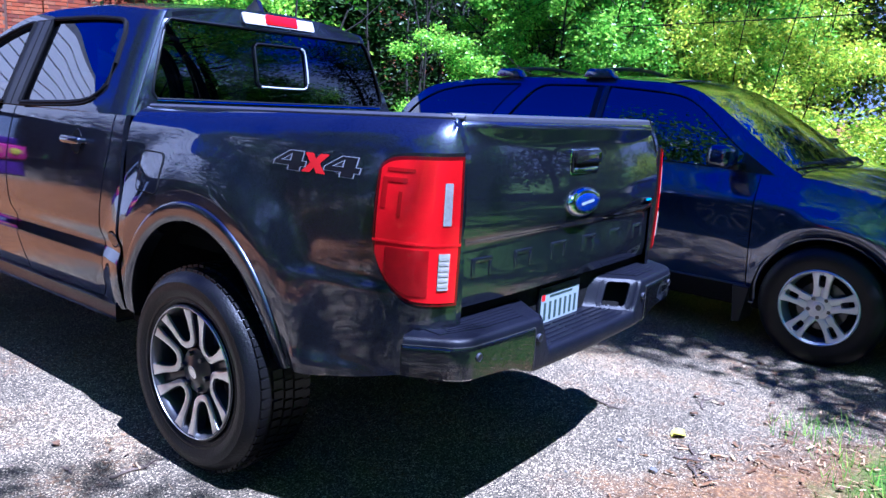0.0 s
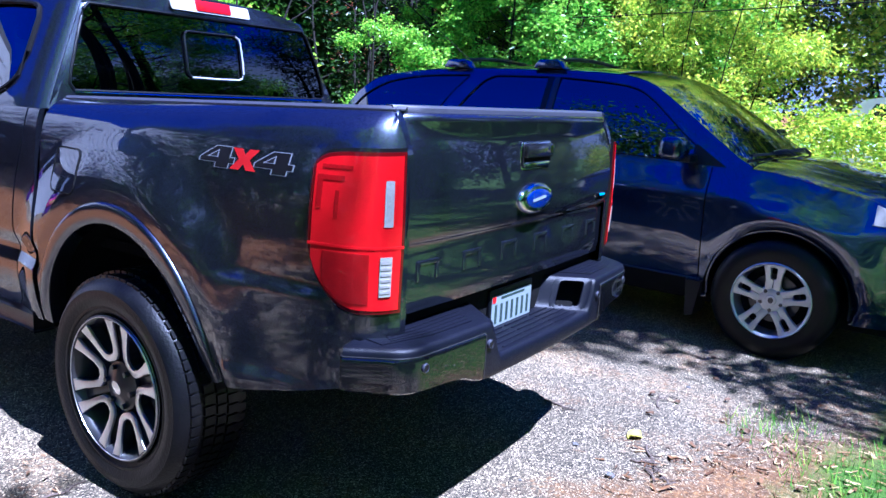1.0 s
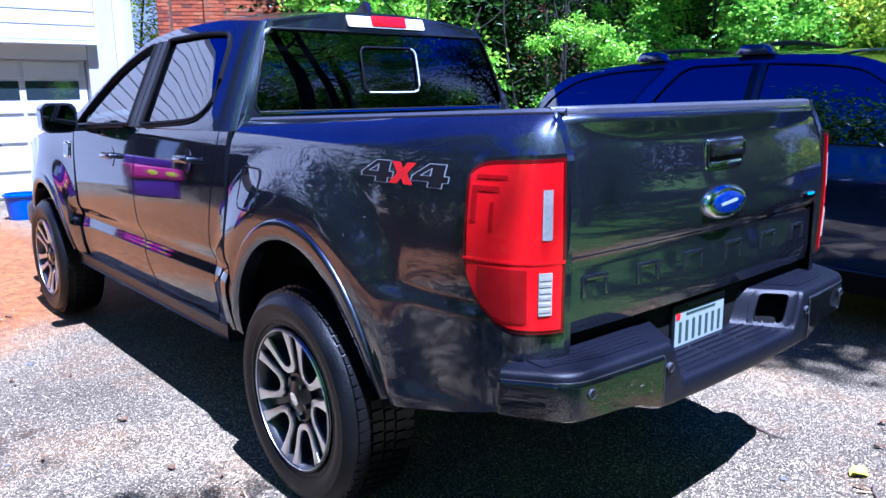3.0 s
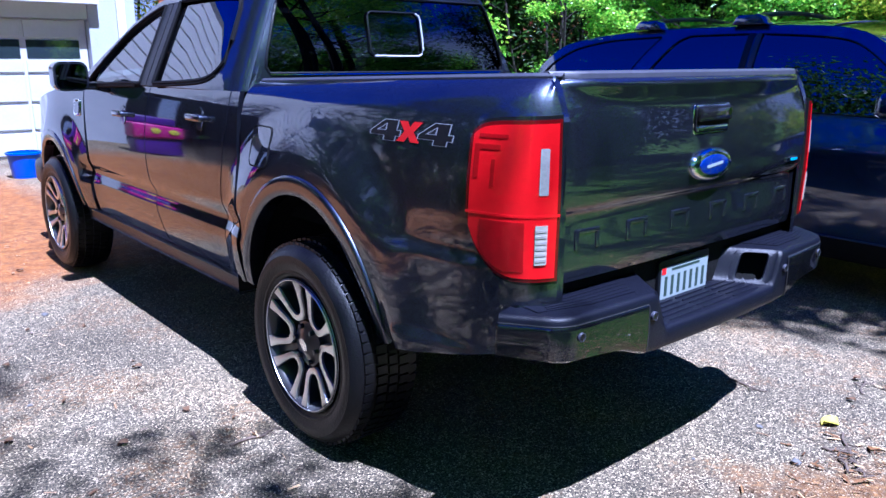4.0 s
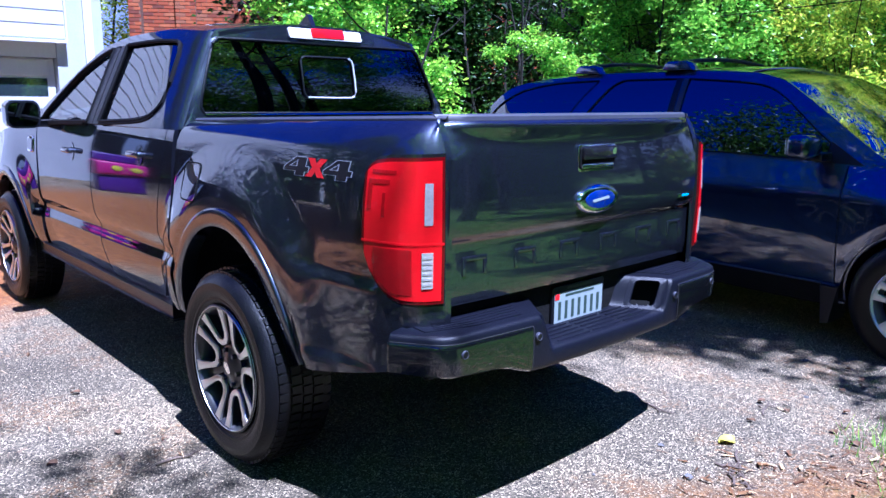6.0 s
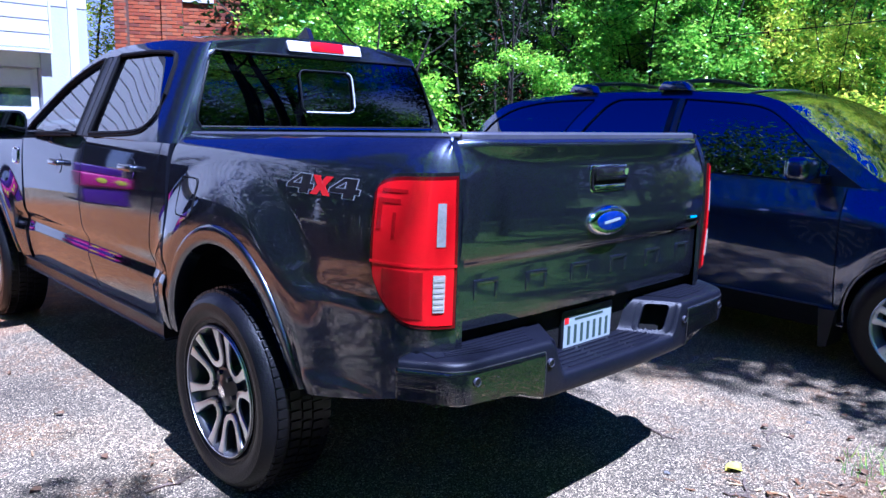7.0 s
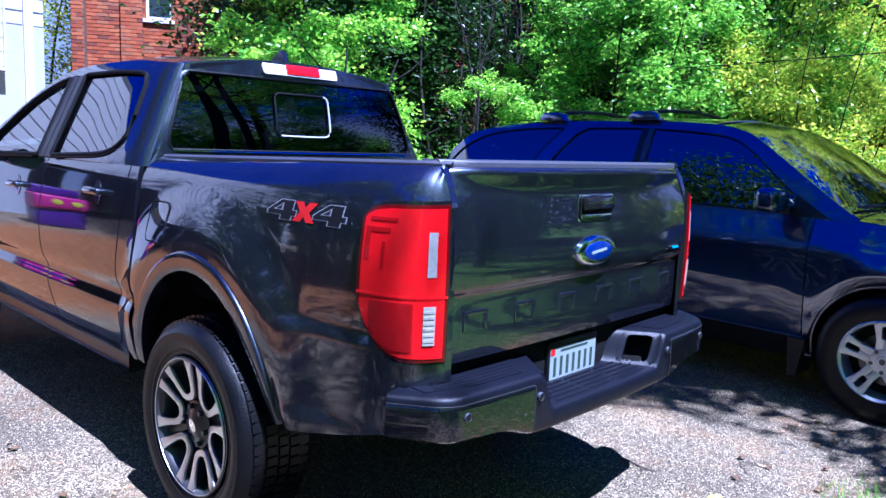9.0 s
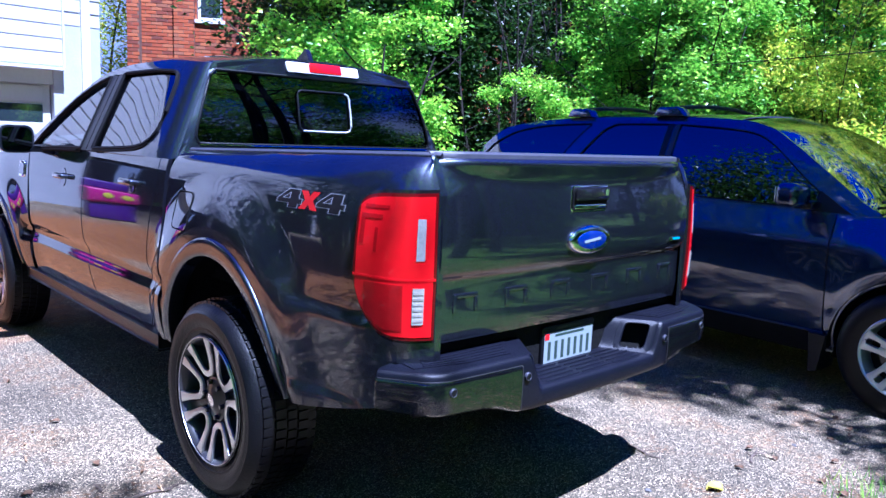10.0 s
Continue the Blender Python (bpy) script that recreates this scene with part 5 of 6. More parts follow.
    part("tailgate", box(-0.76, -3.93, 0.4, 0.76, -3.80, 1.30, 0.05, 3), M_SUV, suv, smooth=True)
    top = s_top
    rows = []
    for y in spaced(-0.28, 0.90, 22):
        w = suv_x(y, top(y)) - 0.006
        rows.append([(u * w, y + 0.08 * (1 - u * u), top(y) + 0.004 + 0.055 * (1 - u ** 4) - 0.012 * math.exp(-((abs(u) - 0.62) / 0.05) ** 2)) for u in spaced(-1, 1, 41)])
    part("bonnet", sheet(rows, (0, 0, -1), 0.02), M_SUV, suv)
    part("front_bumper", box(-0.80, 0.45, 0.26, 0.80, 0.93, 0.62, 0.10, 4), M_SUV, suv, smooth=True)
    part("grille", box(-0.42, 0.86, 0.58, 0.42, 0.965, 0.80, 0.02, 2), M_BLACK, suv, smooth=True)
    for x0, x1 in ((0.12, 0.74), (-0.42, 0.2)):
        def on_screen(x, y, lift):
            u = x / suv_top(y, s_rail(y))
            return (x, y + 0.05 * (1 - u * u), s_rail(y) + 0.030 * (1 - u * u) + lift)
        part("wiper", tube([on_screen(x0 + (x1 - x0) * k, -0.262 - 0.03 * k, 0.020) for k in spaced(0, 1, 7)], 0.009, 6), M_BLACK, suv, smooth=True)
        part("wiper_arm", tube([on_screen(x0 - 0.02, -0.225, 0.03), on_screen(x0 + 0.10, -0.25, 0.050), on_screen((x0 + x1) / 2, -0.275, 0.030)], 0.010, 6), M_BLACK, suv, smooth=True)
    for y in (-1.82, -2.66):
        bar = part("roof_bar", tube([(x, y, s_rail(y) + 0.05 + 0.055 - 0.04 * (x / 0.62) ** 2) for x in spaced(-0.60, 0.60, 13)], 0.016, 8), M_BLACK, suv, "black roof cross bar", smooth=True)
        for s in (-1, 1):
            foot = [(-0.125, 0.0), (-0.095, 0.05), (-0.07, 0.066), (0.07, 0.066), (0.10, 0.05), (0.135, 0.0)]
            part("bar_foot", prism(foot, 0.09, lambda u, v, d: (s * (0.60 + d), y + u, s_rail(y) + 0.01 + v), 0.012), M_SUV, bar, smooth=True)
    for x in (-0.4, 0.4):
        for y in (-1.45, -2.35):
            part("seat", box(x - 0.25, y, 0.6, x + 0.25, y + 0.14, 1.2, 0.05, 3), M_SEAT, suv, smooth=True)
            part("headrest", box(x - 0.13, y, 1.22, x + 0.13, y + 0.09, 1.38, 0.03, 3), M_SEAT, suv, smooth=True)
    part("dashboard", box(-0.8, -0.55, 0.75, 0.8, -0.1, 1.02, 0.05, 3), M_SEAT, suv, smooth=True)
    part("floor_pan", box(-0.78, -3.8, 0.24, 0.78, 0.8, 0.40), M_DARK, suv)
    w = suv_wheel()
    w.matrix_basis = pose(0.965, 0.0, 0.368, 0, 0, 180)
    copy_thing(w, pose(0.965, -2.75, 0.368, 20, 0, 180))
    copy_thing(w, pose(-0.965, 0.0, 0.368, 30))
    copy_thing(w, pose(-0.965, -2.75, 0.368))


M_SUVGLASS = glass("suv_glass", (0.02, 0.02, 0.024), 2.8)
M_SCREEN = glass("screen_glass", (0.24, 0.28, 0.26), 11.0)
build_suv()



def white_car():
    """A pale car far behind the bushes."""
    car = thing("parked_car", "white car parked behind the bushes", "car", pose(11.0, -2.15, lie(11.0, -2.15)) @ Matrix.Diagonal((1, 1, 1.24, 1)))
    part("body", box(-0.88, -2.1, 0.25, 0.88, 2.1, 0.92, 0.12, 4), M_WHITECAR, car, smooth=True)
    roof = [(-1.35, 0.90), (-0.75, 1.40), (-0.55, 1.44), (1.0, 1.44), (1.25, 1.40), (1.85, 0.90)]
    part("cabin", prism(roof, 1.44, lambda u, v, d: (d - 0.72, u, v), 0.05), M_WHITECAR, car, smooth=True)
    for s in (-1, 1):
        for a, b in ((-0.95, 0.15), (0.25, 1.35)):
            w = [(a, 0.98), (a + (0.3 if a < 0 else 0), 1.36), (b - (0.25 if b > 1 else 0), 1.36), (b, 0.98)]
            part("side_window", prism(w, 0.012, lambda u, v, d: (s * (0.722 + d), u, v)), M_PANEDARK, car)
        for y in (-1.35, 1.35):
            wheel = part("wheel", lathe([(-0.1, 0.0), (-0.1, 0.30), (-0.07, 0.32), (0.07, 0.32), (0.1, 0.30), (0.1, 0.0)], "x", 28), M_RUBBER, car, smooth=True)
            wheel.location = (s * 0.80, y, 0.32)
            part("hubcap", lathe([(0.101, 0.0), (0.11, 0.18), (0.101, 0.2)], "x", 20), M_SILVER, wheel, smooth=True).rotation_euler = (0, 0, 0 if s > 0 else math.pi)
    part("rear_window", prism([(-0.6, 0.0), (0.6, 0.0), (0.52, 0.42), (-0.52, 0.42)], 0.01, lambda u, v, d: (u, 1.80 - 1.15 * v + d, 0.97 + v * 0.95)), M_PANEDARK, car)


M_WHITECAR = mat("white_car_paint", (0.75, 0.77, 0.80), 0.3, coat=1.0, var=0.05)
M_PANEDARK = mat("car_pane", (0.015, 0.018, 0.02), 0.06, coat=1.0)
white_car()

# ---- buildings ----
M_WHITE = mat("white_paint", (0.48, 0.49, 0.51), 0.6, var=0.08, scale=3, bump=0.1, bscale=40)
M_GREYBRICK = mat("painted_masonry", (0.40, 0.42, 0.47), 0.75, var=0.12, scale=4, bump=0.3, bscale=30)
M_MORTAR = mat("mortar", (0.20, 0.105, 0.06), 0.95, var=0.3, scale=6, bump=0.3)
M_PANE = mat("dark_pane", (0.02, 0.03, 0.035), 0.05, coat=1.0)
M_TRIM = mat("pale_trim", (0.70, 0.72, 0.76), 0.6, var=0.1, scale=5)


def brick_material():
    m = mat("red_brick", (0.36, 0.09, 0.04), 0.9, bump=0.5, bscale=70)
    nt = m.node_tree
    info = nt.nodes.new("ShaderNodeObjectInfo")
    geo = nt.nodes.new("ShaderNodeNewGeometry")
    add = nt.nodes.new("ShaderNodeMath")
    add.operation = "ADD"
    nt.links.new(info.outputs["Random"], add.inputs[0])
    nt.links.new(geo.outputs["Random Per Island"], add.inputs[1])
    fr = nt.nodes.new("ShaderNodeMath")
    fr.operation = "FRACT"
    nt.links.new(add.outputs[0], fr.inputs[0])
    r = nt.nodes.new("ShaderNodeValToRGB")
    for p, c in ((0.25, (0.25, 0.052, 0.015)), (0.6, (0.33, 0.075, 0.018)), (0.85, (0.36, 0.11, 0.035))):
        e = r.color_ramp.elements.new(p)
        e.color = (*c, 1)
    r.color_ramp.elements[0].color = (0.11, 0.032, 0.018, 1)
    r.color_ramp.elements[-1].color = (0.24, 0.09, 0.04, 1)
    nt.links.new(fr.outputs[0], r.inputs[0])
    nt.links.new(r.outputs[0], nt.nodes["Principled BSDF"].inputs["Base Color"])
    return m


M_BRICK = brick_material()
HOUSE = pose(3.92, 13.45, 0, 0, 0, -31)


def brick_house():
    """A red brick wall with sash windows; u along the wall, v back, w up."""
    house = thing("brick_house", "red brick house with white-framed sash windows", "house", HOUSE)
    L, D, H = 15.0, 7.0, 8.5
    wins = [(1.32, 3.62, 0.50, 1.4), (2.74, 3.62, 0.50, 1.4), (8.1, 3.1, 0.8, 1.7), (11.2, 3.1, 0.8, 1.7)]
    # backing wall cut round the windows
    us = sorted({0.0, L} | {u for w in wins for u in (w[0], w[0] + w[2])})
    zs = sorted({0.0, H} | {z for w in wins for z in (w[1], w[1] + w[3])})
    bm = bmesh.new()
    for u0, u1 in zip(us, us[1:]):
        for z0, z1 in zip(zs, zs[1:]):
            if not any(w[0] <= u0 and u1 <= w[0] + w[2] and w[1] <= z0 and z1 <= w[1] + w[3] for w in wins):
                box(u0, 0.012, z0, u1, 0.32, z1, bm=bm)
    bmesh.ops.remove_doubles(bm, verts=bm.verts, dist=1e-4)
    wall = part("wall", bm, M_MORTAR, house)
    part("side_wall", box(0.004, 0.33, 0, 0.30, D, H), M_BRICKFAR, house)
    part("side_wall", box(L - 0.30, 0.33, 0, L, D, H), M_BRICKFAR, house)
    part("back_wall", box(0.31, D - 0.3, 0, L - 0.31, D, H), M_BRICKFAR, house)
    part("roof", prism([(-0.3, H), (D + 0.3, H), (D / 2, H + 2.8)], L + 0.6, lambda u, v, d: (d - 0.3, u, v)), mat("slate", (0.10, 0.10, 0.11), 0.8, var=0.3, scale=8, bump=0.3), house)
    for u, z, w, h in wins:
        win = part("window", box(u + 0.002, 0.10, z + 0.002, u + 0.05, 0.2, z + h - 0.002, 0.004), M_TRIM, house, "white-framed sash window")
        part("frame", box(u + w - 0.05, 0.10, z + 0.002, u + w - 0.002, 0.2, z + h - 0.002, 0.004), M_TRIM, win)
        part("frame", box(u + 0.052, 0.10, z + h - 0.06, u + w - 0.052, 0.2, z + h - 0.002, 0.004), M_TRIM, win)
        part("frame", box(u + 0.052, 0.10, z + 0.002, u + w - 0.052, 0.2, z + 0.06, 0.004), M_TRIM, win)
        part("pane", box(u + 0.052, 0.15, z + 0.062, u + w - 0.052, 0.158, z + h - 0.062), M_PANE, win)
        part("meeting_rail", box(u + 0.052, 0.12, z + h / 2 - 0.02, u + w - 0.052, 0.148, z + h / 2 + 0.02), M_TRIM, win)
        part("sill", box(u - 0.05, -0.05, z - 0.07, u + w + 0.05, 0.1, z - 0.004, 0.006), M_TRIM, win)
    # flat buttress at the corner and a drain stack
    butt = part("buttress", box(0.0, -0.30, 0, 0.225, 0.005, H), M_MORTAR, house)
    pilaster = part("pilaster", box(0.862, -0.075, 0, 1.262, 0.005, H), M_MORTAR, house)
    # bricks
    bw, bh, j = 0.198, 0.059, 0.013
    proto = bmesh.new()
    box(0, -0.006, 0, bw, 0.03, bh, 0.0, bm=proto)
    bmesh.ops.bevel(proto, geom=list(proto.edges), offset=0.003, segments=1, affect="EDGES")
    me = bpy.data.meshes.new("brick")
    proto.to_mesh(me)
    proto.free()
    me.materials.append(M_BRICK)
    verts, faces = [], []
    count = 0
    rnd = random.Random(3)
    for row in range(int(H / (bh + j))):
        z = row * (bh + j) + 0.004
        u = -0.1055 if row % 2 else 0.0
        while u < L:
            u0, u1 = max(u, 0.0), min(u + bw, L)
            for w in wins:
                if w[1] - 0.08 < z + bh and z < w[1] + w[3] + 0.01:
                    if u0 < w[0] - 0.01 < u1:
                        u1 = w[0] - 0.012
                    elif u0 < w[0] + w[2] + 0.01 < u1:
                        u0 = w[0] + w[2] + 0.012
            cuts = [u0] + [c for c in (0.228, 0.860, 1.264) if u0 < c < u1] + [u1]
            for k0, k1 in zip(cuts, cuts[1:]):
                hit = any(w[0] - 0.01 < k1 and k0 < w[0] + w[2] + 0.01 and w[1] - 0.08 < z + bh and z < w[1] + w[3] + 0.01 for w in wins)
                if hit or k1 - k0 < 0.02 or z < 1.6:
                    continue
                onb, onp = k1 < 0.23, 0.859 < k0 and k1 < 1.265
                y = -0.306 if onb else -0.081 if onp else 0.0
                dy = rnd.uniform(-0.003, 0.003)
                if count < 300 and z > 3.05 and k1 - k0 > 0.19 and 0 <= k0 < 2.1:
                    ob = new("brick", me)
                    ob.parent = butt if onb else pilaster if onp else wall
                    ob.location = (k0, y + dy + 0.006, z)
                    count += 1
                else:
                    k = len(verts)
                    for p, q, r in ((k0, y + dy, z), (k1, y + dy, z), (k1, y + dy, z + bh), (k0, y + dy, z + bh), (k0, y + 0.02, z), (k1, y + 0.02, z), (k1, y + 0.02, z + bh), (k0, y + 0.02, z + bh)):
                        verts.append((p, q, r))
                    faces += [(k, k + 1, k + 2, k + 3), (k, k + 4, k + 5, k + 1), (k + 3, k + 2, k + 6, k + 7), (k, k + 3, k + 7, k + 4), (k + 1, k + 5, k + 6, k + 2)]
            u += bw + j
    far = bpy.data.meshes.new("brickwork")
    far.from_pydata(verts, [], faces)
    far.materials.append(M_BRICK)
    ob = new("brickwork", far)
    ob.parent = wall
    tagged(ob, kind="stuff")


M_BRICKFAR = mat("brick_far", (0.31, 0.10, 0.03), 0.9, var=0.35, scale=14, bump=0.4)


# brown boards of the unseen bays, with shade put into the colour
M_SHED = mat("shade_brown_boards", (0.12, 0.10, 0.085), 0.9, var=0.4, scale=5)


def garage():
    g = thing("garage", "white garage with clapboard storey above panelled doors", "garage", pose(-6.2, 9.85, 0))
    W, H = 8.30, 5.2
    part("wall", box(7.62, 0, 0, W, 0.25, 2.84), M_GREYBRICK, g)
    # unseen open bay, added so that the truck's doors reflect something dark
    part("post", box(0.0, 0, 0, 0.2, 0.2, 2.2), M_WHITE, g)
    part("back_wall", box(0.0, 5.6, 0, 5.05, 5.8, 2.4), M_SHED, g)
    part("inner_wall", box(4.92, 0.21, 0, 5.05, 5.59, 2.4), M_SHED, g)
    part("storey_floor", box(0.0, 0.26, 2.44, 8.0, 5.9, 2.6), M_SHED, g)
    part("side_wall", box(W - 0.25, 0.26, 0, W - 0.004, 6.0, H), M_GREYBRICK, g)
    part("upper_wall", box(0, 0.10, 2.43, 7.615, 0.25, H), M_GREYBRICK, g)
    part("upper_wall", box(7.62, 0.02, 2.845, W, 0.25, H), M_WHITE, g)
    part("lintel", box(5.06, 0.02, 1.96, 7.615, 0.25, 2.42), M_WHITE, g)
    part("corner_trim", box(8.02, -0.06, 0.0, 8.14, -0.003, H, 0.006), M_TRIM, g)
    part("roof", prism([(-0.4, H), (W + 0.3, H), (W / 2, H + 0.3)], 6.0, lambda u, v, d: (u, 0.05 + d, v)), bpy.data.materials["slate"], g)
    for i in range(15):
        z = 2.235 + i * 0.198
        part("siding_board", prism([(0, 0.006), (0.011, 0.0), (0.013, 0.008), (0.004, 0.21), (0, 0.21)], 7.70, lambda u, v, d: (0.02 + d, -0.13 - u + 0.03, z + v)), M_WHITE, g)
    for i in range(11):
        z = 2.85 + i * 0.198
        for a, b in ((7.75, 8.015), (8.145, W)):
            part("siding_board", prism([(0, 0.006), (0.018, 0.0), (0.021, 0.010), (0.006, 0.21), (0, 0.21)], b - a, lambda u, v, d: (a + d, 0.015 - u, z + v)), M_WHITE, g)
    part("siding_back", box(0.02, -0.10, 2.21, 7.72, 0.015, 5.19), M_WHITE, g)
    part("overhang_soffit", box(0.0, -0.16, 2.17, 7.74, 0.015, 2.206, 0.004), M_TRIM, g)
    part("end_board", box(7.722, -0.165, 2.208, 7.742, 0.015, 5.19), M_TRIM, g)
    for x0 in (5.12,):
        door = part("garage_door", box(x0, 0.14, 0.0, x0 + 2.48, 0.17, 1.955), M_WHITE, g, "white panelled garage door with dark panes")
        for z0, z1 in ((0.02, 0.36), (0.38, 0.76), (0.78, 1.17), (1.19, 1.39), (1.675, 1.94)):
            for k in range(3):
                a = x0 + 0.05 + k * 0.795
                part("door_panel", box(a, 0.115, z0 + 0.02, a + 0.755, 0.139, z1 - 0.005, 0.010), M_WHITE, door)
        for k in range(3):
            a = x0 + 0.07 + k * 0.795
            part("pane", box(a, 0.128, 1.40, a + 0.71, 0.139, 1.66), M_PANE, door)
    # unseen wing of the storey, added for pale siding and a dark recess in reflections
    part("upper_wall", box(-6.0, 0.10, 2.43, -0.004, 0.25, H), M_GREYBRICK, g)
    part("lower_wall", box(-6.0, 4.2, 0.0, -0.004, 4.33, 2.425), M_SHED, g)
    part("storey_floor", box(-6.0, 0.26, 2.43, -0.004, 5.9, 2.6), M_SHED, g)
    part("post", box(-6.0, 0.1, 0.0, -5.8, 0.3, 2.425), M_WHITE, g)
    part("post", box(-3.1, 0.1, 0.0, -2.9, 0.3, 2.425), M_WHITE, g)
    for i in range(15):
        z = 2.235 + i * 0.198
        part("siding_board", prism([(0, 0.006), (0.018, 0.0), (0.021, 0.010), (0.006, 0.21), (0, 0.21)], 6.0, lambda u, v, d: (-5.99 + d, 0.09 - u, z + v)), M_WHITE, g)
    # unseen wall and lintel, added so that the front door reflects something pale
    part("bay_wall", box(2.70, 0.03, 0, 4.895, 0.19, 1.958), M_GREYBRICK, g)
    part("bay_lintel", box(2.70, 0.03, 1.962, 5.05, 0.19, 2.42), M_WHITE, g)
    part("door_post", box(4.90, 0.02, 0, 5.12, 0.2, 1.958), M_TRIM, g)


brick_house()
garage()


# ---- plants ----
def leaf_material(name, dark, mid, light, trans=0.45):
    m = bpy.data.materials.new(name)
    m.use_nodes = True
    nt = m.node_tree
    nt.nodes.remove(nt.nodes["Principled BSDF"])
    out = nt.nodes["Material Output"]
    geo = nt.nodes.new("ShaderNodeNewGeometry")
    r = nt.nodes.new("ShaderNodeValToRGB")
    r.color_ramp.elements[0].color = (*dark, 1)
    r.color_ramp.elements[-1].color = (*light, 1)
    e = r.color_ramp.elements.new(0.55)
    e.color = (*mid, 1)
    nt.links.new(geo.outputs["Random Per Island"], r.inputs[0])
    d = nt.nodes.new("ShaderNodeBsdfPrincipled")
    d.inputs["Roughness"].default_value = 0.34
    d.inputs["Specular IOR Level"].default_value = 0.55
    t = nt.nodes.new("ShaderNodeBsdfTranslucent")
    nt.links.new(r.outputs[0], d.inputs["Base Color"])
    nt.links.new(r.outputs[0], t.inputs["Color"])
    mx = nt.nodes.new("ShaderNodeMixShader")
    mx.inputs[0].default_value = trans
    nt.links.new(d.outputs[0], mx.inputs[1])
    nt.links.new(t.outputs[0], mx.inputs[2])
    nt.links.new(mx.outputs[0], out.inputs["Surface"])
    return m


L_BRIGHT = leaf_material("bright_leaf", (0.08, 0.26, 0.012), (0.30, 0.60, 0.026), (0.62, 0.84, 0.055), 0.40)
L_MID = leaf_material("green_leaf", (0.06, 0.20, 0.012), (0.26, 0.55, 0.030), (0.52, 0.78, 0.06), 0.40)
L_YELLOW = leaf_material("yellow_leaf", (0.10, 0.24, 0.008), (0.48, 0.66, 0.018), (0.90, 0.80, 0.05), 0.42)
# leaves deep in the hedge: the shade there is put into the colour
L_DARK = leaf_material("shade_dark_leaf", (0.012, 0.04, 0.006), (0.03, 0.08, 0.01), (0.07, 0.15, 0.015))
M_BARK = mat("bark", (0.024, 0.019, 0.015), 0.95, var=0.5, scale=10, bump=0.9, bscale=25)


def leaf_mesh(name, clumps, per, spread, size, material, seed, ratio=0.5, droop=0.35):
    """Many folded leaves gathered round clump centres."""
    g = np.random.default_rng(seed)
    c = np.repeat(np.array(clumps), per, axis=0)
    n = len(c)
    r = g.normal(0, 1, (n, 3)) * spread * (0.6 + 0.8 * g.random((n, 1)))
    r[:, 2] *= 0.75
    p = c + r
    th = g.random(n) * 2 * np.pi
    d = np.stack([np.cos(th), np.sin(th), g.normal(-droop, 0.35, n)], 1)
    d /= np.linalg.norm(d, axis=1, keepdims=True)
    up = np.stack([g.normal(0, 0.9, n), g.normal(0, 0.9, n), 0.8 * np.ones(n)], 1)
    s = np.cross(d, up)
    s /= np.linalg.norm(s, axis=1, keepdims=True)
    nn = np.cross(s, d)
    L = (size * (0.6 + 0.8 * g.random(n)))[:, None]
    a = p
    b = p + d * L * 0.5 + s * L * ratio * 0.5 + nn * L * 0.10
    e = p + d * L
    f = p + d * L * 0.5 - s * L * ratio * 0.5 + nn * L * 0.10
    v = np.stack([a, b, e, f], 1).reshape(-1, 3)
    k = np.arange(n) * 4
    faces = np.concatenate([np.stack([k, k + 1, k + 2], 1), np.stack([k, k + 2, k + 3], 1)])
    me = bpy.data.meshes.new(name)
    me.from_pydata(v.tolist(), [], faces.tolist())
    me.materials.append(material)
    return me


def branching(sprays, per, rx, ry, z0, z1, seed, reach=0.3, taper=0.5):
    """Clump centres gathered on sprays of the outer crown, with dark gaps between the sprays."""
    g = random.Random(seed * 7 + 1)
    pts = []
    for c in cloud(sprays, rx, ry, z0, z1, seed, 0.75, taper):
        out = Vector((c[0], c[1], 0)).normalized()
        for k in range(per):
            q = Vector(c) + Vector((g.gauss(0, reach), g.gauss(0, reach), g.gauss(0, reach * 0.55))) + out * g.uniform(-reach, reach)
            pts.append((q.x, q.y, max(0.05, q.z)))
    return pts


def cloud(n, rx, ry, z0, z1, seed, hollow=0.35, taper=0.5):
    """Clump centres in a lumpy upright crown."""
    g = random.Random(seed)
    pts = []
    while len(pts) < n:
        x, y, z = g.uniform(-1, 1), g.uniform(-1, 1), g.uniform(0, 1)
        w = 1.0 - taper * abs(z - 0.35) ** 1.3 * 1.2
        q = math.hypot(x, y) / w
        lump = 0.75 + 0.45 * noise.noise(Vector((x * 1.7 + seed, y * 1.7, z * 2.5)))
        if q < lump and q > hollow * g.random():
            pts.append((x * rx, y * ry, z0 + z * (z1 - z0)))
    return pts


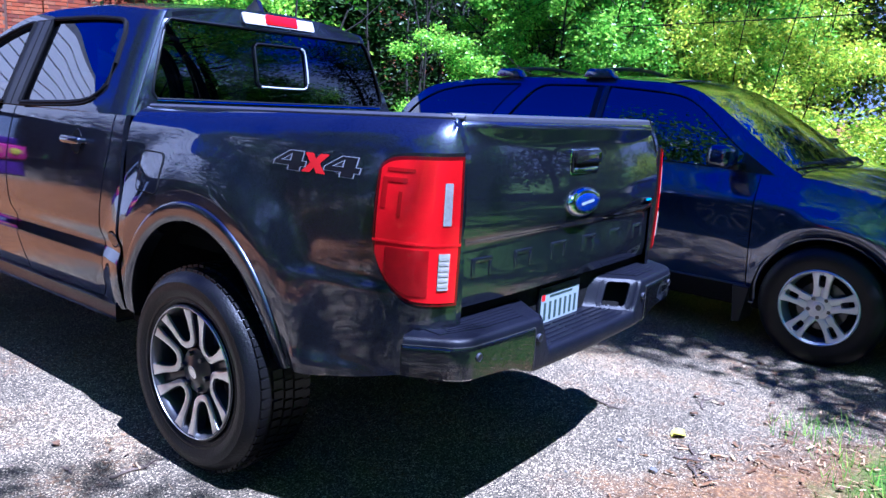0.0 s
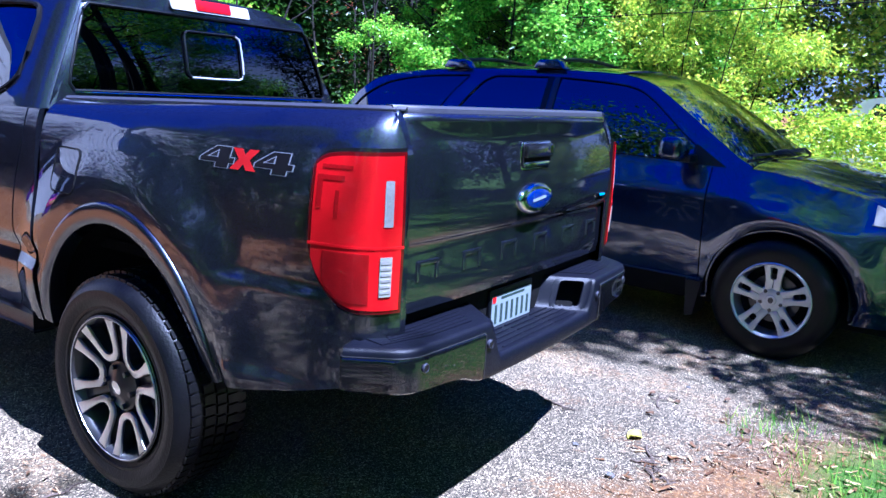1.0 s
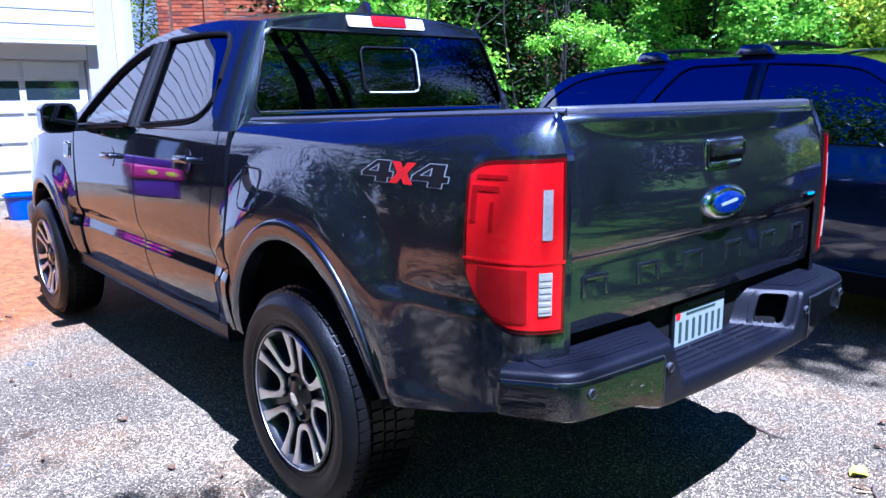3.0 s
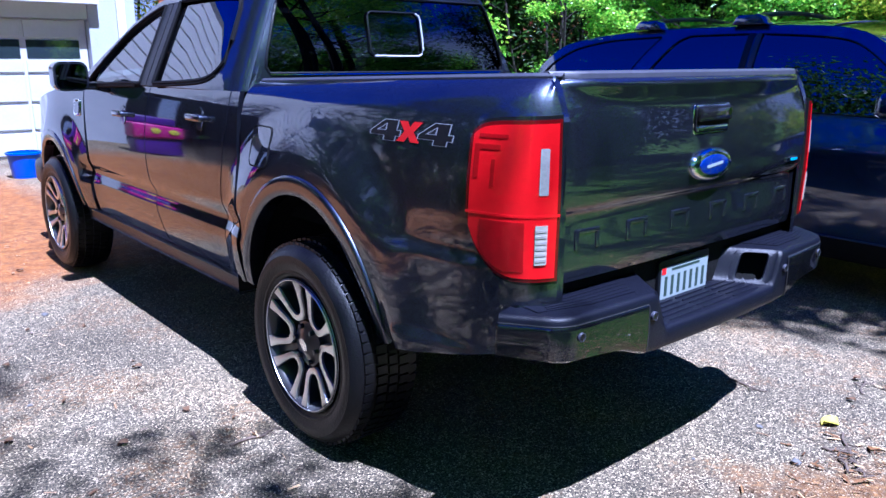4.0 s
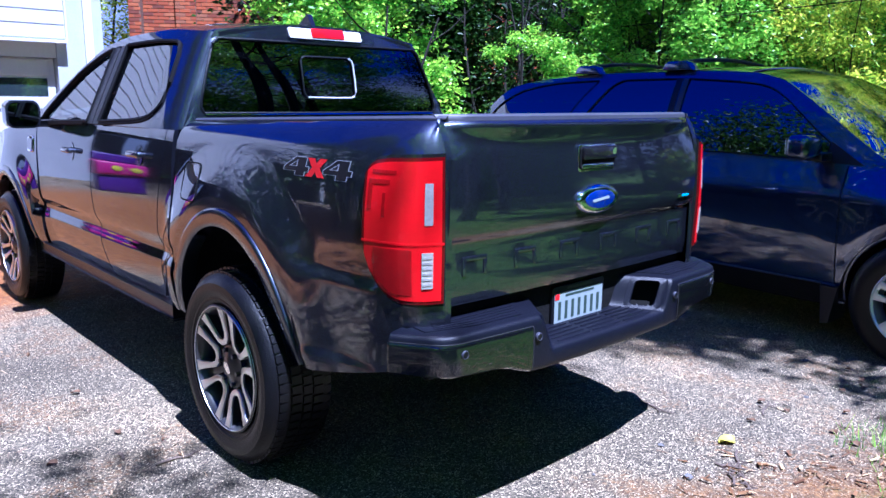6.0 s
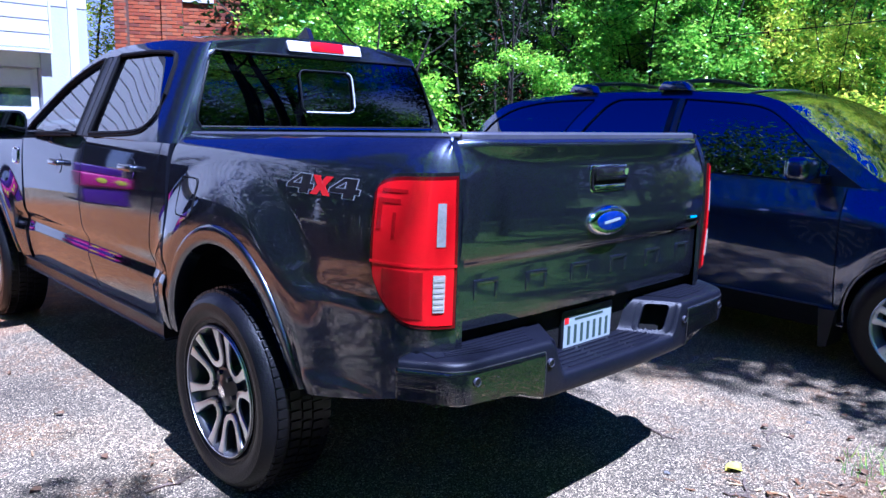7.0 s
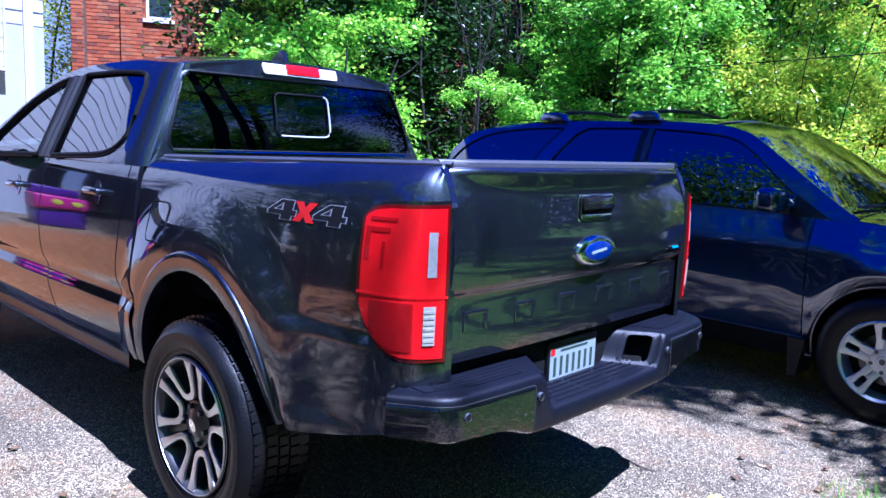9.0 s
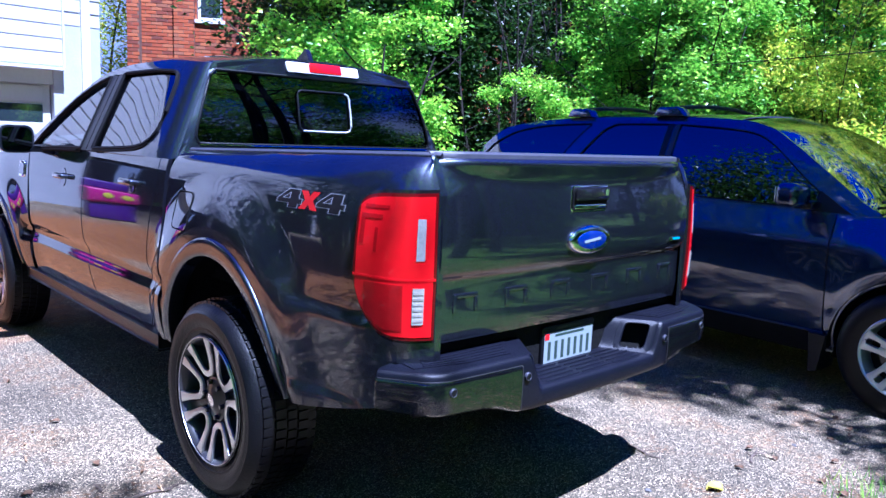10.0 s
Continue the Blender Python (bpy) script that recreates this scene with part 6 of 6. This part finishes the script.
def woody(stems, seed, height, spread, r0, parent, twigs=5):
    """Trunks with forking limbs."""
    g = random.Random(seed)
    for k in range(stems):
        bm = bmesh.new()
        a = 2 * math.pi * (k + g.random() * 0.5) / stems
        base = Vector((0.12 * spread * math.cos(a), 0.12 * spread * math.sin(a), -0.1)) if stems > 1 else Vector((0, 0, -0.1))
        top = base + Vector((spread * 0.6 * math.cos(a) * (stems > 1), spread * 0.6 * math.sin(a) * (stems > 1), height * g.uniform(0.85, 1.05)))
        bend = Vector((g.uniform(-0.15, 0.15), g.uniform(-0.15, 0.15), 0)) * height * 0.4
        path = [base.lerp(top, t) + bend * math.sin(math.pi * t) for t in spaced(0, 1, 8)]
        tube(path, [r0 * (1 - 0.8 * t) for t in spaced(0, 1, 8)], 8, bm)
        for j in range(twigs):
            t = g.uniform(0.3, 0.9)
            p = base.lerp(top, t) + bend * math.sin(math.pi * t)
            b = g.uniform(0, 2 * math.pi)
            ln = spread * g.uniform(0.5, 1.0) * (1.15 - t * 0.5)
            q = p + Vector((math.cos(b) * ln, math.sin(b) * ln, ln * g.uniform(0.3, 0.9)))
            mid = p.lerp(q, 0.5) + Vector((0, 0, -0.08 * ln))
            tube([p, mid, q], [r0 * 0.4 * (1 - t * 0.5), r0 * 0.22, r0 * 0.06], 6, bm)
        part("trunk" if k == 0 or stems == 1 else "stem", bm, M_BARK, parent, smooth=True)


def plant(name, label, category, clumps, per, spread, size, leaf, seed, stems, height, width, r0, ratio=0.5, droop=0.35, group="", twigs=5):
    ob = thing(name, label, category, group=group)
    woody(stems, seed, height, width, r0, ob, twigs)
    crown = new("crown", leaf_mesh("crown", clumps, per, spread, size, leaf, seed, ratio, droop))
    crown.parent = ob
    return ob


def spread_out(proto, places):
    """The first of a kind goes to the first place, copies to the others."""
    for i, (x, y, turn, sc) in enumerate(places):
        m = pose(x, y, lie(x, y), 0, 0, turn) @ Matrix.Diagonal((sc, sc, sc, 1))
        if i == 0:
            proto.matrix_basis = m
        else:
            o = copy_thing(proto, pose(x, y, lie(x, y), 0, 0, turn))
            o.scale = (sc, sc, sc)


def greenery():
    broad = plant("broadleaf_bush", "bright green broadleaf bush beside the driveway", "bush", branching(36, 6, 1.75, 1.75, 0.3, 4.8, 11, 0.20), 170, 0.10, 0.070, L_BRIGHT, 11, 4, 2.9, 1.3, 0.05, 0.62, group="bushes along the drive")
    spread_out(broad, [(3.45, 4.75, 20, 0.86), (4.1, 6.3, 130, 1.05), (6.3, 3.6, 250, 0.60), (5.25, 3.75, 40, 0.50), (1.6, 24.0, 60, 1.0)])
    shrub = plant("tall_shrub", "tall leafy green shrub in the hedge", "shrub", branching(42, 6, 1.5, 1.5, 0.2, 4.6, 23, 0.16, 0.35), 132, 0.090, 0.069, L_MID, 23, 6, 3.8, 1.4, 0.022, 0.5, group="hedge shrubs")
    spread_out(shrub, [(6.6, 2.6, 0, 1.0), (8.6, 2.4, 140, 1.05), (10.6, 6.4, 70, 1.15), (8.6, 3.2, 200, 1.2), (6.9, 3.5, 310, 0.9), (9.0, 1.8, 20, 1.25)])
    wand = plant("yellow_green_shrub", "yellow-green fine-leaved shrub in sunlight", "shrub", branching(56, 6, 1.35, 1.35, 0.1, 4.4, 37, 0.16, 0.3), 122, 0.094, 0.061, L_YELLOW, 37, 8, 3.9, 1.2, 0.013, 0.38, 0.5, group="hedge shrubs")
    spread_out(wand, [(7.5, 0.65, 0, 1.0), (14.6, -1.5, 220, 2.3), (9.4, 2.3, 60, 1.4), (12.8, 1.2, 100, 1.9)])
    low = plant("low_bush", "low yellow-green bush at the edge of the verge", "bush", cloud(110, 0.9, 0.9, 0.0, 1.5, 41, taper=0.3), 90, 0.13, 0.068, L_YELLOW, 41, 5, 1.1, 0.8, 0.018, 0.5, group="low bushes")
    spread_out(low, [(6.5, -0.75, 0, 0.72), (6.1, 0.9, 190, 0.85), (6.9, -1.5, 10, 0.6), (8.6, -0.9, 70, 1.0), (8.8, -2.3, 140, 1.02), (8.3, 0.4, 280, 0.95), (8.9, -3.7, 220, 1.0), (8.6, -5.2, 20, 1.05)])
    # copies far to the left are unseen, added as dark foliage for the reflections
    dark = plant("shade_tree", "dark tree behind the hedge, with deep shade put into its leaf colour", "tree", cloud(220, 2.4, 2.4, 0.9, 7.0, 53), 80, 0.30, 0.12, L_DARK, 53, 3, 5.5, 1.6, 0.10, 0.5, group="trees behind the hedge")
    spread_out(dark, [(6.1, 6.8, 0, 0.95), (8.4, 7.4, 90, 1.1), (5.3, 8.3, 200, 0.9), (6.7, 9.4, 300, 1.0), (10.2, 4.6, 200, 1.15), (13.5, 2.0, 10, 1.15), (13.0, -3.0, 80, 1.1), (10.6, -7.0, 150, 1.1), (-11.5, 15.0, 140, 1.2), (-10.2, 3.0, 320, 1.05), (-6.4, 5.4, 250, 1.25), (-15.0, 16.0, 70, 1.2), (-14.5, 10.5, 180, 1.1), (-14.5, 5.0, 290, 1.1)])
    under = plant("dark_shrub", "dark leafy shrub at the back of the hedge, with shade put into its leaf colour", "shrub", cloud(260, 1.7, 1.2, 0.1, 4.6, 57, taper=0.3), 75, 0.22, 0.085, L_DARK, 57, 5, 3.4, 1.2, 0.03, 0.5, group="shaded shrubs")
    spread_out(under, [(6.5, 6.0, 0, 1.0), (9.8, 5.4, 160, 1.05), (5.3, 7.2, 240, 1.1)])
    pole = plant("sapling", "thin bare-stemmed sapling with few leaves, with shade put into their colour", "tree", cloud(30, 1.0, 1.0, 1.2, 4.4, 59), 20, 0.16, 0.075, L_DARK, 59, 7, 4.6, 0.9, 0.026, 0.45, group="saplings in the hedge", twigs=7)
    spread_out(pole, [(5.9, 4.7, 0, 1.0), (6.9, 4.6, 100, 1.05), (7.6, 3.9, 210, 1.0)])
    thin = plant("sparse_tree", "thin tree with yellow-green leaves beyond the houses", "tree", cloud(240, 2.3, 2.3, 1.2, 8.5, 83), 50, 0.30, 0.10, L_YELLOW, 83, 3, 6.5, 1.9, 0.06, 0.5, twigs=12)
    spread_out(thin, [(5.4, 19.5, 0, 1.0), (4.2, 23.0, 110, 1.25), (2.6, 18.5, 200, 0.8)])
    # unseen trees added behind the camera, for reflections and dapples on the drive
    big = plant("shade_tree", "tall tree with a dark leaning trunk over the drive", "tree", branching(64, 5, 3.2, 3.2, 5.6, 12.5, 61, 0.42), 60, 0.26, 0.13, L_MID, 61, 1, 11.0, 2.6, 0.20, 0.5, group="trees behind the drive", twigs=9)
    spread_out(big, [(-4.8, -5.0, 0, 1.0), (5.4, -9.0, 130, 0.85), (-3.2, -9.8, 190, 0.95), (3.0, -14.2, 20, 1.0), (8.5, -12.0, 250, 1.0), (-8.3, -0.8, 160, 0.95), (0.2, -15.5, 60, 1.15), (-9.5, -11.5, 210, 1.2), (9.5, -13.5, 300, 1.2), (-4.5, -19, 20, 1.3), (5.5, -20, 90, 1.3)])
    # three more unseen trees, placed so their crowns shade the SUV and the gap
    slim = plant("slender_tree", "unseen slender tree with a small open crown, added to dapple the drive", "tree", branching(15, 5, 1.5, 1.5, 5.4, 9.2, 67, 0.26), 60, 0.16, 0.11, L_MID, 67, 1, 8.2, 1.2, 0.09, 0.5, twigs=8)
    spread_out(slim, [(2.2, -4.6, 0, 0.8)])
    leafy = plant("slender_tree", "unseen slender tree with a full leafy crown, added to shade the SUV", "tree", branching(40, 5, 1.5, 2.1, 5.2, 10.2, 69, 0.26), 66, 0.20, 0.12, L_MID, 69, 1, 9.4, 1.2, 0.10, 0.5, twigs=8)
    spread_out(leafy, [(3.35, -4.9, 0, 1.1)])
    high = plant("shade_tree", "unseen bare-trunked tree with a high leafy crown, added to shade the drive", "tree", branching(44, 5, 1.8, 1.9, 10.5, 14.2, 73, 0.26), 66, 0.20, 0.13, L_MID, 73, 1, 13.2, 1.3, 0.12, 0.5, twigs=6)
    spread_out(high, [(2.35, -4.6, 0, 1.0)])
    wall = plant("tall_shrub", "dense green shrubs across the lawn", "shrub", cloud(200, 2.6, 1.6, 0.1, 3.6, 71, taper=0.3), 70, 0.25, 0.11, L_MID, 71, 5, 2.8, 1.8, 0.04, 0.5, group="far shrubs")
    spread_out(wall, [(-10 + 1.9 * k, -13 - 1.1 * (k % 2), 40 * k, 1.35 + 0.15 * (k % 3)) for k in range(13)] + [(-6.9, 4.3, 60, 0.75), (-12.0, 3.6, 150, 1.5), (-10.5, -1.5, 80, 1.5), (-10.8, -5.5, 90, 1.5), (14, -14, 90, 1.2), (14, -19, 80, 1.3), (-14, -10, 90, 1.2), (-15, -16, 90, 1.3)])


greenery()

# ---- small things ----
M_TWIG = mat("twig", (0.14, 0.10, 0.07), 0.9, var=0.4, scale=30)
M_STONE = mat("stone", (0.16, 0.15, 0.14), 0.9, var=0.4, scale=40, bump=0.5)
M_BLUEPLASTIC = mat("blue_plastic", (0.01, 0.07, 0.55), 0.35, var=0.1)
M_LEAFYELLOW = mat("fallen_leaf", (0.55, 0.50, 0.035), 0.6, var=0.35, scale=30)
M_LEAFBROWN = mat("dry_leaf", (0.17, 0.09, 0.04), 0.8, var=0.4, scale=30)
M_GRASS = leaf_material("grass_blade", (0.05, 0.16, 0.01), (0.14, 0.34, 0.02), (0.36, 0.50, 0.05), 0.3)


def bucket():
    b = thing("bucket", "blue plastic tub on the ground near the garage", "bucket", pose(-0.05, 7.95, 0))
    part("body", lathe([(0.0, 0.0), (0.0, 0.15), (0.30, 0.19), (0.30, 0.18), (0.02, 0.14)], "z", 28), M_BLUEPLASTIC, b, smooth=True)
    part("rim", lathe([(0.28, 0.185), (0.285, 0.205), (0.305, 0.205), (0.31, 0.185)], "z", 28), M_BLUEPLASTIC, b, smooth=True)


def play_bench():
    """Seen only as a reflection in the truck's doors."""
    b = thing("toy_bench", "pink and purple plastic toy bench with yellow discs", "toy", pose(-3.4, 8.2, lie(-3.4, 8.2)) @ Matrix.Diagonal((0.66, 0.9, 0.86, 1)))
    part("seat", box(-0.62, -0.2, 0.42, 0.62, 0.25, 0.80, 0.05, 3), mat("pink_plastic", (0.48, 0.012, 0.22), 0.4, var=0.15), b, smooth=True)
    part("base", box(-0.58, -0.16, 0.0, 0.58, 0.2, 0.415, 0.04, 3), mat("purple_plastic", (0.06, 0.012, 0.20), 0.4, var=0.15), b, smooth=True)
    part("backrest", box(-0.6, 0.14, 0.805, 0.6, 0.24, 1.05, 0.04, 3), bpy.data.materials["purple_plastic"], b, smooth=True)
    for x in (-0.36, 0.1):
        part("disc", prism(ellipse(x, 0.61, 0.13, 0.09, 20), 0.02, lambda u, v, d: (u, -0.2 - d, v), 0.006), bpy.data.materials.get("yellow_plastic") or mat("yellow_plastic", (0.55, 0.60, 0.03), 0.4), b, smooth=True)


def stone(x, y, r, seed):
    bm = bmesh.new()
    bmesh.ops.create_icosphere(bm, subdivisions=2, radius=r)
    for v in bm.verts:
        v.co *= 0.8 + 0.4 * noise.noise(v.co * (1.2 / r) + Vector((seed, 0, 0)))
        v.co.z *= 0.6
    ob = mesh_ob("stone", bm, M_STONE, True)
    ob.location = (x, y, lie(x, y) + r * 0.35)
    tagged(ob, "small grey stone lying on the asphalt", "stone", group="stones on the drive")


def twig(x, y, ln, turn, seed):
    g = random.Random(seed)
    pts = [Vector((ln * (t - 0.5), g.uniform(-0.06, 0.06) * ln, 0.006 + 0.02 * g.random() * ln)) for t in spaced(0, 1, 6)]
    bm = tube(pts, [0.0055, 0.005, 0.0045, 0.004, 0.003, 0.002], 6)
    for j in (2, 3):
        p = pts[j]
        tube([p, p + Vector((0.12 * ln, g.choice((-1, 1)) * 0.16 * ln, 0.004)), p + Vector((0.22 * ln, g.choice((-1, 1)) * 0.22 * ln, 0.006))], [0.003, 0.0025, 0.0015], 5, bm)
    ob = mesh_ob("twig", bm, M_TWIG, True)
    ob.matrix_basis = pose(x, y, lie(x, y), 0, 0, turn)
    tagged(ob, "thin dry twig lying on the ground", "twig", group="twigs on the drive")


def fallen_leaf(x, y, size, turn, material, label):
    bm = bmesh.new()
    n = 7
    mid = [bm.verts.new((0, size * (t - 0.5), 0.006 + 0.10 * size * math.sin(3 * t))) for t in spaced(0, 1, n)]
    for s in (-1, 1):
        edge = [bm.verts.new((s * size * 0.36 * math.sin(math.pi * t) ** 0.7 * (1 + 0.25 * math.sin(19 * t)), size * (t - 0.5), 0.014 + 0.16 * size * math.sin(2.6 * t + s))) for t in spaced(0.02, 0.98, n)]
        for i in range(n - 1):
            bm.faces.new((mid[i], mid[i + 1], edge[i + 1], edge[i]))
    ob = mesh_ob("fallen_leaf", bm, material, True)
    ob.matrix_basis = pose(x, y, lie(x, y), 0, 0, turn)
    tagged(ob, label, "leaf", group="fallen leaves")


def verge_grass():
    """Blades on the grassy verge."""
    g = np.random.default_rng(9)
    rnd = random.Random(8)
    pts = []
    while len(pts) < 26000:
        x, y = rnd.uniform(0.3, 5.5), rnd.uniform(-5.0, -1.2)
        d = -0.15 * x - 0.98 * y - 1.62 + 0.7 * noise.noise(Vector((x * 1.6, y * 1.6, 3)))
        if d > 0 and rnd.random() < min(1, 0.25 + d * 1.2) and x > 0.45 + 0.4 * noise.noise(Vector((x, y * 2, 0))):
            pts.append((x, y, lie(x, y)))
    p = np.array(pts)
    n = len(p)
    th = g.random(n) * 6.283
    ln = 0.03 + 0.06 * g.random(n)
    lean = 0.2 + 0.6 * g.random(n)
    dx, dy = np.cos(th), np.sin(th)
    w = 0.0022
    a = p + np.stack([-dy * w, dx * w, 0 * th], 1)
    b = p + np.stack([dy * w, -dx * w, 0 * th], 1)
    c = p + np.stack([dx * ln * lean, dy * ln * lean, ln], 1)
    v = np.stack([a, b, c], 1).reshape(-1, 3)
    k = np.arange(n) * 3
    me = bpy.data.meshes.new("grass")
    me.from_pydata(v.tolist(), [], np.stack([k, k + 1, k + 2], 1).tolist())
    me.materials.append(M_GRASS)
    tagged(new("grass", me), "sparse green grass on the soil verge", "grass", kind="stuff")


def litter():
    """Dry needles and straw along the verge and by the left of the drive."""
    rnd = random.Random(12)
    verts, faces = [], []
    def bit(x, y, ln):
        a = rnd.uniform(0, 6.283)
        w = rnd.choice((0.0012, 0.002, 0.003, 0.006))
        dx, dy = math.cos(a), math.sin(a)
        z = lie(x, y) + rnd.uniform(0.004, 0.014)
        k = len(verts)
        lift = rnd.uniform(-0.004, 0.012)
        verts.extend([(x - dy * w, y + dx * w, z), (x + dy * w, y - dx * w, z), (x + dx * ln + dy * w, y + dy * ln - dx * w, z + lift), (x + dx * ln - dy * w, y + dy * ln + dx * w, z + lift)])
        faces.append((k, k + 1, k + 2, k + 3))
    n = 0
    while n < 3000:
        x, y = rnd.uniform(0.0, 4.0), rnd.uniform(-3.2, -1.05)
        d = -0.42 * x - 0.9 * y - 0.98 + 0.7 * noise.noise(Vector((x * 2.0, y * 2.0, 5)))
        if rnd.random() < max(0.015, min(1, d * 3)):
            bit(x, y, rnd.uniform(0.012, 0.055))
            n += 1
    for k in range(500):
        bit(rnd.uniform(-3.0, -0.95), rnd.uniform(-0.6, 6.0), rnd.uniform(0.01, 0.045))
    me = bpy.data.meshes.new("straw")
    me.from_pydata(verts, [], faces)
    me.materials.append(leaf_material("straw", (0.06, 0.025, 0.010), (0.24, 0.12, 0.045), (0.62, 0.42, 0.20), 0.05))
    tagged(new("straw", me), "dry straw and needles scattered on the ground", "straw", kind="stuff")


def cable():
    pts = [(6.2, y, 2.30 + 0.65 * (4.5 - y) / 12.5 - 0.12 * math.sin(math.pi * (4.5 - y) / 12.5)) for y in spaced(4.5, -8.0, 16)]
    tagged(mesh_ob("cable", tube(pts, 0.006, 5), M_DARK, True), "thin black overhead cable in front of the hedge", "cable")


def small_things():
    cable()
    bucket()
    play_bench()
    for i, (x, y, r) in enumerate(((0.512, -1.056, 0.016), (0.351, -1.274, 0.022), (-1.25, 2.2, 0.022), (1.6, -1.2, 0.015), (0.1, -1.02, 0.008), (-1.6, 1.0, 0.012))):
        stone(x, y, r, i * 3.1)
    for i, (x, y, ln, turn) in enumerate(((0.60, -1.345, 0.22, 213), (0.46, -1.45, 0.16, 222), (0.55, -1.34, 0.11, -64), (0.84, -0.83, 0.18, -95), (0.85, -0.38, 0.15, -10), (-1.02, 0.14, 0.21, 2), (-1.198, 0.31, 0.08, 90), (1.25, -1.15, 0.2, 20), (0.48, -1.38, 0.15, 30))):
        twig(x, y, ln, turn, i)
    fallen_leaf(0.745, -1.224, 0.085, 70, M_LEAFYELLOW, "yellow fallen leaf on the asphalt")
    rnd = random.Random(2)
    for i in range(14):
        x, y = rnd.uniform(0.2, 2.4), rnd.uniform(-1.9, -1.1)
        fallen_leaf(x, y, rnd.uniform(0.025, 0.05), rnd.uniform(0, 360), M_LEAFBROWN, "small brown dry leaf on the ground")
    for i in range(22):
        x, y = rnd.uniform(-2.4, -1.0), rnd.uniform(-0.4, 4.5)
        fallen_leaf(x, y, rnd.uniform(0.02, 0.045), rnd.uniform(0, 360), M_LEAFBROWN, "small brown dry leaf on the ground")
    verge_grass()
    litter()


small_things()
